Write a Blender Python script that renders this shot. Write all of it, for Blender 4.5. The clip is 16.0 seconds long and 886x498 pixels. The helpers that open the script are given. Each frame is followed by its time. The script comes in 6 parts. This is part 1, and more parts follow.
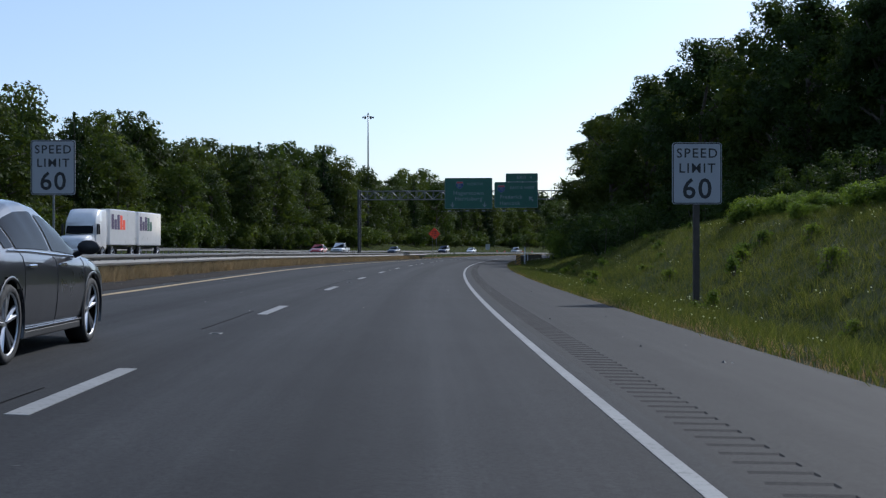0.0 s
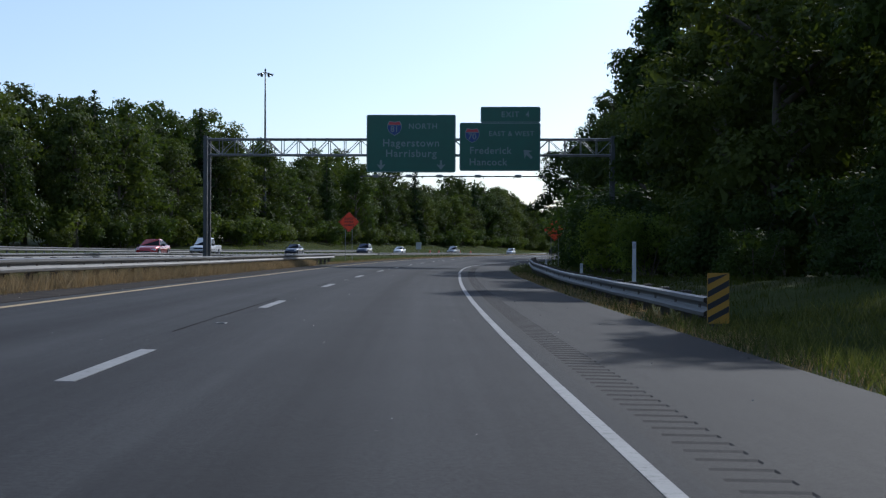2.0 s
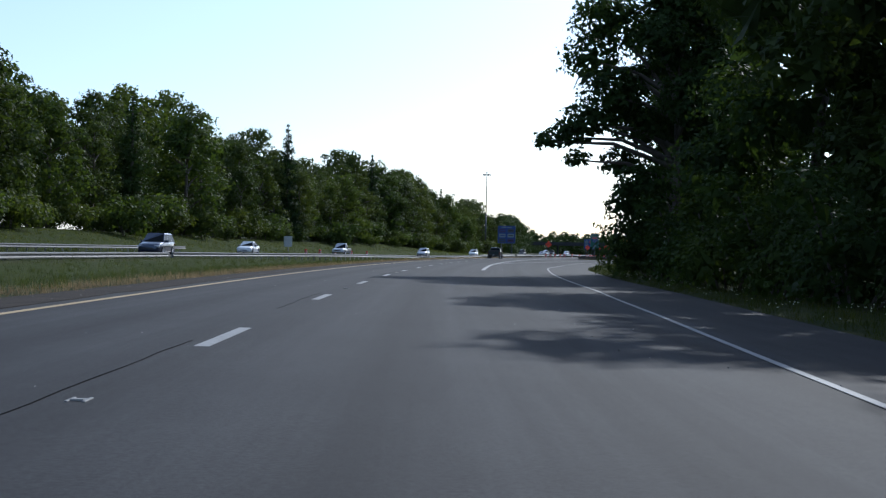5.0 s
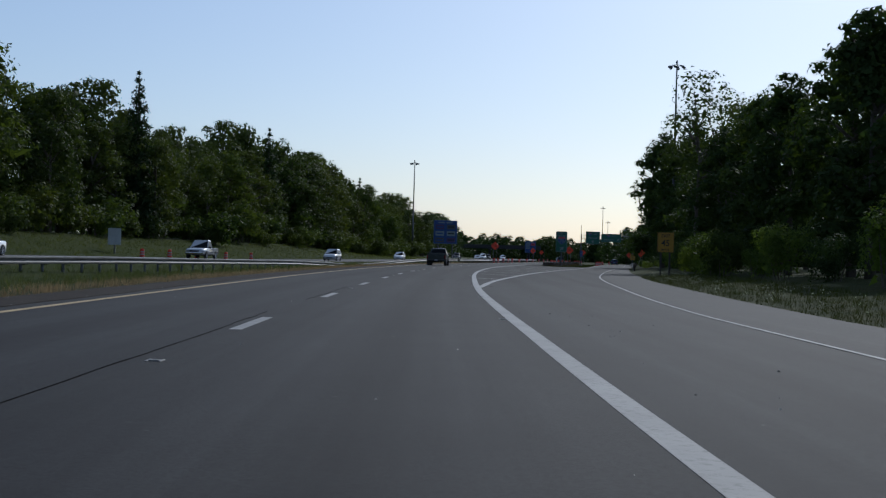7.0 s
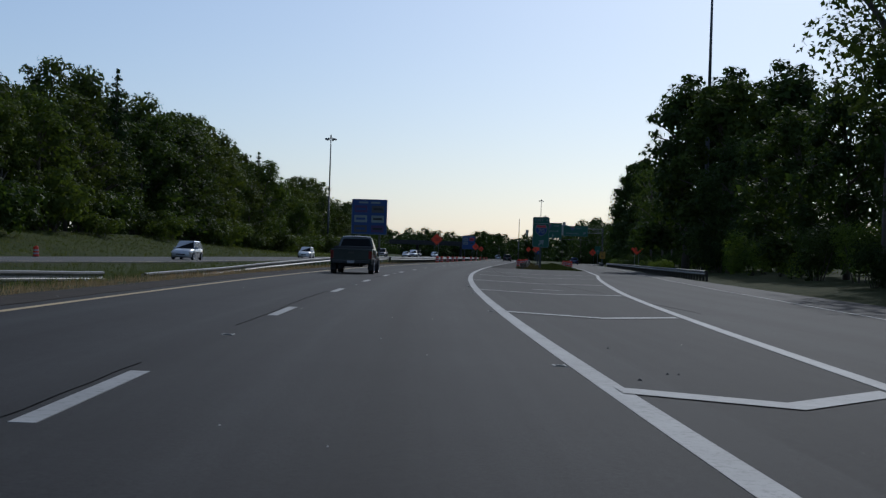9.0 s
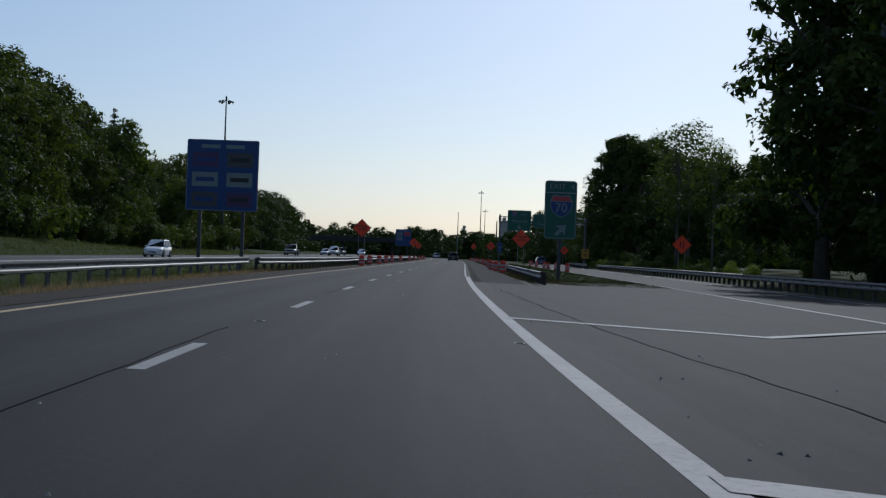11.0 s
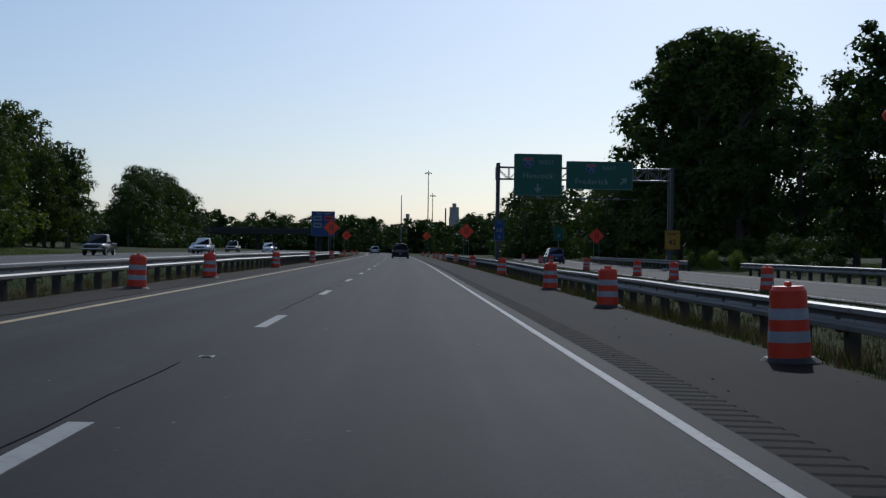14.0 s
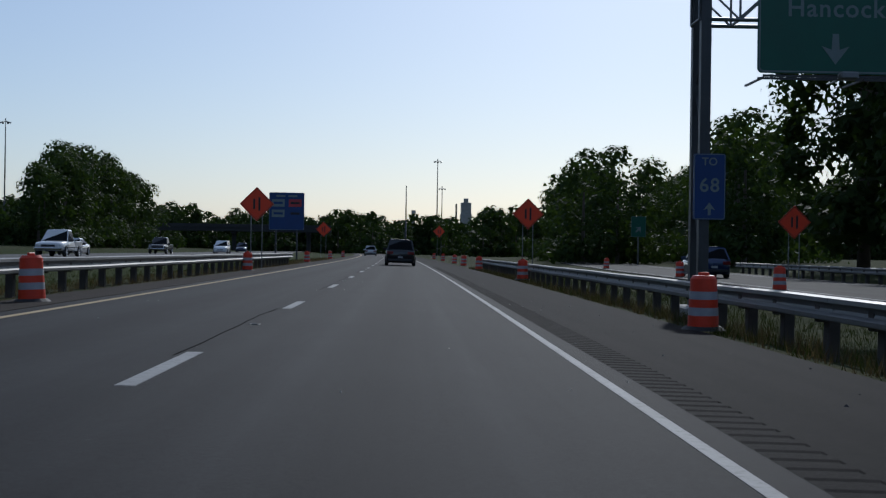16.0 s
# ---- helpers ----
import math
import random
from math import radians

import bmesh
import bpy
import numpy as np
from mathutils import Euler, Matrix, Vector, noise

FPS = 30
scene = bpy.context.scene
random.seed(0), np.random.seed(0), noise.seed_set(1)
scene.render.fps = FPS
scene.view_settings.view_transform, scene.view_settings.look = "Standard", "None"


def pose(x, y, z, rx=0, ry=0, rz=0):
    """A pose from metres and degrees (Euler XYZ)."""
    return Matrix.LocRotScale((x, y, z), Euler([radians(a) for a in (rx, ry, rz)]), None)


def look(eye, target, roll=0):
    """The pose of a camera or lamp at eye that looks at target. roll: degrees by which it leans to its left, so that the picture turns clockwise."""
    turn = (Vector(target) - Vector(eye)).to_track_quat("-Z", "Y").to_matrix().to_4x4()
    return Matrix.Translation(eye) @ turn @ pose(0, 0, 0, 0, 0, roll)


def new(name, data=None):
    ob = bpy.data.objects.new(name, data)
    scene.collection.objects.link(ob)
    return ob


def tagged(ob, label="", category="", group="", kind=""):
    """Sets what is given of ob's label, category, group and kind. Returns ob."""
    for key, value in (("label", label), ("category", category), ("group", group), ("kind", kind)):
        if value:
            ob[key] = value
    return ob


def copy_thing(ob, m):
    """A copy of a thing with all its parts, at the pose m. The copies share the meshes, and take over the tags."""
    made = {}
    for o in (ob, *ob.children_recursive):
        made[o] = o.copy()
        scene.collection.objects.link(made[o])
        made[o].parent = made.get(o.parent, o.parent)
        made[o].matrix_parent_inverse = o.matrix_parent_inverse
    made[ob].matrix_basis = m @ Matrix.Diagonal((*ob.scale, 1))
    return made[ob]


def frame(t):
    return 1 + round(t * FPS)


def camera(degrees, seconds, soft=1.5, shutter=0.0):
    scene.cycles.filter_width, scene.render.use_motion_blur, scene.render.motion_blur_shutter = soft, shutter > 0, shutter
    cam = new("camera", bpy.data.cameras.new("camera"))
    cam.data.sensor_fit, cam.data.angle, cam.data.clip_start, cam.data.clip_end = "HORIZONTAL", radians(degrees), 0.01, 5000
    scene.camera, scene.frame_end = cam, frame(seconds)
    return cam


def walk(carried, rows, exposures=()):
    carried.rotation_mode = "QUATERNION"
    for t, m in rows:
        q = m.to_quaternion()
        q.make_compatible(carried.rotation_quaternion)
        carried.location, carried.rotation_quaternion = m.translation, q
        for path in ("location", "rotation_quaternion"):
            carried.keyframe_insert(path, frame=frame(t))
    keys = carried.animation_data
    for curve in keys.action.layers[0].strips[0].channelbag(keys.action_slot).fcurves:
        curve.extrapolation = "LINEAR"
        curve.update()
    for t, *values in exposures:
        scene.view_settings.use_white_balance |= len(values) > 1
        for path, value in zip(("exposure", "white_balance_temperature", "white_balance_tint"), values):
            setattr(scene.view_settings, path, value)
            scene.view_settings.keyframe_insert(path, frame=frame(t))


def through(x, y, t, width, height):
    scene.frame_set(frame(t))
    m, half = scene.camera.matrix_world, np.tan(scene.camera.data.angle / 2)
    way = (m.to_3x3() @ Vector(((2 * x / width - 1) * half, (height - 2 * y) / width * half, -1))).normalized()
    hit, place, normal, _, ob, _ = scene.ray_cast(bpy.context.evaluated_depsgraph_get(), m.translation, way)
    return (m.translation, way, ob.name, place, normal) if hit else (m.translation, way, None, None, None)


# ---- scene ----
cam = camera(37.71, 16.0, soft=1.3)
PATH = [
    (0.0, pose(7.876, -2.823, 1.049, 90.051, -0.012, 0.140)),
    (0.5, pose(7.453, 15.134, 1.030, 90.036, -0.116, -0.606)),
    (1.0, pose(7.249, 32.967, 1.020, 90.017, -0.326, -1.489)),
    (1.5, pose(7.362, 50.724, 1.032, 90.037, -0.340, -2.455)),
    (2.0, pose(7.752, 68.376, 1.039, 90.043, -0.240, -3.360)),
    (2.5, pose(8.421, 86.011, 1.047, 89.992, -0.359, -4.013)),
    (3.0, pose(9.240, 103.592, 1.036, 89.966, -0.560, -4.813)),
    (3.5, pose(10.298, 121.233, 1.032, 90.109, -0.668, -5.680)),
    (4.0, pose(11.715, 138.944, 1.040, 90.209, -0.967, -6.595)),
    (4.5, pose(13.295, 156.636, 1.044, 90.162, -1.335, -7.347)),
    (5.0, pose(15.161, 174.419, 1.044, 90.091, -1.231, -8.194)),
    (7.5, pose(28.987, 260.974, 0.995, 90.352, -1.785, -12.558)),
    (8.0, pose(32.323, 277.984, 1.005, 90.353, -1.845, -13.431)),
    (8.5, pose(35.977, 294.952, 1.020, 90.393, -1.866, -14.234)),
    (9.0, pose(39.804, 311.851, 1.020, 90.279, -1.868, -15.111)),
    (9.5, pose(43.980, 328.724, 1.011, 90.367, -1.838, -15.976)),
    (10.0, pose(48.382, 345.486, 1.022, 90.302, -1.736, -16.854)),
    (12.5, pose(73.694, 428.684, 1.077, 90.266, -2.469, -19.851)),
    (13.0, pose(79.165, 444.984, 1.075, 90.094, -2.141, -20.383)),
    (13.5, pose(84.723, 461.105, 1.078, 90.177, -1.418, -20.762)),
    (14.0, pose(90.347, 477.168, 1.074, 90.063, -0.809, -20.874)),
    (14.5, pose(96.026, 493.431, 1.078, 90.018, -0.638, -20.978)),
    (15.0, pose(101.698, 509.524, 1.060, 89.904, -0.433, -20.938)),
    (15.5, pose(107.390, 525.507, 1.055, 90.050, -0.570, -20.903)),
    (16.0, pose(112.996, 541.709, 1.039, 90.102, -0.851, -20.611)),
]
walk(cam, PATH, exposures=((0.0, -0.45, 5600, 11), (3.0, -0.34, 5600, 11), (4.0, -0.18, 5450, 10), (5.0, -0.2, 5450, 10), (7.5, -1.13, 5530, 10), (16.0, -1.18, 5530, 10)))

# ---------- sky and sun ----------
SUN_YAW = -33.0      # degrees from +y, right is negative
SUN_UP = 32.0
world = bpy.data.worlds.new("summer_sky")
scene.world = world
world.use_nodes = True
wn = world.node_tree.nodes
sky = wn.new("ShaderNodeTexSky")
sky.sky_type = "NISHITA"
sky.sun_disc = False
sky.sun_elevation = radians(SUN_UP)
sky.sun_rotation = radians(-SUN_YAW)
sky.air_density, sky.dust_density, sky.ozone_density = 1.0, 1.0, 2.2
wn["Background"].inputs["Strength"].default_value = 0.165
haze = wn.new("ShaderNodeMix")      # summer haze, even over the whole dome
haze.data_type = "RGBA"
haze.inputs[0].default_value = 0.26
haze.inputs[7].default_value = (6.1, 7.0, 8.2, 1)
world.node_tree.links.new(sky.outputs[0], haze.inputs[6])
world.node_tree.links.new(haze.outputs[2], wn["Background"].inputs["Color"])
sun_data = bpy.data.lights.new("sun", "SUN")
sun_data.energy, sun_data.angle, sun_data.color = 4.9, radians(0.53), (1.0, 0.93, 0.82)
sun = new("sun", sun_data)
sun.matrix_world = look((60, 100, 200), Vector((60, 100, 200)) - 10 * Vector((
    -math.sin(radians(SUN_YAW)) * math.cos(radians(SUN_UP)),
    math.cos(radians(SUN_YAW)) * math.cos(radians(SUN_UP)),
    math.sin(radians(SUN_UP)))))

# ---------- the road's own frame: s metres along the lane line, d metres to its right ----------
KNOT = [-50, 0, 50, 100, 150, 200, 250, 300, 350, 400, 450, 500, 550, 600, 650, 700, 800, 950, 1300]
HEAD = [3.61, 1.44, -0.74, -3.34, -5.93, -8.33, -10.95, -12.69, -15.2, -17.82, -19.13, -19.23, -19.19, -18.83, -18.58, -18.3,
        -17.0, -15.7, -14.7]
S0, S1 = -3000, 4500
_s = np.arange(S0, S1 + 1, 1.0)
_h = np.radians(np.interp(_s, KNOT, HEAD))
_mid = (_h[1:] + _h[:-1]) / 2
_x = np.concatenate([[0], np.cumsum(-np.sin(_mid))])
_y = np.concatenate([[0], np.cumsum(np.cos(_mid))])
_i0 = int(-50 - S0)
_x += 7.494 - _x[_i0]
_y += -44.985 - _y[_i0]


def lerp(s, *pairs):
    return float(np.interp(s, pairs[0::2], pairs[1::2]))


def heading(s):
    return float(np.interp(s, _s, _h))


def on(s, d, z):
    h = heading(s)
    return Vector((float(np.interp(s, _s, _x)) + d * math.cos(h), float(np.interp(s, _s, _y)) + d * math.sin(h), z))


def edge_line(s):
    """Lateral place of the outer white line: along the main lane, then out along the exit lane."""
    return lerp(s, 110, 3.69, 120, 3.64, 136, 3.68, 143, 3.76, 150, 3.98, 158, 4.36, 171, 5.2, 180, 5.7, 194, 6.5, 211, 7.2, 240, 7.6, 268, 8.1, 277, 8.6,
                296, 9.9, 315, 11.1, 327, 11.9, 354, 13.95, 384, 15.8, 416, 17.3, 453, 18.5, 480, 19.4, 520, 19.8, 580, 20.2, 640, 23.0, 700, 28.0, 900, 60.0)


def pave_edge(s):
    return edge_line(s) + lerp(s, 120, 2.55, 180, 2.6, 270, 3.0, 340, 3.0, 460, 1.4)


def road_z(d, s=200.0):
    """Height of the pavement: it falls to the right of the lane line; the passing lane is banked at first, then level."""
    if d >= 0:
        return 0.057 - 0.022 * min(d, 9.0)
    return 0.057 + lerp(s, 50, 0.040, 112, 0.004, 200, 0.0, 700, -0.004) * min(-d, 6.0)


def yellow(s):
    """Lateral place of the yellow edge line."""
    return lerp(s, 0, -3.55, 20, -3.58, 50, -3.85, 80, -3.75, 116, -3.6, 400, -3.6, 455, -3.38, 490, -3.38, 568, -3.55)


def opposite_z(s):
    return lerp(s, -100, 0.5, 130, 0.52, 200, 0.3, 300, 0.3, 360, 0.1, 400, -0.12, 460, -0.1, 560, 0.0, 620, 0.25, 900, 0.3)


def smooth(a, b, x):
    t = min(max((x - a) / (b - a), 0.0), 1.0)
    return t * t * (3 - 2 * t)


def land(s, d):
    """Height of the ground."""
    if d >= 3.0:
        e = pave_edge(s)
        if s > 455 and d < 13.4:
            e = 6.3
            ditch = -0.30 * smooth(6.4, 8.5, d) * (1 - smooth(11.0, 13.2, d))
            return road_z(d, s) - 0.04 + ditch
        z = road_z(min(d, e), s) - 0.05
        over = d - e - 0.5
        if over > 0:
            rise = lerp(s, -400, 0.42, 40, 0.42, 58, 0.38, 70, 0.27, 85, 0.12, 100, 0.05, 130, -0.02, 260, 0.0, 300, 0.06, 420, 0.05, 700, 0.03)
            dip = smooth(0.05, 0.3, rise)      # a shallow ditch at the foot of the bank
            foot = 2.0 * dip
            z += -0.12 * dip * min(over, 2.0) + 1.27 * rise * min(max(over - foot, 0), 6.3 - foot) + 0.52 * rise * min(max(over - 6.3, 0), 24)
        return z
    if d > -5.2:
        return road_z(d, s) - 0.05
    zo = opposite_z(s)
    if d > -18.5:
        t = (d + 5.2) / -13.3
        return (1 - t) * (road_z(-5.2, s) - 0.03) + t * (zo - 0.05) - 0.35 * math.sin(math.pi * t) ** 2
    if d > -31.5:
        return zo - 0.05
    rise = lerp(s, -100, 0.06, 230, 0.08, 290, 0.2, 480, 0.22, 560, 0.06, 700, 0.03)
    return zo - 0.05 + rise * min(-31.5 - d, 11) + 0.03 * min(max(-42.5 - d, 0), 60)


def set_at(s, d, z=None, turn=0.0):
    """Pose of a thing on the ground: x to the right of the road, y ahead."""
    p = on(s, d, land(s, d) if z is None else z)
    return Matrix.Translation(p) @ Matrix.Rotation(heading(s) + radians(turn), 4, "Z")

# ---------- materials ----------
def mat(name, rough=0.6, metal=0.0):
    m = bpy.data.materials.new(name)
    m.use_nodes = True
    b = m.node_tree.nodes["Principled BSDF"]
    b.inputs["Roughness"].default_value = rough
    b.inputs["Metallic"].default_value = metal
    return m, m.node_tree.nodes, m.node_tree.links, b


def noise_tex(n, l, scale, detail=6.0, rough=0.6, coord="Object", stretch=None):
    tc = n.new("ShaderNodeTexCoord")
    t = n.new("ShaderNodeTexNoise")
    t.inputs["Scale"].default_value = scale
    t.inputs["Detail"].default_value = detail
    t.inputs["Roughness"].default_value = rough
    if stretch:
        mp = n.new("ShaderNodeMapping")
        mp.inputs["Scale"].default_value = stretch
        l.new(tc.outputs[coord], mp.inputs[0])
        l.new(mp.outputs[0], t.inputs["Vector"])
    else:
        l.new(tc.outputs[coord], t.inputs["Vector"])
    return t.outputs["Fac"]


def ramp(n, l, fac, *stops):
    r = n.new("ShaderNodeValToRGB")
    e = r.color_ramp.elements
    e[0].position, e[0].color = stops[0][0], (*stops[0][1], 1)
    e[1].position, e[1].color = stops[-1][0], (*stops[-1][1], 1)
    for p, c in stops[1:-1]:
        k = e.new(p)
        k.color = (*c, 1)
    l.new(fac, r.inputs[0])
    return r.outputs[0]


def mix(n, l, fac, a, b, kind="MIX"):
    m = n.new("ShaderNodeMix")
    m.data_type, m.blend_type = "RGBA", kind
    for sock, v in ((m.inputs[0], fac), (m.inputs[6], a), (m.inputs[7], b)):
        if isinstance(v, (int, float)):
            sock.default_value = v
        elif isinstance(v, tuple):
            sock.default_value = (*v, 1)
        else:
            l.new(v, sock)
    return m.outputs[2]


def bump(n, l, b, height, strength, dist=0.01):
    k = n.new("ShaderNodeBump")
    k.inputs["Strength"].default_value = strength
    k.inputs["Distance"].default_value = dist
    l.new(height, k.inputs["Height"])
    l.new(k.outputs[0], b.inputs["Normal"])


def plain(name, colour, rough=0.5, metal=0.0, vary=0.12, scale=3.0, relief=0.0, coat=0.0, gloss=0.5):
    """A painted or metal surface with slight unevenness at two scales."""
    m, n, l, b = mat(name, rough, metal)
    b.inputs["Specular IOR Level"].default_value = gloss
    big = noise_tex(n, l, scale, 4)
    fine = noise_tex(n, l, scale * 14, 3)
    dark = tuple(c * (1 - vary) for c in colour)
    light = tuple(min(c * (1 + vary), 1) for c in colour)
    col = ramp(n, l, big, (0.3, dark), (0.7, light))
    col = mix(n, l, 0.25, col, ramp(n, l, fine, (0.35, dark), (0.65, light)))
    l.new(col, b.inputs["Base Color"])
    if coat:
        b.inputs["Coat Weight"].default_value = coat
        b.inputs["Coat Roughness"].default_value = 0.06
    if relief:
        bump(n, l, b, fine, relief)
    rr = n.new("ShaderNodeMapRange")
    rr.inputs["To Min"].default_value = max(rough - 0.1, 0.02)
    rr.inputs["To Max"].default_value = min(rough + 0.12, 1)
    l.new(big, rr.inputs[0])
    l.new(rr.outputs[0], b.inputs["Roughness"])
    return m


def asphalt(name, dark, light, lanes=0.0, gloss=0.14, fade=0.0):
    """Asphalt in road coordinates (across, along): grain, patches, long streaks, oil and wheel tracks."""
    m, n, l, b = mat(name, 0.82)
    grain = noise_tex(n, l, 30, 9, 0.8)
    patch = noise_tex(n, l, 0.35, 5)
    streak = noise_tex(n, l, 1.0, 5, 0.65, "UV", (2.2, 0.025, 1.0))
    fleck = noise_tex(n, l, 1.0, 3, 0.5, "UV", (5.0, 0.6, 1.0))
    col = ramp(n, l, grain, (0.32, dark), (0.68, light))
    col = mix(n, l, 0.6, col, ramp(n, l, patch, (0.3, (0.72, 0.72, 0.74)), (0.7, (1.12, 1.12, 1.12))), "MULTIPLY")
    col = mix(n, l, 1.0, col, ramp(n, l, streak, (0.3, (0.72, 0.72, 0.74)), (0.7, (1.22, 1.22, 1.21))), "MULTIPLY")
    col = mix(n, l, 0.4, col, ramp(n, l, fleck, (0.3, (0.82, 0.82, 0.83)), (0.7, (1.12, 1.12, 1.12))), "MULTIPLY")
    if lanes:
        tc = n.new("ShaderNodeTexCoord")
        sep = n.new("ShaderNodeSeparateXYZ")
        l.new(tc.outputs["UV"], sep.inputs[0])
        fold = n.new("ShaderNodeMath")
        fold.operation = "PINGPONG"
        fold.inputs[1].default_value = 1.83
        l.new(sep.outputs[0], fold.inputs[0])
        track = ramp(n, l, fold.outputs[0], (0.0, (0.80, 0.80, 0.80)), (0.45, (1.08, 1.08, 1.08)), (0.95, (1.20, 1.20, 1.19)), (1.0, (0.60, 0.60, 0.61)))
        sc = n.new("ShaderNodeMath")
        sc.operation = "DIVIDE"
        sc.inputs[1].default_value = 1.83
        l.new(fold.outputs[0], sc.inputs[0])
        l.new(sc.outputs[0], track.node.inputs[0])
        e = track.node.color_ramp.elements
        for k, pos in enumerate((0.0, 0.36, 0.60, 1.0)):
            e[k].position = pos
        col = mix(n, l, lanes, col, track, "MULTIPLY")
    if fade:
        # the pavement colour darkens along the road
        tc = n.new("ShaderNodeTexCoord")
        sep = n.new("ShaderNodeSeparateXYZ")
        l.new(tc.outputs["UV"], sep.inputs[0])
        mr = n.new("ShaderNodeMapRange")
        mr.inputs["From Min"].default_value, mr.inputs["From Max"].default_value = 175.0, 290.0
        mr.inputs["To Max"].default_value = fade
        l.new(sep.outputs[1], mr.inputs[0])
        col = mix(n, l, mr.outputs[0], col, (0.63, 0.63, 0.63), "MULTIPLY")
    speck = noise_tex(n, l, 7.0, 2, 0.5)
    col = mix(n, l, ramp(n, l, speck, (0.77, (0, 0, 0)), (0.81, (0.55, 0.55, 0.55))), col, (0.16, 0.16, 0.155))
    l.new(col, b.inputs["Base Color"])
    b.inputs["Specular IOR Level"].default_value = gloss
    bump(n, l, b, grain, 0.5, 0.006)
    return m


def paint_line(name, colour):
    m, n, l, b = mat(name, 0.72)
    b.inputs["Specular IOR Level"].default_value = 0.15
    wear = noise_tex(n, l, 14, 8, 0.75)
    big = noise_tex(n, l, 0.8, 4)
    col = ramp(n, l, wear, (0.3, tuple(c * 0.55 for c in colour)), (0.48, colour), (0.8, tuple(c * 1.05 for c in colour)))
    col = mix(n, l, 0.7, col, ramp(n, l, big, (0.3, (0.72, 0.72, 0.72)), (0.65, (1, 1, 1))), "MULTIPLY")
    l.new(col, b.inputs["Base Color"])
    bump(n, l, b, wear, 0.3, 0.004)
    return m


def foliage(name, low, mid, high, through=0.35, tint=(1.5, 1.6, 0.6)):
    """Leaves: diffuse with light passing through, varied leaf by leaf and tree by tree."""
    m = bpy.data.materials.new(name)
    m.use_nodes = True
    n, l = m.node_tree.nodes, m.node_tree.links
    b = n["Principled BSDF"]
    b.inputs["Roughness"].default_value = 0.65
    b.inputs["Specular IOR Level"].default_value = 0.07
    geo = n.new("ShaderNodeNewGeometry")
    info = n.new("ShaderNodeObjectInfo")
    clump = noise_tex(n, l, 0.45, 3)
    col = ramp(n, l, geo.outputs["Random Per Island"], (0.0, low), (0.55, mid), (1.0, high))
    col = mix(n, l, 0.6, col, ramp(n, l, clump, (0.3, (0.5, 0.55, 0.52)), (0.7, (1.4, 1.3, 1.05))), "MULTIPLY")
    col = mix(n, l, 0.7, col, ramp(n, l, info.outputs["Random"], (0.0, (0.50, 0.60, 0.58)), (0.5, (0.95, 0.97, 0.95)), (1.0, (1.40, 1.25, 0.9))), "MULTIPLY")
    l.new(col, b.inputs["Base Color"])
    tr = n.new("ShaderNodeBsdfTranslucent")
    l.new(mix(n, l, 1.0, col, tint, "MULTIPLY"), tr.inputs["Color"])
    mx = n.new("ShaderNodeMixShader")
    mx.inputs[0].default_value = through
    l.new(b.outputs[0], mx.inputs[1])
    l.new(tr.outputs[0], mx.inputs[2])
    l.new(mx.outputs[0], n["Material Output"].inputs["Surface"])
    return m


def glass_dark(name, tint):
    m, n, l, b = mat(name, 0.05)
    b.inputs["Base Color"].default_value = (*tint, 1)
    b.inputs["IOR"].default_value = 1.12
    return m


def ground_mat(name, low, high, dryness):
    m, n, l, b = mat(name, 0.95)
    b.inputs["Specular IOR Level"].default_value = 0.04
    fine = noise_tex(n, l, 9, 8, 0.7)
    mid = noise_tex(n, l, 0.7, 6, 0.65)
    big = noise_tex(n, l, 0.06, 4)
    green = ramp(n, l, fine, (0.3, low), (0.7, high))
    dry = ramp(n, l, fine, (0.3, (0.055, 0.043, 0.018)), (0.7, (0.13, 0.105, 0.045)))
    col = mix(n, l, ramp(n, l, mid, (0.45, (0, 0, 0)), (0.7, (dryness, dryness, dryness))), green, dry)
    col = mix(n, l, 0.5, col, ramp(n, l, big, (0.3, (0.75, 0.8, 0.75)), (0.7, (1.15, 1.1, 1.0))), "MULTIPLY")
    l.new(col, b.inputs["Base Color"])
    bump(n, l, b, fine, 0.8, 0.06)
    return m


M = {}
M["asphalt"] = asphalt("asphalt", (0.0166, 0.0170, 0.0176), (0.0435, 0.044, 0.0452), 0.9, 0.12, fade=1.0)
M["gore_asphalt"] = asphalt("gore_asphalt", (0.0105, 0.0105, 0.0110), (0.0290, 0.0288, 0.0288), 0.0, 0.08)
M["shoulder"] = asphalt("shoulder_asphalt", (0.0140, 0.0135, 0.0132), (0.0335, 0.0325, 0.0318))
M["dark_asphalt"] = asphalt("darker_asphalt", (0.0097, 0.0099, 0.0103), (0.0272, 0.0276, 0.0286), 0.95, 0.10)
M["dark_shoulder"] = asphalt("darker_shoulder", (0.0068, 0.0064, 0.0062), (0.0170, 0.0161, 0.0155), 0.0, 0.03)
M["old_asphalt"] = asphalt("opposite_asphalt", (0.045, 0.045, 0.045), (0.095, 0.095, 0.092))
M["tar"] = plain("tar_seal", (0.026, 0.026, 0.027), 0.95, 0, 0.3, 4, 0.3, gloss=0.0)
M["dirt"] = plain("dusty_dirt", (0.036, 0.030, 0.025), 0.95, 0, 0.45, 1.6, 0.8, gloss=0.06)
M["white"] = paint_line("white_road_paint", (0.28, 0.28, 0.272))
M["yellow"] = paint_line("yellow_road_paint", (0.44, 0.33, 0.18))
M["ground"] = ground_mat("grassy_ground", (0.016, 0.023, 0.008), (0.044, 0.055, 0.020), 0.5)
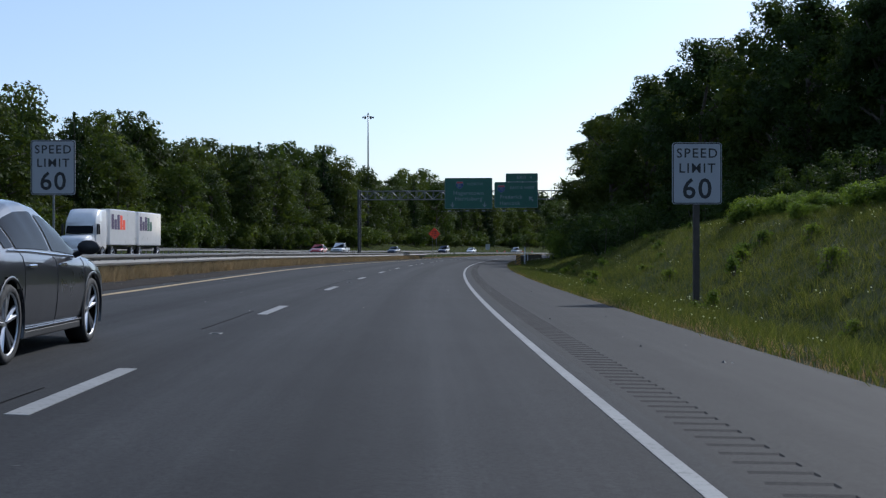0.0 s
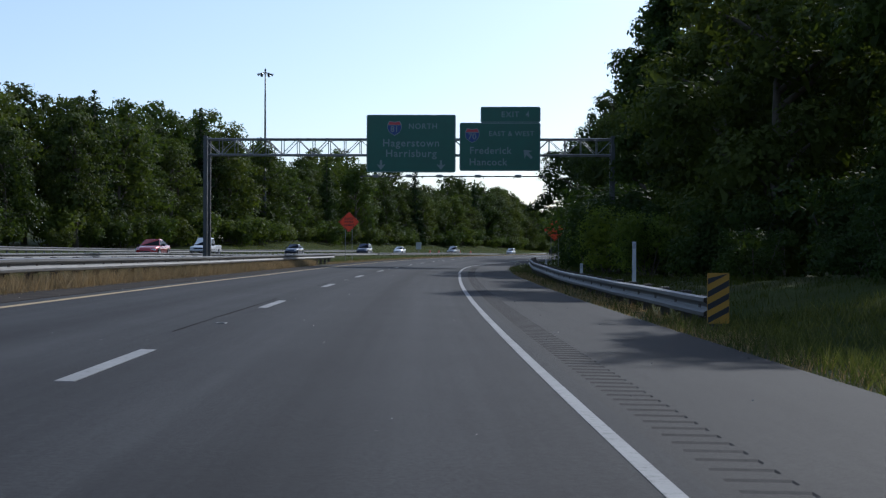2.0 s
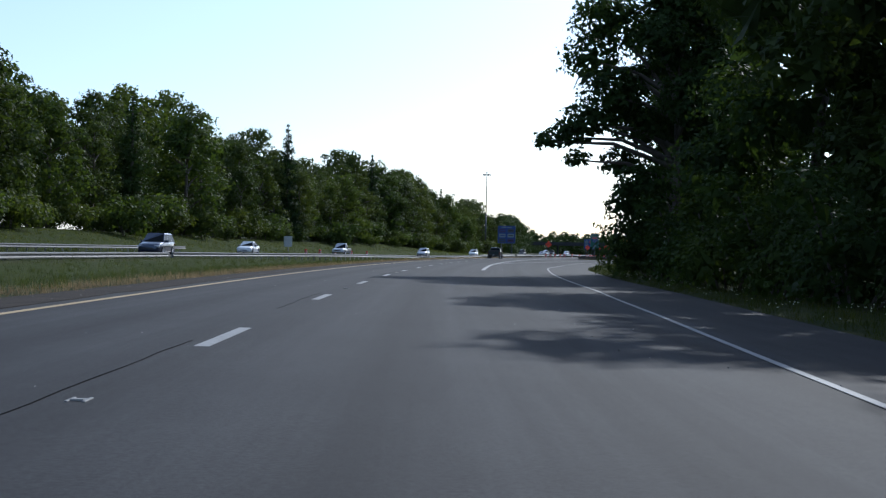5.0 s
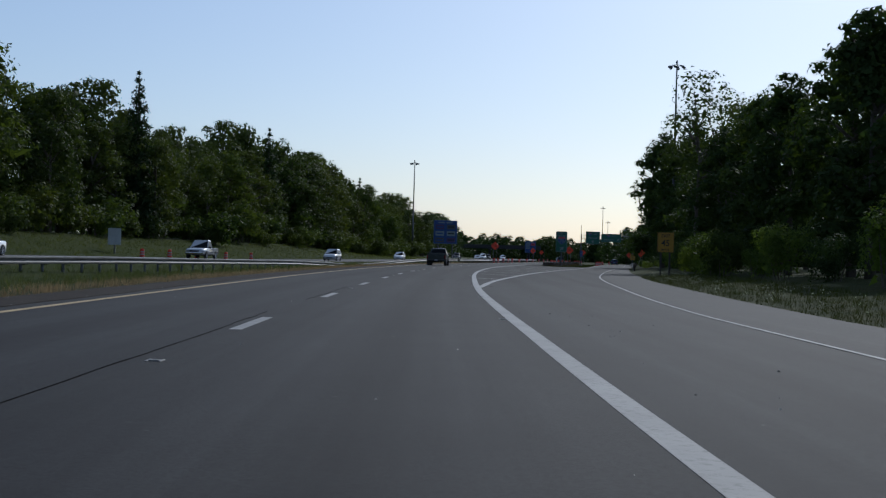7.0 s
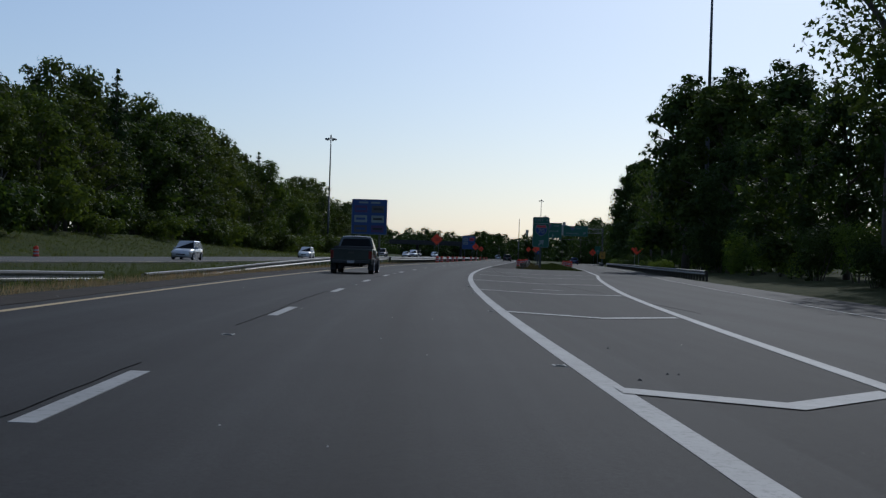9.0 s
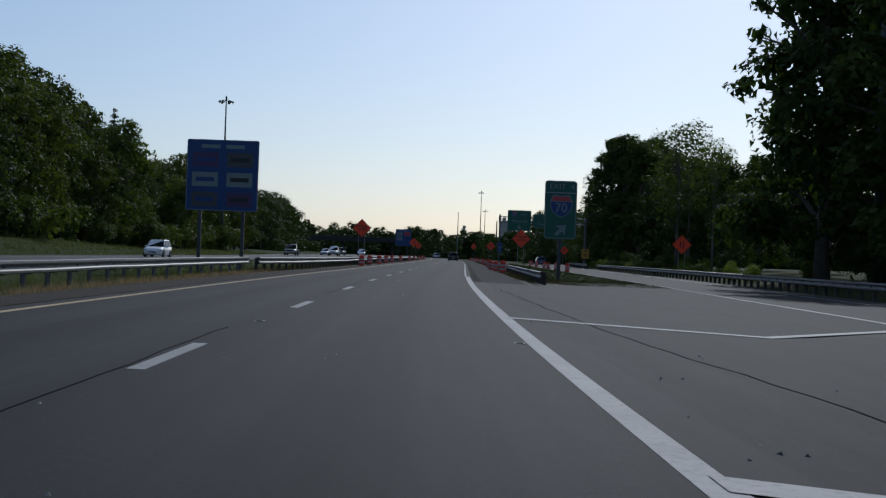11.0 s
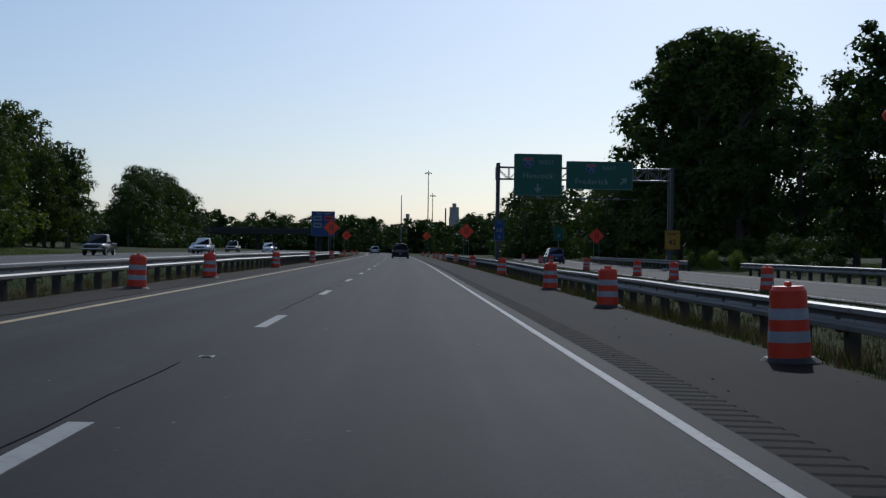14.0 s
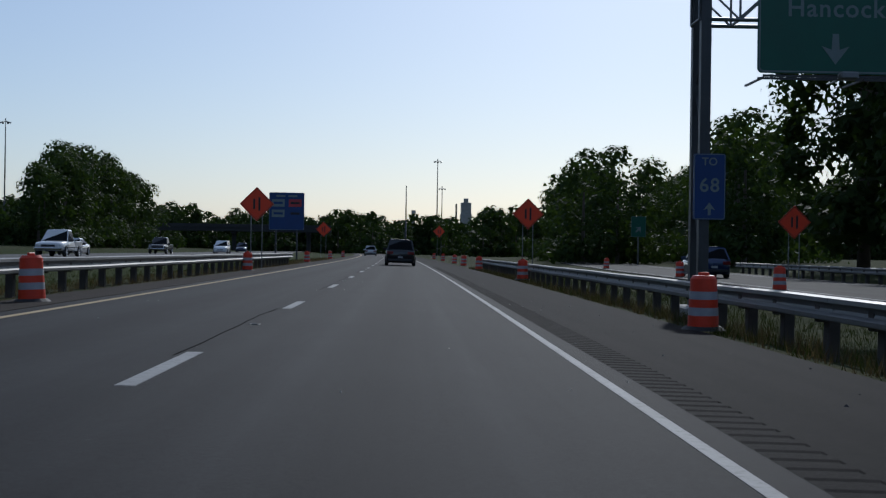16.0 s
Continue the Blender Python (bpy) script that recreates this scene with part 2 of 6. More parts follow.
M["bank"] = ground_mat("green_bank", (0.016, 0.026, 0.006), (0.042, 0.056, 0.013), 0.22)
M["steel"] = plain("galvanised_steel", (0.19, 0.195, 0.20), 0.48, 0.7, 0.16, 1.5)
M["rusty_rail"] = plain("weathered_steel_rail", (0.15, 0.148, 0.145), 0.55, 0.35, 0.25, 1.2)
M["wood_post"] = plain("weathered_timber", (0.055, 0.046, 0.038), 0.85, 0, 0.35, 5, 0.4)
M["dark_steel"] = plain("dark_painted_steel", (0.065, 0.068, 0.072), 0.5, 0.5, 0.2, 2)
M["green_sign"] = plain("green_sign_sheeting", (0.008, 0.088, 0.056), 0.45, 0, 0.12, 1.2)
M["blue_sign"] = plain("blue_sign_sheeting", (0.008, 0.038, 0.16), 0.45, 0, 0.12, 1.2)
M["red_sign"] = plain("red_sign_sheeting", (0.42, 0.03, 0.04), 0.4, 0, 0.1, 1.2)
M["white_sign"] = plain("white_sign_sheeting", (0.31, 0.32, 0.34), 0.4, 0, 0.06, 1.5)
# white lettering with the sign faces' shade put into its colour
M["letter"] = plain("dimmed_letter_sheeting", (0.16, 0.20, 0.20), 0.5, 0, 0.12, 1.5)
M["black_ink"] = plain("black_ink", (0.012, 0.012, 0.014), 0.5, 0, 0.2, 3)
M["orange"] = plain("orange_fabric", (0.80, 0.065, 0.016), 0.6, 0, 0.12, 2.5)
M["orange_drum"] = plain("orange_plastic", (0.62, 0.045, 0.014), 0.5, 0, 0.15, 4)
M["drum_white"] = plain("grey_white_sheeting", (0.33, 0.33, 0.35), 0.45, 0, 0.2, 5)
M["rubber"] = plain("black_rubber", (0.018, 0.018, 0.019), 0.75, 0, 0.3, 6)
M["yellow_sign"] = plain("yellow_sign_sheeting", (0.34, 0.18, 0.012), 0.5, 0, 0.1, 1.5)
M["sign_back"] = plain("bare_aluminium", (0.48, 0.49, 0.5), 0.5, 0.4, 0.12, 2)
M["bark"] = plain("bark", (0.085, 0.07, 0.055), 0.95, 0, 0.4, 4, 0.8)
M["leaf_a"] = foliage("oak_leaves", (0.044, 0.060, 0.020), (0.052, 0.070, 0.023), (0.064, 0.084, 0.027), 0.30)
# darker copy of the leaves: shade of the backlit woods put into the colour
M["leaf_shade"] = foliage("shade_dark_leaves", (0.029, 0.046, 0.016), (0.036, 0.057, 0.019), (0.047, 0.070, 0.024), 0.30)
M["leaf_b"] = foliage("locust_leaves", (0.050, 0.070, 0.021), (0.060, 0.084, 0.025), (0.076, 0.102, 0.031), 0.34)
M["leaf_c"] = foliage("cedar_needles", (0.022, 0.038, 0.015), (0.028, 0.047, 0.018), (0.036, 0.057, 0.021), 0.20)
# paler than the other leaves: sunlight put into the colour
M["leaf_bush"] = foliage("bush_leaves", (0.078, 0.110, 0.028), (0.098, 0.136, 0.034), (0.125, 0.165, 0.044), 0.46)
M["straw"] = foliage("dry_grass", (0.17, 0.125, 0.078), (0.30, 0.225, 0.145), (0.42, 0.33, 0.22), 0.35, (1.1, 1.0, 0.85))
M["grass"] = foliage("green_grass", (0.026, 0.038, 0.008), (0.043, 0.058, 0.012), (0.066, 0.074, 0.020), 0.15, (1.2, 1.3, 0.5))
M["bank_blade"] = foliage("green_bank_grass", (0.048, 0.060, 0.023), (0.074, 0.088, 0.036), (0.145, 0.142, 0.070), 0.42, (1.25, 1.35, 0.5))
M["dead_weed"] = foliage("dead_weeds", (0.05, 0.036, 0.02), (0.10, 0.078, 0.042), (0.19, 0.155, 0.09), 0.3, (1.1, 1.0, 0.8))
M["marker_iron"] = plain("scuffed_cast_iron", (0.17, 0.17, 0.165), 0.7, 0, 0.4, 8)
M["iron"] = plain("worn_iron", (0.045, 0.045, 0.047), 0.9, 0, 0.3, 8, gloss=0.1)
M["petal"] = foliage("white_petals", (0.40, 0.40, 0.36), (0.55, 0.55, 0.50), (0.70, 0.70, 0.64), 0.3)
M["purple_ink"] = plain("dark_purple_print", (0.045, 0.022, 0.085), 0.5, 0, 0.1, 2)
M["concrete"] = plain("concrete", (0.30, 0.29, 0.27), 0.9, 0, 0.2, 0.8, 0.3)
M["tyre"] = plain("tyre_rubber", (0.015, 0.015, 0.016), 0.8, 0, 0.25, 8)
M["rim"] = plain("alloy_rim", (0.55, 0.56, 0.58), 0.3, 0.9, 0.1, 4)
M["glass"] = glass_dark("tinted_glass", (0.010, 0.012, 0.014))
M["trim_black"] = plain("black_plastic", (0.02, 0.02, 0.022), 0.55, 0, 0.2, 6)
M["lamp_red"] = plain("red_lamp_lens", (0.12, 0.008, 0.010), 0.15, 0, 0.15, 6, 0, 0.5)
M["lamp_white"] = plain("clear_lamp_lens", (0.7, 0.7, 0.72), 0.1, 0.2, 0.1, 6, 0, 0.6)
M["chrome"] = plain("chrome", (0.7, 0.7, 0.72), 0.12, 1.0, 0.05, 5)


# ---------- mesh helpers ----------
def mesh_of(bm, name, material, smooth_faces=False):
    me = bpy.data.meshes.new(name)
    bm.to_mesh(me)
    bm.free()
    for k in (material if isinstance(material, (list, tuple)) else [material]):
        me.materials.append(k)
    if smooth_faces:
        me.polygons.foreach_set("use_smooth", [True] * len(me.polygons))
    return me


def part(name, bm, material, parent=None, label="", shade=False):
    ob = new(name, mesh_of(bm, name, material, shade))
    if parent:
        ob.parent = parent
    if label:
        ob["label"] = label
    return ob


def empty(name, label, category, group="", kind=""):
    return tagged(new(name), label, category, group, kind)


def box(bm, x0, x1, y0, y1, z0, z1, bevel=0.0, m=None, index=0):
    r = bmesh.ops.create_cube(bm, size=1.0)
    vs = r["verts"]
    for v in vs:
        v.co = Vector(((x0 + x1) / 2 + v.co.x * (x1 - x0), (y0 + y1) / 2 + v.co.y * (y1 - y0), (z0 + z1) / 2 + v.co.z * (z1 - z0)))
    faces = {f for v in vs for f in v.link_faces}
    for f in faces:
        f.material_index = index
    if bevel:
        es = list({e for v in vs for e in v.link_edges})
        out = bmesh.ops.bevel(bm, geom=es, offset=bevel, segments=1, affect="EDGES")
        vs = list({v for f in out["faces"] for v in f.verts} | {v for v in vs if v.is_valid})
    if m is not None:
        bmesh.ops.transform(bm, matrix=m, verts=[v for v in vs if v.is_valid])
    return vs


def tube(bm, a, b, r0, r1=None, sides=10, index=0, caps=True):
    a, b = Vector(a), Vector(b)
    d = b - a
    out = bmesh.ops.create_cone(bm, cap_ends=caps, segments=sides, radius1=r0, radius2=r0 if r1 is None else r1, depth=d.length)
    q = d.to_track_quat("Z", "Y").to_matrix().to_4x4()
    bmesh.ops.transform(bm, matrix=Matrix.Translation((a + b) / 2) @ q, verts=out["verts"])
    for v in out["verts"]:
        for f in v.link_faces:
            f.material_index = index
    return out["verts"]


def extrude_poly(bm, pts, depth, m=None, index=0):
    """A flat outline in x,z made solid along y (0 to depth)."""
    front = [bm.verts.new((x, 0, z)) for x, z in pts]
    back = [bm.verts.new((x, depth, z)) for x, z in pts]
    fs = [bm.faces.new(front), bm.faces.new(back[::-1])]
    k = len(pts)
    for i in range(k):
        fs.append(bm.faces.new((front[(i + 1) % k], front[i], back[i], back[(i + 1) % k])))
    for f in fs:
        f.material_index = index
    if m is not None:
        bmesh.ops.transform(bm, matrix=m, verts=front + back)
    bmesh.ops.recalc_face_normals(bm, faces=fs)
    return front + back


def round_rect(w, h, r, n=4):
    """Outline of a rounded rectangle, its centre at the origin, in x,z."""
    out = []
    for cx, cz, a0 in ((w / 2 - r, h / 2 - r, 0), (-w / 2 + r, h / 2 - r, 90), (-w / 2 + r, -h / 2 + r, 180), (w / 2 - r, -h / 2 + r, 270)):
        for i in range(n + 1):
            a = radians(a0 + 90 * i / n)
            out.append((cx + r * math.cos(a), cz + r * math.sin(a)))
    return out


def text_mesh(words, size, material, parent, m, name="lettering", spacing=1.0, heavy=0.0):
    """Built-in font laid in the local x,z plane, facing -y."""
    cu = bpy.data.curves.new(name, "FONT")
    cu.body, cu.size, cu.align_x, cu.align_y = words, size, "CENTER", "CENTER"
    cu.extrude, cu.resolution_u, cu.space_character, cu.offset = 0.002, 3, spacing, heavy
    tmp = bpy.data.objects.new(name, cu)
    scene.collection.objects.link(tmp)
    bpy.context.view_layer.update()
    me = bpy.data.meshes.new_from_object(tmp.evaluated_get(bpy.context.evaluated_depsgraph_get()))
    bpy.data.objects.remove(tmp)
    bpy.data.curves.remove(cu)
    me.materials.clear()
    me.materials.append(material)
    me.name = name
    ob = new(name, me)
    ob.parent = parent
    ob.matrix_basis = m @ Matrix.Rotation(radians(90), 4, "X")
    return ob


def at(x, y, z):
    return Matrix.Translation((x, y, z))

# ---------- ground ----------
def ground_sheet():
    ss = [-3000, -1200, -500, -250, -150] + list(np.arange(-100, 760, 4.0)) + list(np.arange(780, 1300, 30)) + [1500, 2000, 3000, 4500]
    ds = [-2500, -900, -300, -140, -100, -80, -65, -56, -50, -46, -43, -40, -37, -34, -31.5, -31, -25, -19, -18.5, -16, -14, -12, -10, -8.5, -7, -6,
          -5.2, -4, 0, 3, 6.0, 6.4, 7.0, 7.6, 8.2, 8.8, 9.4, 10, 10.6, 11.2, 11.8, 12.4, 13, 13.4, 14, 15, 16, 17, 18, 19, 20, 21, 22, 23, 24, 26, 28, 30, 33, 36, 40,
          46, 54, 65, 80, 100, 140, 300, 900, 2500]
    verts, faces = [], []
    for s in ss:
        for d in ds:
            z = land(s, d)
            if abs(d) < 130 and (d > pave_edge(s) + 0.4 or d < -6):
                p = on(s, d, 0)
                k = 0.10 if d < -31.6 or d > 9 else 0.05
                if not -31.6 <= d <= -18.4:
                    z += k * (noise.noise(Vector((p.x * 0.35, p.y * 0.35, 0))) + 0.6 * noise.noise(Vector((p.x * 1.1, p.y * 1.1, 3))))
            verts.append(on(s, d, z))
    w = len(ds)
    for i in range(len(ss) - 1):
        for j in range(w - 1):
            faces.append((i * w + j, i * w + j + 1, (i + 1) * w + j + 1, (i + 1) * w + j))
    me = bpy.data.meshes.new("ground")
    me.from_pydata([tuple(v) for v in verts], [], faces)
    me.materials.append(M["ground"])
    me.materials.append(M["bank"])
    green = [1 if (ss[k // (w - 1)] < 90 and ds[k % (w - 1)] > 7.2 or -46 < ds[k % (w - 1)] < -31.4 or ss[k // (w - 1)] > 150 and -17 < ds[k % (w - 1)] < -7.5) else 0 for k in range(len(faces))]
    me.polygons.foreach_set("material_index", green)
    me.polygons.foreach_set("use_smooth", [True] * len(faces))
    tagged(new("ground", me), "rough roadside ground with grass, straw and bare soil", "ground", kind="structure")


def strip(name, left, right, s0, s1, material, lift=0.0, step=4.0, label="", category="road", skirt=0.08, level=None, cells=1):
    """A paved sheet between two lateral places, given as numbers or functions of s."""
    lf = left if callable(left) else (lambda s: left)
    rf = right if callable(right) else (lambda s: right)
    count = max(int(round((s1 - s0) / step)), 1)
    verts, faces, uv = [], [], []
    for i in range(count + 1):
        s = s0 + (s1 - s0) * i / count
        a, b = lf(s), rf(s)
        if cells > 3 and a < 0 < b:
            k = cells // 2
            across = [a * (1 - j / k) for j in range(k)] + [b * j / (cells - k) for j in range(cells - k + 1)]
        else:
            across = [a + (b - a) * j / cells for j in range(cells + 1)]
        row = [(a, -skirt)] + [(d, 0) for d in across] + [(b, -skirt)]
        for d, dz in row:
            z = (road_z(d, s) if level is None else level(s)) + lift + dz
            verts.append(tuple(on(s, d, z)))
            uv.append((d, s))
    w = cells + 3
    for i in range(count):
        for j in range(w - 1):
            faces.append((i * w + j, i * w + j + 1, (i + 1) * w + j + 1, (i + 1) * w + j))
    faces.append(tuple(range(w)))
    faces.append(tuple(range(count * w + w - 1, count * w - 1, -1)))
    me = bpy.data.meshes.new(name)
    me.from_pydata(verts, [], faces)
    me.materials.append(material)
    layer = me.uv_layers.new(name="road")
    idx = np.empty(len(me.loops), dtype=np.int32)
    me.loops.foreach_get("vertex_index", idx)
    layer.data.foreach_set("uv", np.array(uv)[idx].ravel())
    ob = new(name, me)
    if label:
        tagged(ob, label, category, kind="structure")
    return ob


ground_sheet()
RUMBLE = [(-60.0, 180.0), (436.0, 640.0)]


def rumble_on(s):
    return any(a <= s <= b for a, b in RUMBLE)


def lanes():
    road = None
    for a, b, edge in ((-400, 120, 3.90), (120, 296, lambda s: edge_line(s) + 0.28), (296, 436, 4.30), (436, 1400, 3.90)):
        ob = strip("road", -4.95, edge, a, b, M["asphalt" if a < 296 else "dark_asphalt"], label="dark grey asphalt carriageway with two lanes", cells=14)
        road = road or ob
    # gore and exit lane
    g = lambda s: lerp(s, 283.4, 3.70, 285.6, 3.80, 287.6, 3.93, 292.4, 4.20, 298, 4.58, 304, 5.06, 311.6, 5.70, 321, 6.45, 352, 8.72, 366, 9.8, 380, 10.8, 410, 12.8, 449, 13.8, 520, 14.0, 560, 14.1, 640, 17.0, 700, 21.0)
    inner = lambda s: lerp(s, 450, 13.6, 560, 13.6, 640, 16.5, 700, 20.5, 900, 52)
    strip("gore", 4.30, g, 296, 436, M["gore_asphalt"], label="dark asphalt gore between the lanes", cells=10)
    strip("gore", 6.3, g, 436, 450, M["gore_asphalt"], label="dark asphalt gore between the lanes", cells=8)
    strip("exit_road", g, lambda s: edge_line(s) + 0.28, 296, 450, M["dark_asphalt"], label="asphalt exit lane", cells=12)
    strip("exit_road", inner, lambda s: edge_line(s) + 0.28, 450, 760, M["dark_asphalt"], label="asphalt exit lane", cells=12)
    # paved shoulder right
    strip("shoulder_exit", lambda s: edge_line(s) + 0.28, pave_edge, 180, 720, M["shoulder"], label="grey asphalt shoulder of the exit lane", category="shoulder")
    strip("shoulder", 3.90, pave_edge, -400, -60, M["shoulder"], label="grey asphalt road shoulder", category="shoulder", step=2)
    strip("shoulder", 3.90, 6.3, 640, 1400, M["dark_shoulder"], label="grey asphalt road shoulder", category="shoulder")
    for a, b in RUMBLE:
        lo = lambda s: (3.90 if s < 120 or s > 400 else edge_line(s) + 0.28)
        hi = lambda s: (6.3 if s > 400 else pave_edge(s))
        strip("shoulder", lambda s: lo(s) + 0.50, hi, a, b, M["shoulder" if a < 400 else "dark_shoulder"], label="grey asphalt road shoulder", category="shoulder", step=2)
        # milled grooves, one every 0.3 m
        verts, faces = [], []
        n = int((b - a) / 0.30)
        prof = ((0.0, 0.0), (0.12, 0.0), (0.155, -0.009), (0.235, -0.009), (0.27, 0.0))
        g0, g1 = (0.12, 0.44) if a < 400 else (0.02, 0.38)
        for i in range(n):
            for ds, dz in prof:
                s = a + i * 0.30 + ds
                for q in (0.0, g0 - 0.012, g0, g1, g1 + 0.012, 0.50):
                    d = lo(s) + q
                    edge = not g0 <= q <= g1
                    verts.append(tuple(on(s, d, road_z(d) + (0 if edge else dz))))
        rows = len(verts) // 6
        for i in range(rows - 1):
            for j in range(5):
                faces.append((i * 6 + j, i * 6 + j + 1, i * 6 + j + 7, i * 6 + j + 6))
        me = bpy.data.meshes.new("rumble_strip")
        me.from_pydata(verts, [], faces)
        me.materials.append(M["shoulder" if a < 400 else "dark_shoulder"])
        tagged(new("rumble_strip", me), "milled rumble grooves along the road shoulder", "rumble strip", kind="structure")
    # markings
    strip("edge_line_left", lambda s: yellow(s) - 0.07, lambda s: yellow(s) + 0.07, -400, 1400, M["yellow"], 0.005, label="worn pale yellow edge line", category="road marking", skirt=0.008)
    strip("edge_line_right", 3.645, 3.745, -400, 120, M["white"], 0.004, label="worn white edge line", category="road marking", skirt=0.003)
    strip("edge_line_exit", lambda s: edge_line(s) - 0.05, lambda s: edge_line(s) + 0.05, 120, 720, M["white"], 0.010, step=3, label="white edge line swinging into the exit lane", category="road marking", skirt=0.003)
    strip("gore_line_left", lambda s: lerp(s, 258, 3.60, 280, 3.52, 300, 3.62), lambda s: lerp(s, 258, 3.83, 280, 3.75, 300, 3.84), 246, 449, M["white"], 0.004, step=3, label="broad white gore line", category="road marking", skirt=0.003)
    strip("edge_line_right", 3.575, 3.675, 449, 1400, M["white"], 0.004, label="worn white edge line", category="road marking", skirt=0.003)
    strip("gore_line_right", lambda s: g(s) - lerp(s, 283.4, 0.0, 287, 0.11, 400, 0.11, 440, 0.06), lambda s: g(s) + lerp(s, 283.4, 0.03, 287, 0.115, 400, 0.115, 440, 0.06), 283.4, 700, M["white"], 0.007, step=3, label="white gore line of the exit lane", category="road marking", skirt=0.003)
    # chevron bars across the gore, each a shallow V
    for s in (303.8, 320.4, 335.0, 351.2, 368.0, 386.0, 403.0):
        a, b = 3.75, g(s) - 0.1
        m_ = a + (b - a) * 0.5
        verts, faces = [], []
        for d, k in ((a, 0.0), (m_, -0.45 * (b - a) * 0.5), (b, 0.75 * (b - a) * 0.5)):
            for w in (-0.24, 0.24):
                verts.append(tuple(on(s + k + w, d, road_z(d) + 0.010)))
        faces = [(0, 2, 3, 1), (2, 4, 5, 3)]
        me = bpy.data.meshes.new("chevron_bar")
        me.from_pydata(verts, [], faces)
        me.materials.append(M["white"])
        ob = new("chevron_bar", me)
        ob.parent = road
    # dirt strip between the pavement and the median grass
    strip("dirt_strip", lambda s: lerp(s, 120, -5.35, 150, -5.2) + 0.10 * noise.noise(Vector((s * 0.5, 0, 0))), lambda s: yellow(s) - 0.45 + 0.14 * noise.noise(Vector((s * 0.35, 5, 0))) + 0.05 * noise.noise(Vector((s * 1.7, 9, 0))),
          -60, 760, M["dirt"], 0.012, step=0.7, label="dusty dirt and gravel along the pavement edge", category="dirt strip", skirt=0.06)
    # tar-sealed joints, in broken lengths
    rj = random.Random(4)
    s = -20.0
    while s < 640:
        n = rj.uniform(4, 16)
        f = lambda q: lerp(q, 0, -0.25, 250, -0.22, 300, -0.16, 600, -0.14) + 0.08 * noise.noise(Vector((q * 0.12, 7, 0))) + 0.05 * noise.noise(Vector((q * 0.7, 2, 0)))
        strip("tar_joint", lambda q: f(q) - 0.005 - 0.006 * noise.noise(Vector((q * 0.6, 1, 0))), lambda q: f(q) + 0.005, s, s + n, M["tar"], 0.006, step=0.8, label="dark tar-sealed joint beside the lane line", category="road joint", skirt=0.003)
        s += n + rj.uniform(4, 22)
    f = lambda s: lerp(s, 340, 8.6, 356, 8.2, 363, 7.6, 370, 7.0, 376, 6.55, 400, 5.2, 425, 4.6) + 0.12 * noise.noise(Vector((s * 0.5, 4, 0)))
    strip("tar_joint", lambda s: f(s) - 0.014, lambda s: f(s) + 0.014 + 0.012 * noise.noise(Vector((s * 0.8, 1, 0))), 340, 425, M["tar"], 0.0035, step=1.0, label="dark tar-sealed joint across the gore", category="road joint", skirt=0.003)
    # lane dashes
    for k in range(-6, 90):
        ob = strip("lane_dash", -0.075, 0.075, k * 12.19, k * 12.19 + 3.05, M["white"], 0.004, step=1.6, skirt=0.006)
        ob.parent = road
    # opposite carriageway
    strip("opposite_road", -31.2, -18.8, -400, 1400, M["old_asphalt"], label="sunlit opposite carriageway", level=opposite_z)
    for d, c in ((-19.9, "yellow"), (-28.0, "white")):
        strip("opposite_edge_line", d - 0.07, d + 0.07, -400, 1400, M[c], 0.004, label="edge line of the opposite carriageway", category="road marking", skirt=0.003, level=opposite_z)


lanes()


# ---------- guard rails ----------
def w_beam(bm, pts, side):
    """A W-beam swept through points; side +1 shows its face to the right."""
    prof = [(0.0, 0.0), (0.075, 0.02), (0.08, 0.075), (0.015, 0.115), (0.0, 0.155), (0.015, 0.195), (0.08, 0.235), (0.075, 0.29), (0.0, 0.31)]
    rows = []
    for i, (p, h) in enumerate(pts):
        nrm = Vector((math.cos(h), math.sin(h), 0)) * side
        rows.append([bm.verts.new(p + nrm * u + Vector((0, 0, v))) for u, v in prof] +
                    [bm.verts.new(p + nrm * (u - 0.006) + Vector((0, 0, v))) for u, v in reversed(prof)])
    k = len(rows[0])
    for a, b in zip(rows, rows[1:]):
        for j in range(k):
            bm.faces.new((a[j], a[(j + 1) % k], b[(j + 1) % k], b[j]))
    bm.faces.new(rows[0])
    bm.faces.new(rows[-1][::-1])


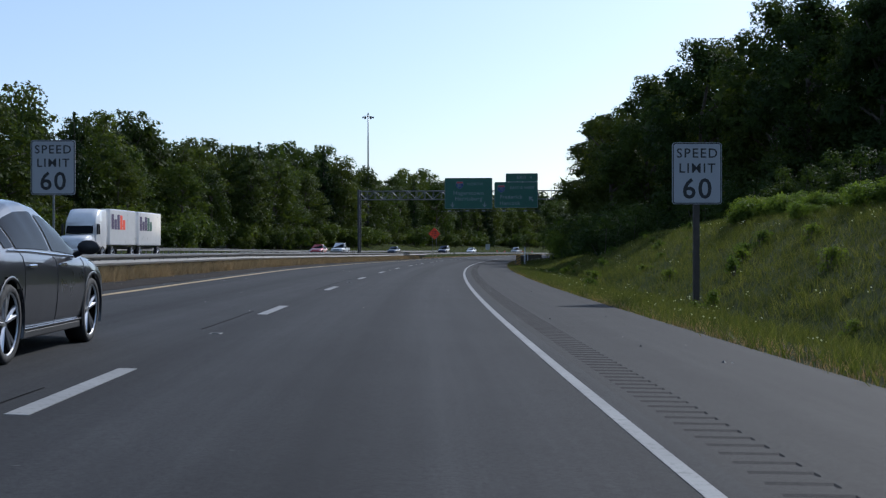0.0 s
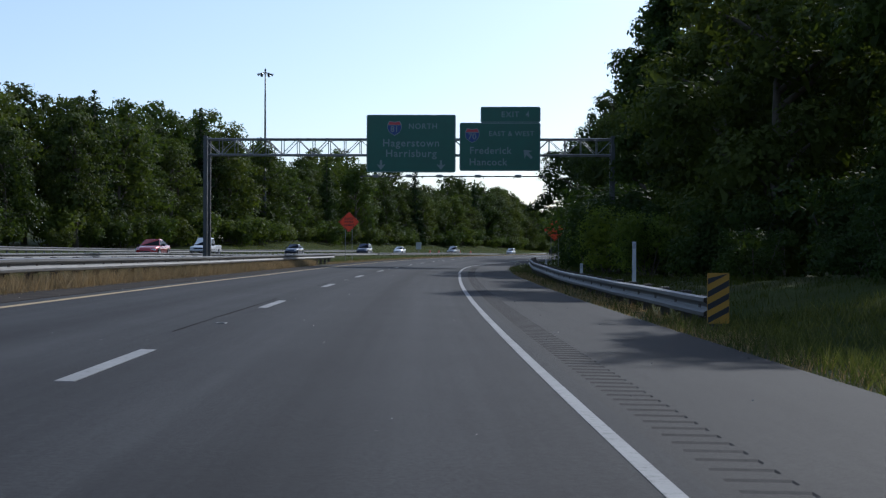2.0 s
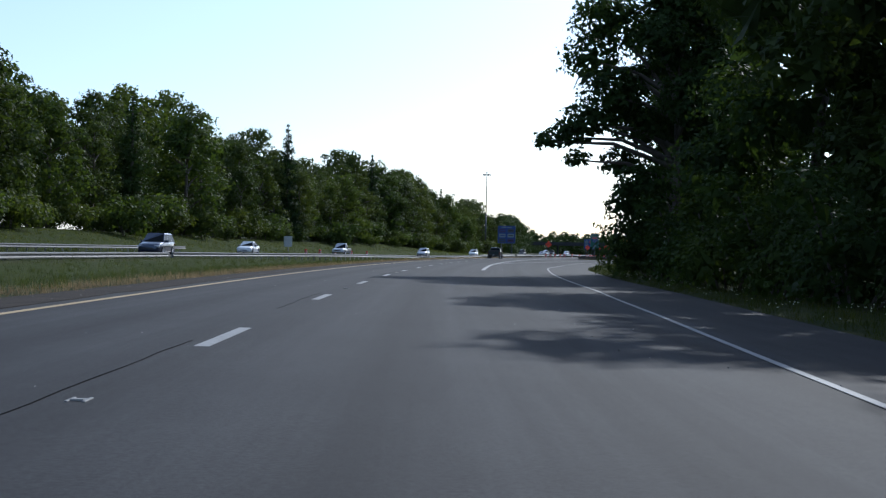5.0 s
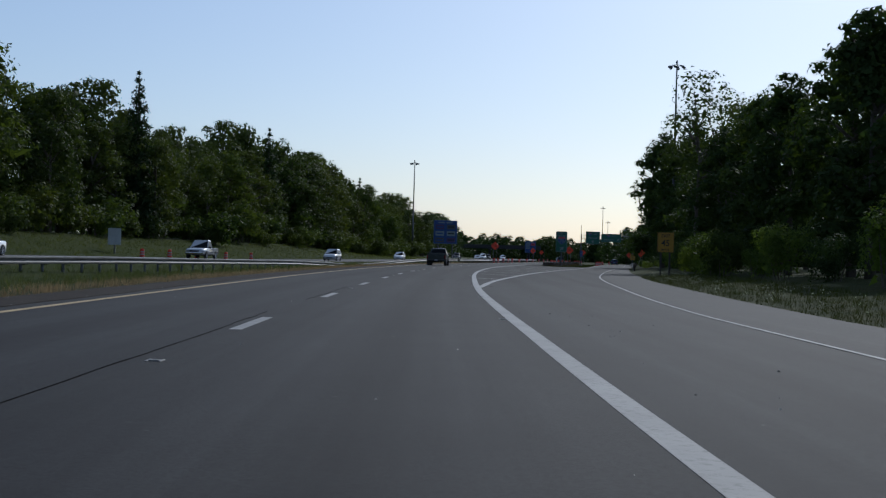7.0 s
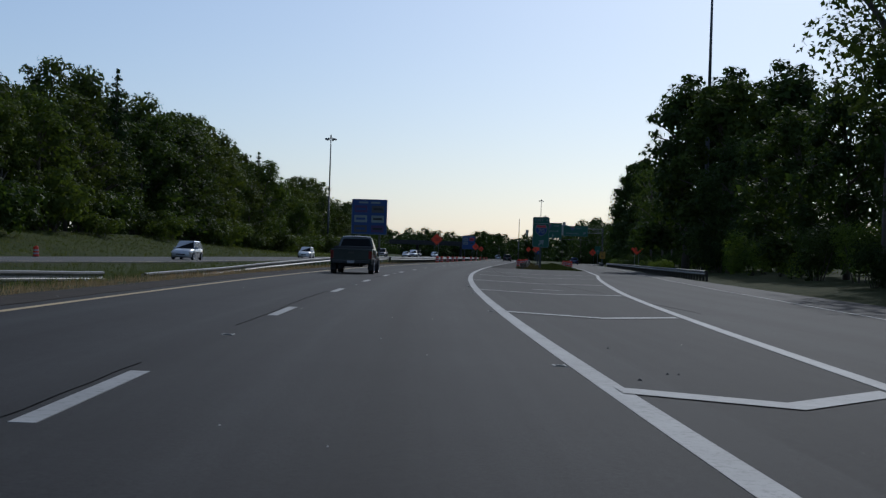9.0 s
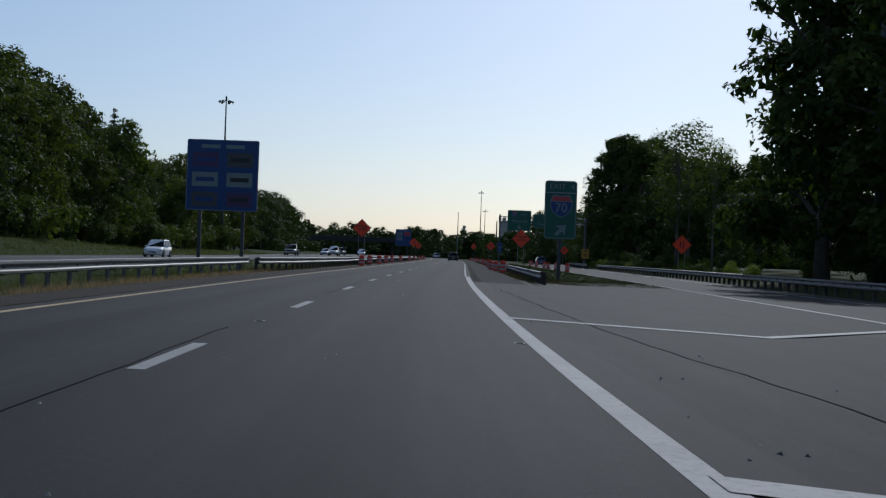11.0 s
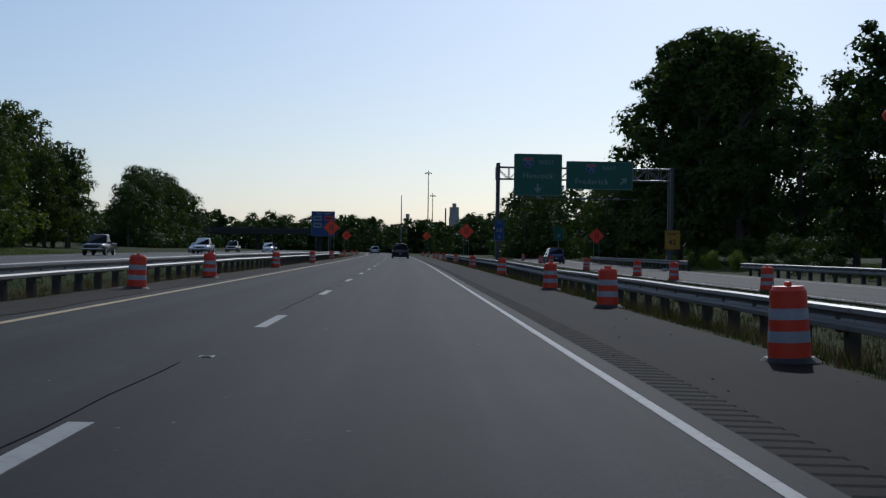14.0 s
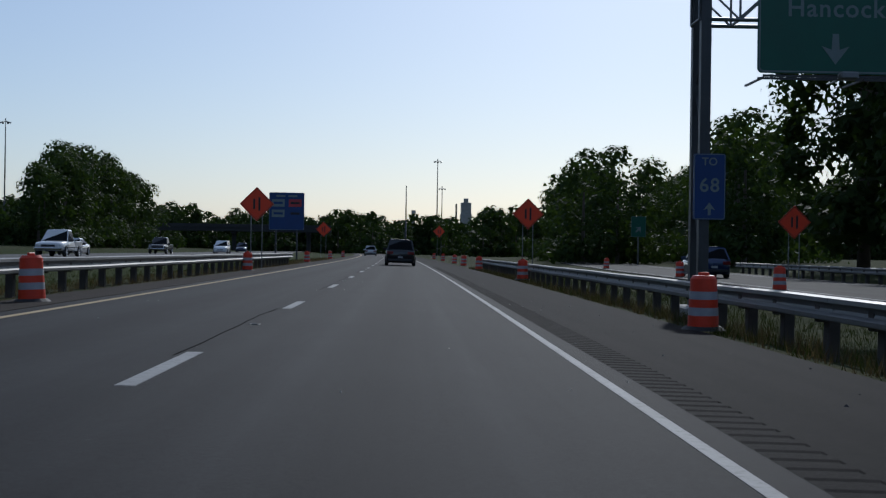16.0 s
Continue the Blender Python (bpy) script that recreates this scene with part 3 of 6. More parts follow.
def guard_rail(d, s0, s1, side, label, wood=True, top=0.72, both=False, level=None, spacing=1.905):
    df = d if callable(d) else (lambda s: d)
    rail = empty("guard_rail", label, "guard rail")
    mid = (s0 + s1) / 2
    rail.matrix_world = Matrix.Translation(on(mid, df(mid), 0))
    inv = rail.matrix_world.inverted()
    zed = (lambda s: land(s, df(s)) + 0.04) if level is None else level
    n = max(int((s1 - s0) / spacing), 1)
    post = bmesh.new()
    if wood:
        box(post, -0.075, 0.075, -0.1, 0.1, -0.25, 0.68, 0.008)
    else:
        box(post, -0.05, 0.05, -0.004, 0.004, -0.25, 0.68)
        box(post, -0.054, -0.046, -0.05, 0.05, -0.25, 0.68)
        box(post, 0.046, 0.054, -0.05, 0.05, -0.25, 0.68)
    pm = mesh_of(post, "rail_post", M["wood_post"] if wood else M["steel"])
    blk = bmesh.new()
    box(blk, -0.07, 0.07, -0.09, 0.09, 0.0, 0.34, 0.006)
    bk = mesh_of(blk, "blockout", M["wood_post"])
    sides = (1, -1) if both else (side,)
    zs = [s0 + (s1 - s0) * i / n for i in range(n + 1)]
    rng = random.Random(int(s0 * 7 + s1))
    if n <= 300:
        for s in zs[:-1]:
            ob = new("rail_post", pm)
            ob.parent = rail
            ob.matrix_basis = inv @ Matrix.Translation(on(s + 0.6, df(s) - side * 0.18 * (not both), zed(s))) @ Matrix.Rotation(heading(s) + rng.uniform(-0.05, 0.05), 4, "Z") @ Matrix.Rotation(rng.uniform(-0.02, 0.02), 4, "Y")
            if not both:
                ob = new("blockout", bk)
                ob.parent = rail
                ob.matrix_basis = inv @ Matrix.Translation(on(s + 0.6, df(s) - side * 0.06, zed(s) + top - 0.34)) @ Matrix.Rotation(heading(s), 4, "Z")
    for sd in sides:
        seg = 3.81
        m = max(int(round((s1 - s0) / seg)), 1)
        for i in range(m):
            a, b = s0 + (s1 - s0) * i / m, s0 + (s1 - s0) * (i + 1) / m + 0.12
            bm = bmesh.new()
            off = 0.10 * sd if both else 0.0
            w_beam(bm, [(inv @ on(s, df(s) + off + 0.004 * (i % 2), zed(s) + top - 0.31 + 0.012 * noise.noise(Vector((s * 0.21, d if not callable(d) else 1, 0)))), heading(s)) for s in (a, (a + b) / 2, b)], sd)
            part("beam", bm, M["rusty_rail"], rail)
    return rail


guard_rail(-5.95, -40, 155, 1, "weathered steel guard rail on timber posts above dry grass", top=0.66)
guard_rail(lambda s: -7.0 + lerp(s, 420, 0, 440, 0.4), 352, 440, 1, "weathered steel guard rail rising from the grassy median", wood=False, level=lambda s: lerp(s, 352, -0.58, 366, -0.52, 378, -0.38, 404, -0.12, 440, -0.04))
guard_rail(lambda s: lerp(s, 430, -6.6, 450, -5.6), 440, 640, 1, "weathered steel median guard rail behind orange drums", level=lambda s: lerp(s, 440, -0.04, 482, -0.06, 540, 0.08, 640, 0.06))
guard_rail(-17.6, -40, 256, 1, "steel guard rail along the opposite carriageway", wood=False, level=lambda s: lerp(s, 150, 0.08, 178, -0.14, 260, -0.16))
guard_rail(lambda s: lerp(s, 256, -17.6, 300, -12.6, 335, -9.6, 352, -8.4), 257, 352, 1, "steel guard rail crossing the median down into the grass", wood=False, level=lambda s: lerp(s, 257, -0.14, 300, -0.18, 335, -0.34, 352, -0.58))
guard_rail(-31.9, -40, 312, 1, "steel guard rail beyond the opposite carriageway", wood=False, level=lambda s: lerp(s, 140, 0.56, 210, 0.22, 312, 0.24))
guard_rail(lambda s: lerp(s, 79, 6.95, 120, 6.95, 145, 7.7, 163, 8.3), 82.8, 160, -1, "grey steel guard rail on timber posts at the shoulder", top=0.66, level=lambda s: lerp(s, 83, -0.30, 105, -0.29, 117, -0.18, 130, -0.12, 160, -0.15))
guard_rail(lambda s: lerp(s, 440, 6.9, 470, 7.15, 640, 7.2), 437, 640, -1, "grey steel guard rail on timber posts beside orange drums", level=lambda s: lerp(s, 437, -0.22, 531, -0.25, 549, -0.17, 640, -0.14))
guard_rail(lambda s: pave_edge(s) + 0.5, 398, 560, -1, "steel guard rail along the exit lane", wood=True)
guard_rail(lambda s: pave_edge(s) + 0.5, 575, 640, -1, "steel guard rail along the exit lane", wood=True)

# ---------- trees and bushes ----------
def leaves(name, centres, radii, count, size, material, rng, squash=0.8, inner=0.10, big=1.5, core=32):
    """Many small pointed leaves over the skins of overlapping lobes, with dense foliage inside each lobe."""
    centres, radii = np.array(centres), np.array(radii)
    w = radii ** 2
    pick = rng.choice(len(radii), count, p=w / w.sum())
    u = rng.normal(size=(count, 3))
    u /= np.linalg.norm(u, axis=1)[:, None]
    u[:, 2] = np.where(u[:, 2] < -0.45, -u[:, 2], u[:, 2])
    deep = rng.random(count) < inner
    shell = np.where(deep, rng.uniform(0.45, 0.75, count), 0.74 + 0.42 * rng.beta(1.8, 2.6, count))
    # leaves gather in sprays: ripple the skin by direction
    ripple = 1 + 0.10 * np.sin(u[:, 0] * 7 + pick) * np.sin(u[:, 1] * 7 + 2 * pick) + 0.08 * np.sin(u[:, 2] * 11 + 3 * pick)
    pos = centres[pick] + u * (radii[pick] * shell * ripple)[:, None] * np.array([1, 1, squash])
    nrm = u + np.array([0, 0, 0.25]) + rng.normal(scale=0.48, size=(count, 3))
    nrm /= np.linalg.norm(nrm, axis=1)[:, None]
    tan = np.cross(nrm, rng.normal(size=(count, 3)))
    tan /= np.linalg.norm(tan, axis=1)[:, None]
    bit = np.cross(nrm, tan)
    sz = size * rng.uniform(0.55, 1.35, count) * np.where(deep, big, 1.0)
    a = tan * (sz * 0.56)[:, None]
    b = bit * (sz * 0.50)[:, None]
    lift = nrm * (sz * 0.14)[:, None]
    tri = np.stack([pos - a - b * 0.3, pos + a * rng.uniform(0.1, 0.9, count)[:, None] - b * 0.5 + lift, pos + b - a * 0.1], 1).reshape(-1, 3)
    idx = np.arange(count * 3)
    if core:
        # larger ragged sprays fill the inside of every lobe
        n = len(radii) * core
        q = np.repeat(radii, core)
        v = rng.normal(size=(n, 3))
        v *= (rng.uniform(0.1, 0.68, n) / np.linalg.norm(v, axis=1))[:, None]
        mid = np.repeat(centres, core, axis=0) + v * q[:, None] * np.array([1, 1, squash])
        cv = (mid[:, None, :] + rng.normal(scale=0.21, size=(n, 3, 3)) * q[:, None, None]).reshape(-1, 3)
        tri, idx = np.concatenate([tri, cv]), np.arange((count + n) * 3)
    me = bpy.data.meshes.new(name)
    me.vertices.add(len(tri))
    me.vertices.foreach_set("co", tri.ravel())
    me.loops.add(len(idx))
    me.loops.foreach_set("vertex_index", idx)
    me.polygons.add(len(idx) // 3)
    me.polygons.foreach_set("loop_start", np.arange(len(idx) // 3) * 3)
    me.update(calc_edges=True)
    me.materials.append(material)
    return me


def limbs(bm, base, tips, r):
    base = Vector(base)
    for tip in tips:
        tip = Vector(tip)
        mid = base.lerp(tip, 0.5) + Vector((0, 0, (tip - base).length * 0.08))
        tube(bm, base, mid, r * 0.55, r * 0.34, 6, caps=False)
        tube(bm, mid, tip, r * 0.34, r * 0.10, 5, caps=False)


def make_tree(seed, height, spread, count, leaf, material, low=0.22, kind="round", label="", name="tree", extra=(), stout=1.0, core=32):
    """A tapered trunk with limbs and a crown of lobes; built at the origin."""
    rng = np.random.default_rng(seed)
    root = empty(name, label, "tree")
    cs, rs = [], []
    if kind == "cone":
        for k in range(22):
            f = k / 21
            z = height * (low + (1 - low) * f)
            rr = spread * (1 - f) ** 0.8 * 0.62 + 0.55
            a = k * 2.4
            off = spread * (1 - f) * 0.42
            cs.append((off * math.cos(a), off * math.sin(a), z))
            rs.append(rr * rng.uniform(0.7, 1.05))
    else:
        n = 26
        for k in range(n):
            f = (k + 0.5) / n
            z = height * (low + (0.93 - low) * f)
            bulge = math.sin(math.pi * min(0.16 + 0.80 * f, 1.0)) ** 0.6
            a = k * 2.399 + rng.uniform(-0.5, 0.5)
            off = spread * bulge * rng.uniform(0.25, 0.85)
            cs.append((off * math.cos(a), off * math.sin(a), z + rng.uniform(-0.5, 0.5)))
            rs.append(spread * rng.uniform(0.24, 0.46))
        # a few spurs that break the outline
        for k in range(9):
            a, f = rng.uniform(0, 6.28), rng.uniform(0.35, 1.0)
            off = 0.80 * spread * math.sin(math.pi * min(0.16 + 0.80 * f, 1.0)) ** 0.6
            cs.append((off * math.cos(a), off * math.sin(a), height * (low + (1 - low) * f)))
            rs.append(spread * rng.uniform(0.10, 0.2))
    for x, y, z, q in extra:
        cs.append((x, y, z))
        rs.append(q)
    bm = bmesh.new()
    r = 0.018 * height * stout
    zt = height * 0.62
    tube(bm, (0, 0, -0.4), (0.05, 0, height * 0.25), r * 1.25, r * 0.85, 9)
    tube(bm, (0.05, 0, height * 0.25), (-0.05, 0.1, zt), r * 0.85, r * 0.35, 8, caps=False)
    for i in range(0, len(cs), 3):
        z0 = min(max(cs[i][2] - height * 0.12, height * 0.15), zt)
        limbs(bm, (0, 0, z0), [cs[i]], r)
    for x, y, z, q in extra:
        limbs(bm, (0, 0, min(z, zt) - 1.0), [(x, y, z)], r)
    trunk = part("trunk", bm, M["bark"], root, shade=True)
    crown = new("crown", leaves("crown", cs, rs, count, leaf, material, rng, core=core))
    crown.parent = root
    return root


def make_bush(seed, height, spread, count, leaf, material, label, name="bush"):
    rng = np.random.default_rng(seed)
    root = empty(name, label, "bush")
    cs = [(rng.uniform(-1, 1) * spread * 0.65, rng.uniform(-1, 1) * spread * 0.65, height * rng.uniform(0.15, 0.75)) for _ in range(12)]
    rs = [spread * rng.uniform(0.25, 0.5) for _ in cs]
    bm = bmesh.new()
    for c in cs[:6]:
        tube(bm, (c[0] * 0.2, c[1] * 0.2, -0.2), (c[0] * 0.8, c[1] * 0.8, c[2]), 0.05, 0.02, 5, caps=False)
    part("stem", bm, M["bark"], root)
    crown = new("crown", leaves("crown", cs, rs, count, leaf, material, rng, squash=height / spread * 0.7, core=16))
    crown.parent = root
    return root


def plant(protos, spots, rng, group):
    """The first use of each kind moves the built one; the rest are copies."""
    used = set()
    for k, (s, d, h) in enumerate(spots):
        i = rng.randrange(len(protos))
        ob, tall = protos[i]
        f = h / tall
        m = Matrix.Translation(on(s, d, land(s, d) - 0.1)) @ Matrix.Rotation(rng.uniform(0, 6.28), 4, "Z") @ Matrix.Diagonal((f * rng.uniform(0.9, 1.15), f * rng.uniform(0.9, 1.15), f, 1))
        if i not in used:
            used.add(i)
            ob.matrix_basis = m
        else:
            ob2 = copy_thing(ob, Matrix())
            ob2.matrix_basis = m
            ob2["group"] = group
    for i, (ob, tall) in enumerate(protos):
        if i not in used:
            for o in [*ob.children_recursive, ob]:
                bpy.data.objects.remove(o)
        else:
            ob["group"] = group


rng = random.Random(11)
far_kinds = [(make_tree(1, 18, 6.2, 4800, 0.48, M["leaf_a"], 0.10, label="tall leafy oak in the dark roadside woods", core=16), 18),
             (make_tree(2, 20, 6.6, 5200, 0.50, M["leaf_a"], 0.08, label="tall leafy oak in the dark roadside woods", core=16), 20),
             (make_tree(3, 17, 6.0, 4600, 0.47, M["leaf_b"], 0.10, label="lighter green locust tree among roadside woods", core=16), 17),
             (make_tree(4, 19, 5.0, 4200, 0.45, M["leaf_a"], 0.12, label="slender leafy tree in the roadside woods", core=16), 19)]
cedars = [(make_tree(5, 20, 4.0, 4800, 0.36, M["leaf_c"], 0.06, "cone", label="dark pointed cedar among roadside woods"), 20)]
spots = []
s = 70.0
while s < 676:
    base = lerp(s, 70, 16, 150, 17, 180, 19, 213, 18.3, 241, 17.8, 262, 21, 290, 18, 310, 17, 337, 16.5, 365, 21.5, 391, 16.5, 410, 20, 444, 15.5, 464, 17.5, 480, 21.5, 506, 19.5, 550, 21.5, 576, 19, 590, 16, 606, 13, 625, 15, 660, 18.5, 676, 18.5)
    spots.append((s + rng.uniform(-2, 2), -46.5 + rng.uniform(-4.5, 3.0), 0.98 * base * rng.uniform(0.60, 1.0)))
    spots.append((s + rng.uniform(-2, 2), -54 + rng.uniform(-2.5, 2.5), 1.05 * base * rng.uniform(0.84, 1.1)))
    s += rng.uniform(5.5, 7.5)
plant(far_kinds, spots, rng, "woods beyond the opposite carriageway")
plant(cedars, [(96, -45, 15), (143, -47, 16), (218, -46, 19), (262, -47, 21), (331, -45, 18), (405, -45, 21.5), (474, -46, 21), (560, -46, 19)], rng, "cedars beyond the opposite carriageway")

# bushes at the foot of the left woods
bush_kinds = [(make_bush(31, 4, 3.4, 1400, 0.40, M["leaf_b"], "leafy green bush at the edge of the woods"), 4),
              (make_bush(32, 5, 3.2, 1400, 0.40, M["leaf_a"], "dark leafy shrub at the edge of the woods"), 5)]
spots = []
s = 80.0
while s < 640:
    spots.append((s, -43 + rng.uniform(-3.0, 3.0), rng.uniform(2.5, 5.5)))
    s += rng.uniform(3.2, 6.5)
plant(bush_kinds, spots, rng, "shrubs at the edge of the woods")

# right-hand woods, close to the road; their shade is put into the leaf colour
near_kinds = [(make_tree(51, 16, 5.0, 20000, 0.24, M["leaf_shade"], 0.05, label="large dark leafy tree close to the shoulder"), 16),
              (make_tree(52, 18, 5.4, 21000, 0.26, M["leaf_shade"], 0.06, label="large dark leafy tree close to the shoulder"), 18),
              (make_tree(53, 15, 4.6, 18000, 0.24, M["leaf_a"], 0.06, label="lighter locust tree at the edge of the woods"), 15)]
spots = [(66, 29, 14), (60, 33, 15), (70, 24, 13.5), (64, 26.5, 12), (77, 23.5, 15), (82, 19.5, 14), (90, 22, 16), (98, 17.5, 14.5), (106, 20.5, 16), (112, 15.5, 14), (120, 15.2, 13), (123, 21, 17),
         (129, 19.5, 14.5), (138, 21.5, 14.5), (158, 31, 12), (168, 32, 13), (178, 31, 16), (188, 21.5, 22), (196, 23, 22), (204, 20.5, 21.5), (213, 18.5, 20.5), (222, 17, 19.5),
         (243, 16.5, 18.5), (254, 18.5, 18.5), (264, 22, 17)]
plant(near_kinds, spots, rng, "woods beside the road")
slim = [(make_tree(54, 15, 2.7, 13000, 0.22, M["leaf_shade"], 0.10, label="slim dark leafy tree behind the guard rail"), 15)]
plant(slim, [(145, 15.8, 18.5), (150, 17.0, 17), (138.5, 16.2, 18), (131, 15.4, 14), (124, 15.5, 13.5)], rng, "slim trees behind the guard rail")
lean = make_tree(55, 15.5, 4.6, 22000, 0.27, M["leaf_shade"], 0.05, label="large oak reaching a leafy limb over the road", extra=(
    (-3.5, -1.0, 9.0, 1.7), (-4.6, -1.5, 7.6, 1.4), (-5.7, -2.2, 6.9, 1.0), (-6.6, -2.8, 6.6, 0.7), (-4.2, 0.5, 11.0, 1.8), (-3.6, 1.5, 13.0, 1.9), (-5.0, -0.5, 5.9, 0.7)))
lean.matrix_basis = set_at(235.5, 13.4)
spots = [(62, 40, 14), (74, 38, 16), (82, 34, 18), (92, 32, 18), (107, 31, 19), (122, 30, 19), (137, 30, 20), (150, 35, 13), (166, 36, 14), (184, 34, 18), (200, 28, 21), (216, 28, 21), (232, 27, 20), (248, 28, 20)]
mid_kinds = [(make_tree(61, 19, 5.6, 7000, 0.46, M["leaf_shade"], 0.08, label="tall dark tree deeper in the woods", core=32), 19),
             (make_tree(62, 18, 5.0, 7000, 0.46, M["leaf_shade"], 0.08, label="tall maple deeper in the woods, leaves darkened for shade", core=32), 18)]
# woods along the exit lane and ahead
spots += [(300, 27, 14), (311, 25, 14.5), (322, 27, 14.5), (333, 25.5, 14), (345, 26, 14), (357, 28, 15), (369, 27, 14), (382, 28, 14), (396, 28, 13), (410, 28, 13), (424, 28, 12.5), (436, 27, 13), (448, 28, 20), (460, 25.5, 22), (465, 31, 23.5), (456, 36, 23), (470, 38, 22),
          (330, 36, 16), (352, 37, 17), (376, 38, 16), (402, 40, 15), (430, 41, 15), (468, 33, 14), (482, 32, 13), (496, 34, 12), (510, 33, 12), (524, 32, 13), (538, 32, 14), (552, 33, 15), (566, 33, 16),
          (580, 36, 13.5), (594, 36, 14.5), (606, 34, 22), (616, 32.5, 24), (628, 33, 24.5), (638, 33, 23.5), (622, 39, 24), (640, 40, 22), (604, 43, 16), (585, 44, 16), (560, 44, 16), (530, 44, 15), (500, 45, 14)]
plant(mid_kinds, spots, rng, "woods beside the exit lane")

# thin-crowned trees that show their limbs against the sky
sparse_kinds = [(make_tree(71, 18, 4.6, 3000, 0.30, M["leaf_b"], 0.35, label="tall thin-crowned tree with bare limbs showing", stout=0.55, core=0), 18),
                (make_tree(72, 17, 4.2, 2400, 0.30, M["leaf_a"], 0.40, label="tall half-bare tree above the woods", stout=0.55, core=0), 17)]
plant(sparse_kinds, [(375, 24.3, 20.5), (384, 27.5, 19.5), (393, 30, 19), (368, 29, 18), (527, 27.5, 17.5), (534, 30, 18), (519, 30, 15)], rng, "thin-crowned trees beside the exit lane")

# far trees that close the view, too far to tell apart
def far_woods(name, spots, per, leaf, material, label, seed):
    r = np.random.default_rng(seed)
    cs, rs = [], []
    bm = bmesh.new()
    for s, d, h in spots:
        p = on(s, d, land(s, d))
        w = h * r.uniform(0.30, 0.42)
        for k in range(13):
            f = (k + 0.5) / 13
            a = k * 2.4 + r.uniform(0, 1)
            off = w * math.sin(math.pi * min(0.2 + 0.75 * f, 1)) ** 0.6 * r.uniform(0.3, 0.9)
            cs.append((p.x + off * math.cos(a), p.y + off * math.sin(a), p.z + h * (0.02 + 0.86 * f)))
            rs.append(w * r.uniform(0.28, 0.5))
        for k in range(5):
            cs.append((p.x + r.uniform(-1, 1) * w * 1.2, p.y + r.uniform(-1, 1) * w * 1.2, p.z + h * r.uniform(0.03, 0.16)))
            rs.append(w * r.uniform(0.3, 0.5))
        tube(bm, p - Vector((0, 0, 0.3)), p + Vector((0, 0, h * 0.6)), 0.02 * h, 0.008 * h, 6, caps=False)
    ob = tagged(new(name, leaves(name, cs, rs, per * len(spots), leaf, material, r, core=8)), label, "woods", kind="stuff")
    part("trunks", bm, M["bark"], ob)["kind"] = "stuff"


spots = []
for k in range(16):
    spots.append((752 + k * 6.6 + rng.uniform(-3, 3), -54 + rng.uniform(-4, 3), 13 + 6 * math.sin(math.pi * (k + 1) / 17) + rng.uniform(-1, 1)))
for k in range(10):
    spots.append((680 + k * 9 + rng.uniform(-3, 3), -62 - k * 1.5, rng.uniform(7, 10)))
for k in range(34):
    spots.append((668 + k * 7, 34 + k * 1.2 + rng.uniform(-3, 5), rng.uniform(13, 18.5)))
for k in range(20):
    spots.append((700 + k * 9, 24 + k * 1.2 + rng.uniform(-2, 4), rng.uniform(11, 17)))
far_woods("roadside_woods", spots, 2600, 0.60, M["leaf_shade"], "leafy woods ahead on both sides of the road", 81)
spots = [(rng.uniform(930, 1130), -330 + k * 3.6, rng.uniform(11, 16)) for k in range(150)]
spots += [(rng.uniform(800, 900), -75 - k * 4.0, rng.uniform(9, 13)) for k in range(60)]
spots += [(rng.uniform(870, 940), 19 + k * 2.6, min(9.5 + k * 0.75, 22) * rng.uniform(0.88, 1.08)) for k in range(54)]
spots += [(rng.uniform(945, 975), -170 + k * 2.3, 12.2 + 1.8 * math.sin(k * 0.55) + rng.uniform(-1.2, 1.2)) for k in range(86)]
spots += [(rng.uniform(985, 1010), -340 + k * 3.2, rng.uniform(8, 11)) for k in range(180)]
spots += [(rng.uniform(735, 900), -62 - k * 1.4 + rng.uniform(-5, 5), rng.uniform(5, 8)) for k in range(50)]
far_woods("distant_woods", spots, 560, 1.15, M["leaf_shade"], "distant woods closing the horizon", 82)

# unseen woods added behind the start of the drive to cut skylight
spots = [(-230 + k * 8 + rng.uniform(-2, 2), 27 + rng.uniform(-2, 3), rng.uniform(14, 18)) for k in range(22)]
spots += [(-200 + k * 8 + rng.uniform(-2, 2), -47 + rng.uniform(-3, 2), rng.uniform(14, 18)) for k in range(34)]
spots += [(-330 + rng.uniform(-20, 20), -90 + k * 8.0, rng.uniform(14, 19)) for k in range(22)]
far_woods("woods_behind", spots, 900, 0.9, M["leaf_a"], "unseen leafy woods added behind the start to screen the sky", 83)

# ---------- sign gantries, high masts, signs ----------
def sign_panel(parent, w, h, material, m, name="panel", r=0.12, border=0.05, depth=0.05, edge="letter"):
    """A rounded sheet with a raised border line, in local x,z, facing -y."""
    bm = bmesh.new()
    extrude_poly(bm, round_rect(w, h, r), depth)
    ob = part(name, bm, material, parent)
    ob.matrix_basis = m
    if border:
        bm = bmesh.new()
        outer, inner = round_rect(w - border * 0.9, h - border * 0.9, r * 0.9), round_rect(w - border * 2.4, h - border * 2.4, r * 0.7)
        a = [bm.verts.new((x, -0.004, z)) for x, z in outer]
        b = [bm.verts.new((x, -0.004, z)) for x, z in inner]
        for i in range(len(a)):
            bm.faces.new((a[i], a[(i + 1) % len(a)], b[(i + 1) % len(a)], b[i]))
        part("border", bm, M[edge], ob)
    return ob


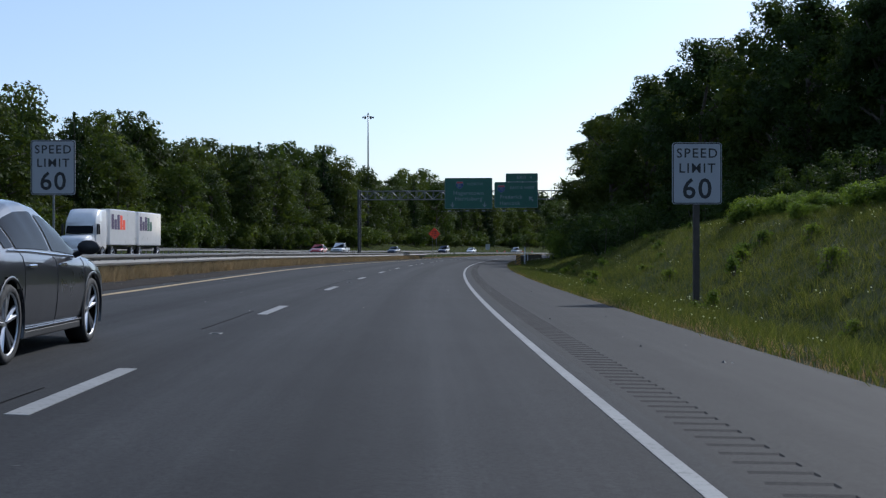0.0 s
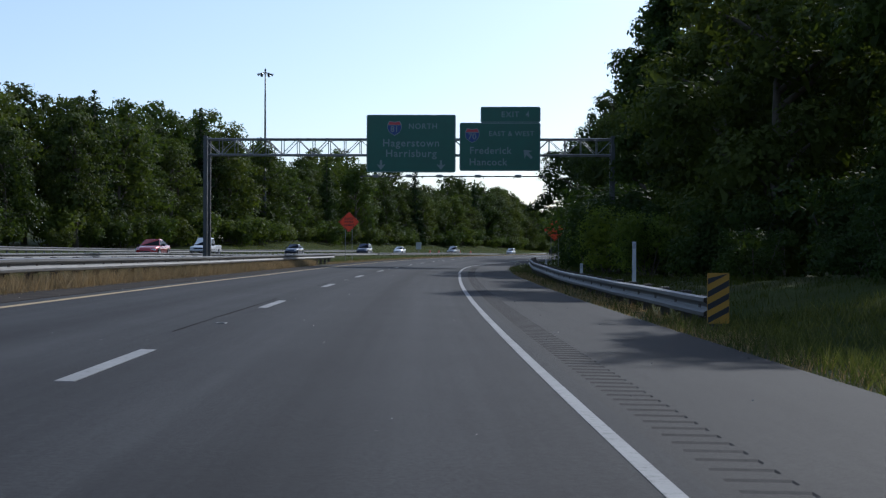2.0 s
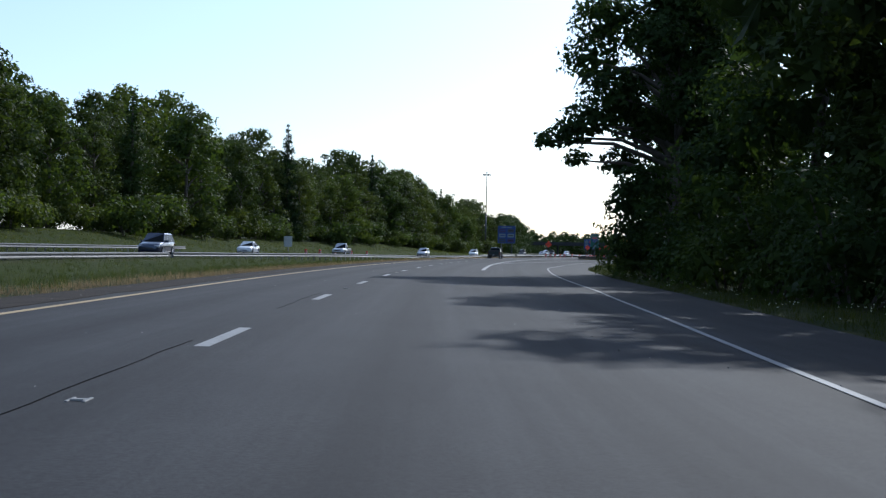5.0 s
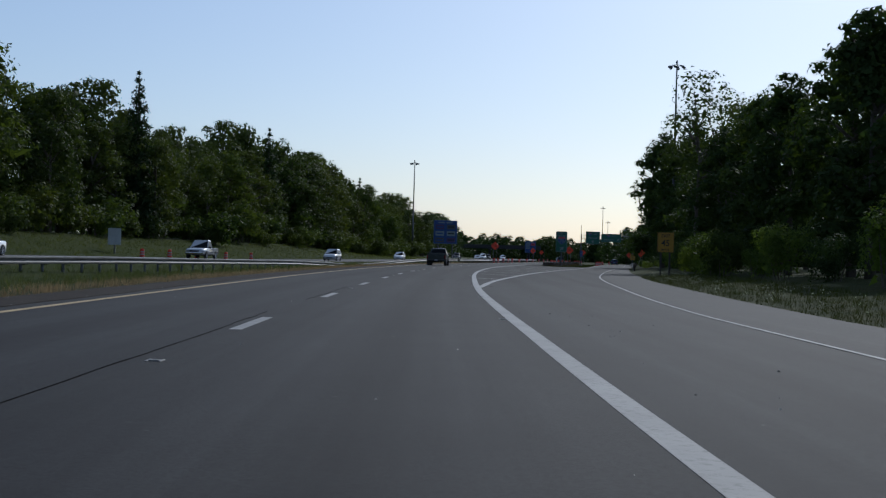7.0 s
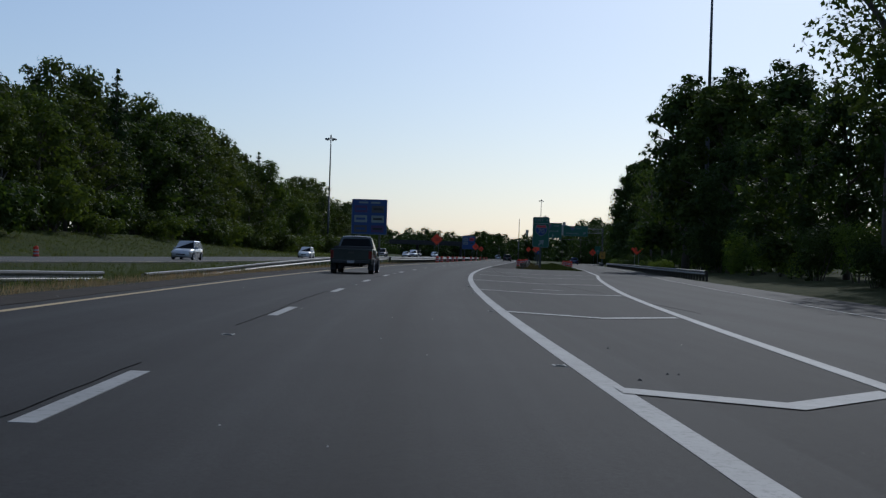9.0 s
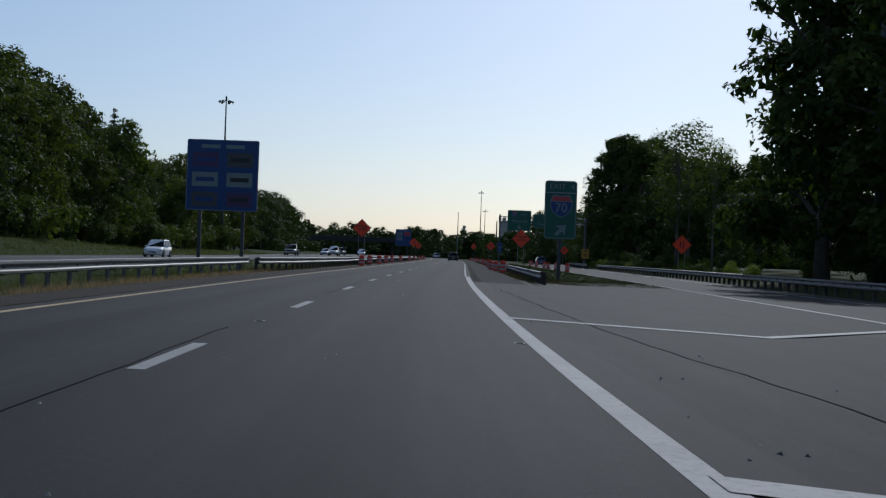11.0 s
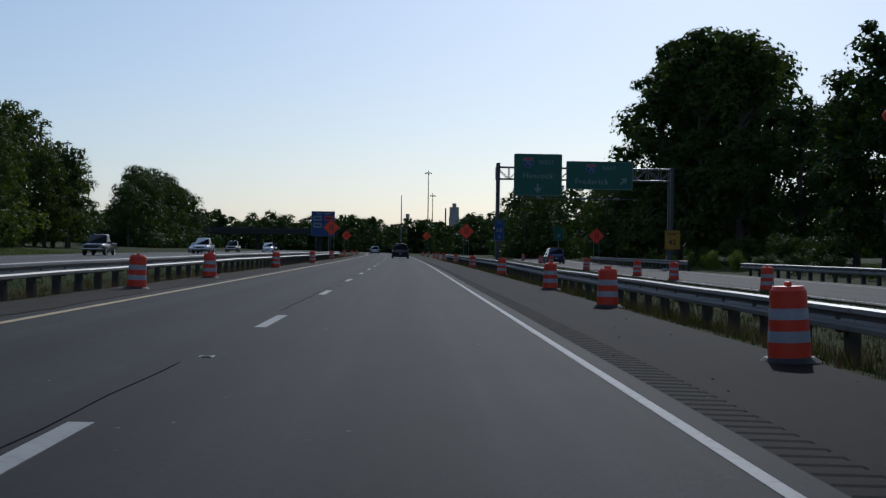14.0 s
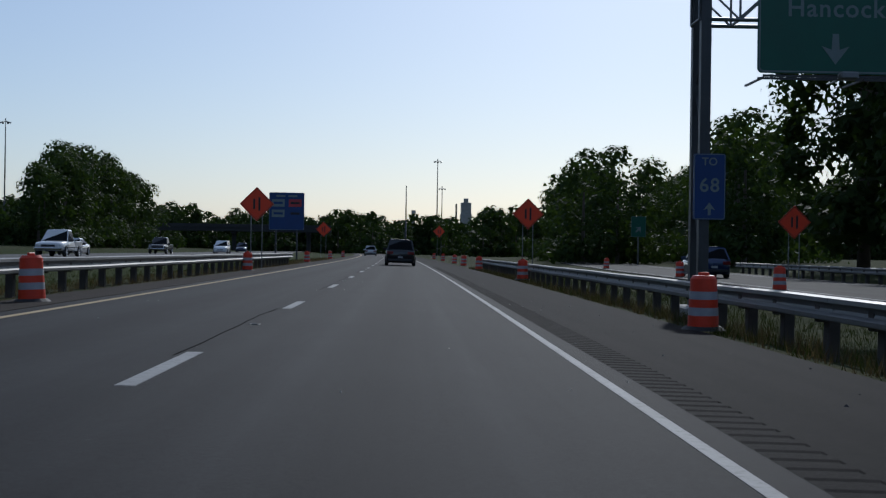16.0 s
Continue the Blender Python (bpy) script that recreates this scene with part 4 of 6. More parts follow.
def shield(parent, m, size, number, kind="interstate"):
    """Route marker: a scalloped shield with its number."""
    out = [(-0.36, 0.5), (0, 0.44), (0.36, 0.5), (0.49, 0.28), (0.5, 0.0), (0.40, -0.25), (0.2, -0.42), (0, -0.52), (-0.2, -0.42), (-0.40, -0.25), (-0.5, 0.0), (-0.49, 0.28)]
    bm = bmesh.new()
    extrude_poly(bm, [(x * size * 1.08, z * size * 1.08) for x, z in out], 0.006)
    ob = part("route_shield", bm, M["letter"], parent)
    ob.matrix_basis = m
    bm = bmesh.new()
    extrude_poly(bm, [(x * size, min(z, 0.2) * size) for x, z in out if z < 0.3] , 0.006)
    k = part("shield_field", bm, M["blue_sign"], ob)
    k.matrix_basis = at(0, -0.006, 0)
    bm = bmesh.new()
    extrude_poly(bm, [(x * size, z * size) for x, z in ((-0.36, 0.48), (0, 0.42), (0.36, 0.48), (0.47, 0.25), (-0.47, 0.25))], 0.006)
    k = part("shield_band", bm, M["red_sign"], ob)
    k.matrix_basis = at(0, -0.006, 0)
    text_mesh(number, size * 0.62, M["letter"], ob, at(0, -0.010, -0.10 * size), heavy=0.008)
    return ob


def arrow(parent, m, size, turn=0.0):
    pts = [(-0.10, 0.5), (0.10, 0.5), (0.13, -0.02), (0.46, 0.10), (0.0, -0.5), (-0.46, 0.10), (-0.13, -0.02)]
    bm = bmesh.new()
    extrude_poly(bm, [(x * size, z * size) for x, z in pts], 0.006)
    ob = part("arrow", bm, M["letter"], parent)
    ob.matrix_basis = m @ Matrix.Rotation(radians(turn), 4, "Y")
    return ob


def lattice(bm, x0, x1, z0, z1, depth, bays, r=0.05):
    """A box truss along x."""
    for y in (0, depth):
        for z in (z0, z1):
            tube(bm, (x0, y, z), (x1, y, z), r, r, 8)
    for i in range(bays + 1):
        x = x0 + (x1 - x0) * i / bays
        for y in (0, depth):
            tube(bm, (x, y, z0), (x, y, z1), r * 0.6, None, 6)
        for z in (z0, z1):
            tube(bm, (x, 0, z), (x, depth, z), r * 0.6, None, 6)
        if i < bays:
            x2 = x0 + (x1 - x0) * (i + 1) / bays
            for y in (0, depth):
                a, b = (z0, z1) if i % 2 else (z1, z0)
                tube(bm, (x, y, a), (x2, y, b), r * 0.55, None, 6)
            tube(bm, (x, 0, z1), (x2, depth, z1), r * 0.5, None, 6)


def legs(parent, x, z_top, z_base, depth, lattice_rungs=True):
    for y in (0, depth):
        bm = bmesh.new()
        box(bm, x - 0.12, x + 0.12, y - 0.12, y + 0.12, z_base - 0.3, z_top, 0.01)
        part("column", bm, M["dark_steel"], parent)
    if lattice_rungs:
        n = 6
        for i in range(n):
            a, b = z_base + (z_top - z_base) * i / n, z_base + (z_top - z_base) * (i + 1) / n
            bm = bmesh.new()
            tube(bm, (x, 0, a if i % 2 else b), (x, depth, b if i % 2 else a), 0.04, None, 6)
            part("brace", bm, M["dark_steel"], parent)
    bm = bmesh.new()
    box(bm, x - 0.45, x + 0.45, -0.5, depth + 0.5, z_base - 0.5, z_base + 0.35, 0.04)
    part("footing", bm, M["concrete"], parent)


def walkway(parent, x0, x1, z, lamps):
    bm = bmesh.new()
    for y in (-1.2, -0.75):
        box(bm, x0, x1, y - 0.03, y + 0.03, z - 0.05, z, 0)
    n = int((x1 - x0) / 1.9)
    for i in range(n + 1):
        x = x0 + (x1 - x0) * i / n
        box(bm, x - 0.03, x + 0.03, -1.2, 0.3, z - 0.09, z - 0.05)
    part("walkway", bm, M["dark_steel"], parent)
    for x in lamps:
        bm = bmesh.new()
        box(bm, x - 0.2, x + 0.2, -1.55, -1.2, z - 0.12, z + 0.06, 0.04)
        tube(bm, (x, -1.2, z - 0.03), (x, 0.1, z - 0.03), 0.025, None, 6)
        part("sign_light", bm, M["steel"], parent)


def gantry_ahead():
    g = empty("sign_gantry", "steel truss gantry carrying two green motorway signs", "sign gantry")
    g.matrix_basis = set_at(146, 0, -0.12)
    bm = bmesh.new()
    lattice(bm, -13.15, 12.9, 7.2, 8.2, 1.0, 26)
    part("truss", bm, M["steel"], g)
    legs(g, -13.03, 8.4, 0.1, 1.0)
    legs(g, 12.9, 8.4, -0.2, 1.0)
    walkway(g, -3.0, 8.6, 5.80, (-2.0, 0.1, 2.0, 4.4, 6.9))
    a = sign_panel(g, 5.65, 3.65, M["green_sign"], at(0.15, -0.35, 7.88), "sign_panel")
    shield(a, at(-1.05, -0.01, 0.98), 0.85, "81")
    text_mesh("NORTH", 0.48, M["letter"], a, at(0.75, -0.006, 1.08), spacing=1.15, heavy=0.006)
    text_mesh("Hagerstown", 0.66, M["letter"], a, at(0, -0.006, 0.02), spacing=1.12, heavy=0.008)
    text_mesh("Harrisburg", 0.66, M["letter"], a, at(0, -0.006, -0.64), spacing=1.12, heavy=0.008)
    for x in (-1.9, 1.9):
        arrow(a, at(x, -0.01, -1.36), 0.62)
    b = sign_panel(g, 5.1, 3.05, M["green_sign"], at(5.77, -0.35, 7.68), "sign_panel")
    t = sign_panel(b, 3.78, 1.0, M["green_sign"], at(0.66, 0, 2.03), "exit_tab")
    text_mesh("EXIT  4", 0.5, M["letter"], t, at(0.3, -0.006, 0.0), spacing=1.15, heavy=0.006)
    shield(b, at(-1.75, -0.01, 0.72), 0.85, "70")
    text_mesh("EAST & WEST", 0.44, M["letter"], b, at(0.72, -0.006, 0.82), spacing=1.1, heavy=0.006)
    text_mesh("Frederick", 0.62, M["letter"], b, at(-0.6, -0.006, -0.25), spacing=1.1, heavy=0.008)
    text_mesh("Hancock", 0.62, M["letter"], b, at(-0.75, -0.006, -0.98), spacing=1.1, heavy=0.008)
    arrow(b, at(1.75, -0.01, -0.45), 0.75, 135)
    return g


def gantry_exit():
    g = empty("sign_gantry", "steel truss gantry with two green signs over the exit lane", "sign gantry")
    g.matrix_basis = set_at(582, 0, -0.33)
    bm = bmesh.new()
    lattice(bm, 8.8, 22.4, 6.95, 7.85, 0.9, 14)
    part("truss", bm, M["steel"], g)
    legs(g, 8.95, 8.15, -0.2, 0.9)
    legs(g, 22.3, 8.0, -0.1, 0.9)
    walkway(g, 10.0, 19.4, 5.5, (11.9, 15.3, 17.8))
    a = sign_panel(g, 3.67, 3.2, M["green_sign"], at(11.94, -0.35, 7.26), "sign_panel")
    shield(a, at(-0.75, -0.01, 0.92), 0.75, "70")
    text_mesh("WEST", 0.42, M["letter"], a, at(0.65, -0.006, 0.95), spacing=1.15, heavy=0.006)
    text_mesh("Hancock", 0.6, M["letter"], a, at(0, -0.006, -0.08), spacing=1.1, heavy=0.008)
    arrow(a, at(0, -0.01, -1.02), 0.72)
    b = sign_panel(g, 5.1, 2.15, M["green_sign"], at(16.65, -0.35, 7.28), "sign_panel")
    shield(b, at(-0.65, -0.01, 0.5), 0.72, "70")
    text_mesh("EAST", 0.42, M["letter"], b, at(0.75, -0.006, 0.55), spacing=1.15, heavy=0.006)
    text_mesh("Frederick", 0.6, M["letter"], b, at(-0.6, -0.006, -0.48), spacing=1.1, heavy=0.008)
    arrow(b, at(1.85, -0.01, -0.4), 0.7, 225)
    k = sign_panel(g, 0.75, 1.55, M["blue_sign"], at(9.05, -0.2, 2.98), "route_sign", 0.05, 0.02)
    text_mesh("TO", 0.26, M["letter"], k, at(0, -0.006, 0.58), heavy=0.004)
    text_mesh("68", 0.46, M["letter"], k, at(0, -0.006, 0.02), spacing=1.1, heavy=0.006)
    arrow(k, at(0, -0.01, -0.52), 0.3, 180)
    y = sign_panel(g, 1.2, 1.5, M["yellow_sign"], at(22.35, -0.2, 2.45), "advisory_sign", 0.06, 0.03, 0.03, "black_ink")
    text_mesh("RAMP", 0.3, M["black_ink"], y, at(0, -0.006, 0.45), heavy=0.006)
    text_mesh("45", 0.6, M["black_ink"], y, at(0, -0.006, -0.2), heavy=0.01)
    return g


def post_sign(name, label, s, d, z0, w, h, material, posts, post_mat, turn=0.0, r=0.05, edge="black_ink", depth=0.02, border=0.03, post_w=0.07):
    """A flat sign on one or more posts; z0 is the lower edge above the lane."""
    root = empty(name, label, "road sign")
    ground_z = land(s, d)
    root.matrix_basis = set_at(s, d, ground_z, turn)
    for x in posts:
        bm = bmesh.new()
        box(bm, x - post_w, x + post_w, 0.02, 0.02 + post_w * 1.8, -0.5, z0 - ground_z + h * 0.9, 0.008)
        part("post", bm, post_mat, root)
    p = sign_panel(root, w, h, material, at(0, -0.02, z0 - ground_z + h / 2), "panel", r, border, depth, edge)
    return root, p


def speed_limit(s, d, z0, label, w=1.0, wood=True):
    root, p = post_sign("speed_limit_sign", label, s, d, z0, w, w * 1.24, M["white_sign"], (0.0,), M["wood_post" if wood else "steel"], r=0.07, post_w=0.07 if wood else 0.025)
    k = w / 1.16
    text_mesh("SPEED", 0.31 * k, M["black_ink"], p, at(0, -0.006, 0.46 * k), spacing=1.2, heavy=0.0025)
    text_mesh("LIMIT", 0.31 * k, M["black_ink"], p, at(0, -0.006, 0.11 * k), spacing=1.2, heavy=0.0025)
    text_mesh("60", 0.66 * k, M["black_ink"], p, at(0, -0.006, -0.38 * k), spacing=1.12, heavy=0.009)


def work_sign(s, d, z0, label, lines=("ROAD", "WORK", "1/2 MILE"), size=1.22, flags=False):
    """An orange diamond on two thin posts."""
    root = empty("road_work_sign", label, "road sign", "orange road work signs")
    gz = land(s, d)
    root.matrix_basis = set_at(s, d, gz)
    half = size * 0.7071
    bm = bmesh.new()
    for x in (-0.28, 0.28):
        box(bm, x - 0.022, x + 0.022, 0.03, 0.075, -0.4, z0 - gz + half * 1.1, 0.004)
        part("post", bm, M["steel"], root)
        bm = bmesh.new()
    extrude_poly(bm, round_rect(size, size, 0.05), 0.02)
    p = part("panel", bm, M["orange"], root)
    p.matrix_basis = at(0, 0, z0 - gz + half) @ Matrix.Rotation(radians(45), 4, "Y")
    bm = bmesh.new()
    a = [bm.verts.new((x, -0.004, z)) for x, z in round_rect(size - 0.05, size - 0.05, 0.05)]
    b = [bm.verts.new((x, -0.004, z)) for x, z in round_rect(size - 0.10, size - 0.10, 0.04)]
    for i in range(len(a)):
        bm.faces.new((a[i], a[(i + 1) % len(a)], b[(i + 1) % len(a)], b[i]))
    part("border", bm, M["black_ink"], p)
    back = Matrix.Rotation(radians(-45), 4, "Y")
    for i, wd in enumerate(lines):
        text_mesh(wd, 0.24 if len(wd) < 8 or " " in wd else 0.20, M["black_ink"], p, back @ at(0, -0.006, 0.27 - 0.27 * i - (0.10 if len(lines) == 2 else 0)), heavy=0.004)
    if not lines:
        for x, h in ((-0.13, 0.26), (0.13, 0.34)):
            bm = bmesh.new()
            box(bm, x - 0.05, x + 0.05, -0.006, 0.0, -h, h)
            k = part("symbol_bar", bm, M["black_ink"], p)
            k.matrix_basis = back
    return root


def high_mast(s, d, top, label, lamps=6):
    """A tall tapering pole with a ring of floodlights."""
    root = empty("high_mast_light", label, "street lamp", "high mast lights")
    gz = land(s, d)
    root.matrix_basis = set_at(s, d, gz)
    h = top - gz
    bm = bmesh.new()
    tube(bm, (0, 0, -0.5), (0, 0, h * 0.5), 0.30, 0.20, 12)
    tube(bm, (0, 0, h * 0.5), (0, 0, h), 0.20, 0.11, 12)
    part("pole", bm, M["dark_steel"], root, shade=True)
    if not lamps:
        return root
    bm = bmesh.new()
    n = 14
    for i in range(n):
        a, b = 2 * math.pi * i / n, 2 * math.pi * (i + 1) / n
        tube(bm, (0.75 * math.cos(a), 0.75 * math.sin(a), h - 0.5), (0.75 * math.cos(b), 0.75 * math.sin(b), h - 0.5), 0.05, None, 6)
    for i in range(3):
        a = 2 * math.pi * i / 3
        tube(bm, (0, 0, h - 0.35), (0.75 * math.cos(a), 0.75 * math.sin(a), h - 0.5), 0.045, None, 6)
    tube(bm, (0, 0, h - 0.1), (0, 0, h + 0.35), 0.22, 0.08, 10)
    part("ring", bm, M["dark_steel"], root)
    for i in range(lamps):
        a = 2 * math.pi * i / lamps + 0.3
        bm = bmesh.new()
        c = Vector((math.cos(a), math.sin(a), 0))
        tube(bm, c * 0.95 + Vector((0, 0, h - 0.62)), c * 1.35 + Vector((0, 0, h - 0.85)), 0.14, 0.26, 9)
        tube(bm, c * 0.75 + Vector((0, 0, h - 0.5)), c * 0.95 + Vector((0, 0, h - 0.6)), 0.05, None, 6)
        part("floodlight", bm, M["steel"], root)
    return root


gantry_ahead()
gantry_exit()
high_mast(287.9, -44.4, 32.8, "tall grey high mast light behind the woods")
high_mast(616.4, -40.7, 28.5, "tall grey high mast light beside the woods")
high_mast(453, 26.7, 33.2, "tall grey high mast light above the trees")
high_mast(982, 23.9, 31.5, "distant high mast light")
high_mast(1030, 29.7, 24.8, "distant high mast light")
high_mast(907, 9.4, 18.9, "distant slim bare pole", lamps=0)
high_mast(897, -95.7, 33.6, "distant high mast light beyond the opposite carriageway")
high_mast(985, -105, 29.5, "distant high mast light beyond the opposite carriageway")
speed_limit(22.4, 8.8, 2.12, "white speed limit sign on a timber post on the grassy bank", 1.16)
speed_limit(25, -6.95, 2.44, "white speed limit sign on a thin steel post in the median", 1.12, False)
work_sign(170.9, -6.95, 2.47, "orange diamond road work sign in the median grass")
work_sign(163.5, 9.9, 1.76, "orange diamond road work sign behind the guard rail")
work_sign(498.5, -5.95, 2.45, "orange shoulder closed sign behind the median rail", ("SHOULDER", "CLOSED"))
work_sign(499.4, 8.7, 2.0, "orange shoulder closed sign behind the guard rail", ("SHOULDER", "CLOSED"))
work_sign(617, -5.5, 2.42, "orange diamond road work sign behind the median rail", lines=())
work_sign(622.5, 8.72, 2.3, "orange diamond road work sign behind the guard rail", lines=())
work_sign(618, 22.1, 1.95, "orange diamond road work sign beside the exit lane", lines=())
work_sign(494, 22.6, 1.9, "orange diamond road work sign beside the exit lane", lines=())
work_sign(698, -6.65, 2.45, "small distant orange diamond road work sign", lines=())
work_sign(737, 8.0, 3.0, "small distant orange diamond road work sign", lines=())

# exit sign in the gore
root, p = post_sign("exit_sign", "large green exit sign with a route shield and arrow on posts", 454.4, 8.95, 2.25, 1.85, 3.35, M["green_sign"], (0.0,), M["dark_steel"], r=0.18, edge="letter", depth=0.05, border=0.06, post_w=0.11)
text_mesh("EXIT  4", 0.42, M["letter"], p, at(0.05, -0.006, 1.33), spacing=1.12, heavy=0.008)
bm = bmesh.new()
box(bm, -0.88, 0.88, -0.006, 0.0, 0.96, 1.0)
part("divider", bm, M["white_sign"], p)
shield(p, at(0.03, -0.01, 0.22), 1.2, "70")
arrow(p, at(0.05, -0.01, -1.15), 0.85, 225)

# advisory speed sign of the exit lane
root, p = post_sign("advisory_sign", "yellow ramp speed sign with black figures on posts", 344, 18.2, 1.8, 1.3, 1.58, M["yellow_sign"], (-0.35, 0.35), M["wood_post"], r=0.06)
text_mesh("EXIT", 0.34, M["black_ink"], p, at(0, -0.006, 0.5), heavy=0.006)
text_mesh("45", 0.66, M["black_ink"], p, at(0, -0.006, -0.08), heavy=0.012)
text_mesh("M.P.H.", 0.24, M["black_ink"], p, at(0, -0.006, -0.6), heavy=0.005)


def services_sign(s, d, z0, w, h, tints):
    """A blue services board with plain coloured squares."""
    root, p = post_sign("services_sign", "large blue services board with small coloured squares on steel posts", s, d, z0, w, h, M["blue_sign"], (-w * 0.3, w * 0.3), M["dark_steel"], r=0.1, edge="letter", border=0.04, depth=0.05, post_w=0.09)
    for k in range(len(tints)):
        x, z = (-0.24 if k % 2 else 0.24) * w, (0.22 - 0.28 * (k // 2)) * h
        bm = bmesh.new()
        extrude_poly(bm, round_rect(w * 0.36, h * 0.2, 0.04), 0.012)
        q = part("plate", bm, M[tints[k]], p)
        q.matrix_basis = at(x, -0.012, z)
        bm = bmesh.new()
        box(bm, -w * 0.13, w * 0.13, -0.004, 0, -h * 0.03, h * 0.03)
        b = part("mark", bm, M["blue_sign" if k % 2 else "black_ink"], q)
    for k in range(2):
        bm = bmesh.new()
        box(bm, -w * 0.3 + k * w * 0.34, -w * 0.04 + k * w * 0.34, -0.006, 0, h * 0.38, h * 0.43)
        part("caption_bar", bm, M["letter"], p)


services_sign(448, -9.4, 3.0, 3.8, 3.75, ("dark_steel", "purple_ink", "letter", "letter", "purple_ink", "dark_steel"))
services_sign(689, -10.1, 3.05, 3.7, 3.95, ("red_sign", "letter", "blue_sign", "letter"))
post_sign("small_sign", "plain grey back of a road sign beyond the opposite lanes", 365, -33, 1.2, 1.3, 1.62, M["sign_back"], (0,), M["steel"], border=0)
root, p = post_sign("small_green_sign", "small green exit lane sign on a post", 690, 27.5, 2.9, 1.6, 2.2, M["green_sign"], (0,), M["steel"], edge="letter")
arrow(p, at(0, -0.01, -0.3), 0.8, 225)

# striped marker at the end of the right guard rail
root, p = post_sign("hazard_marker", "black and yellow striped marker at the end of the guard rail", 82.4, 7.0, -0.02, 0.32, 0.74, M["yellow_sign"], (0,), M["wood_post"], border=0, r=0.02)
for k in range(4):
    bm = bmesh.new()
    z = -0.37 + k * 0.19
    extrude_poly(bm, [(-0.155, max(z, -0.365)), (0.155, min(z + 0.17, 0.365)), (0.155, min(z + 0.26, 0.365)), (-0.155, min(z + 0.09, 0.36))], 0.004)
    q = part("stripe", bm, M["black_ink"], p)
    q.matrix_basis = at(0, -0.005, 0)


def delineator(s, d, top):
    """A slim flexible post with a reflector near its top."""
    root = empty("delineator", "slim grey delineator post behind the guard rail", "delineator post", "delineators behind the guard rail")
    gz = land(s, d)
    root.matrix_basis = set_at(s, d, gz)
    bm = bmesh.new()
    box(bm, -0.045, 0.045, -0.012, 0.012, -0.2, top - gz, 0.004)
    part("post", bm, M["sign_back"], root)
    bm = bmesh.new()
    box(bm, -0.035, 0.035, -0.018, -0.012, top - gz - 0.16, top - gz - 0.03)
    part("reflector", bm, M["white_sign"], root)


for s, d, top in ((94.0, 7.6, 1.25), (105.6, 7.6, 0.62), (124.5, 7.7, 0.62)):
    delineator(s, d, top)

# ---------- orange drums ----------
def make_drum():
    root = empty("traffic_drum", "orange and grey banded plastic drum on a black rubber base", "traffic drum", "orange drums along the road works")
    z0 = 0.07
    levels = [(0.0, 0.285, 0), (0.20, 0.280, 1), (0.35, 0.268, 0), (0.50, 0.262, 1), (0.65, 0.250, 0), (0.88, 0.240, 0)]
    for (a, ra, kind), (b, rb, _) in zip(levels, levels[1:]):
        bm = bmesh.new()
        tube(bm, (0, 0, z0 + a), (0, 0, z0 + b), ra, (ra + rb) / 2, 20, caps=False)
        tube(bm, (0, 0, z0 + b - 0.012), (0, 0, z0 + b), ra - 0.01, rb, 20, caps=True)
        part("band", bm, M["drum_white"] if kind else M["orange_drum"], root, "grey reflective band" if kind else "orange plastic band", True)
    bm = bmesh.new()
    tube(bm, (0, 0, z0 + 0.88), (0, 0, z0 + 0.94), 0.235, 0.20, 20)
    box(bm, -0.10, 0.10, -0.03, 0.03, z0 + 0.94, z0 + 1.0, 0.01)
    part("top", bm, M["orange_drum"], root)
    bm = bmesh.new()
    tube(bm, (0, 0, 0.0), (0, 0, 0.07), 0.42, 0.33, 16)
    part("base", bm, M["rubber"], root)
    return root


drums = [(475.3, 6.4), (486.2, 6.15), (497.0, 6.0), (510.6, 6.15), (522.8, 6.3), (545.5, 6.5), (571.0, 6.45), (604.8, 6.8), (632, 6.65), (652, 6.7), (672, 6.9), (704, 7.1), (735, 7.2),
         (479.5, -4.35), (490.0, -4.5), (500.0, -4.35), (514.5, -4.6), (526.5, -4.65), (551.0, -4.9), (574.5, -4.6), (610, -5.1), (652, -5.4), (690, -5.5), (730, -5.5),
         (510.5, 13.9), (526, 13.9), (541.5, 14.0), (551.3, 14.1), (571, 14.2), (595, 14.6), (619, 16.4), (653, 18.0),
         (365, -30.2), (374, -30.2), (384, -30.2), (396, -30.2), (408, -30.2)]
first = make_drum()
rng = random.Random(5)
for k, (s, d) in enumerate(drums):
    m = set_at(s, d, opposite_z(s) if d < -15 else road_z(d, s), rng.uniform(0, 360)) @ Matrix.Rotation(radians(rng.uniform(-2.5, 2.5)), 4, "X") @ Matrix.Scale(0.9, 4)
    if k == 0:
        first.matrix_basis = m
    else:
        copy_thing(first, m)

# ---------- vehicles ----------
def car_paint(name, colour, metal=0.5):
    return plain(name, colour, 0.3, metal, 0.08, 1.5, 0, 0.8 if max(colour) < 0.05 else 1.0)


PAINT = {"grey": car_paint("grey_car_paint", (0.016, 0.018, 0.026), 0.25), "green": car_paint("dark_green_car_paint", (0.006, 0.014, 0.015), 0.2),
         "black": car_paint("black_car_paint", (0.014, 0.014, 0.016)), "white": car_paint("white_car_paint", (0.72, 0.72, 0.72), 0.0),
         "blue": car_paint("dark_blue_car_paint", (0.018, 0.035, 0.10)), "red": car_paint("red_car_paint", (0.32, 0.02, 0.025)),
         "silver": car_paint("silver_car_paint", (0.42, 0.43, 0.45)), "navy": car_paint("navy_car_paint", (0.02, 0.03, 0.06))}


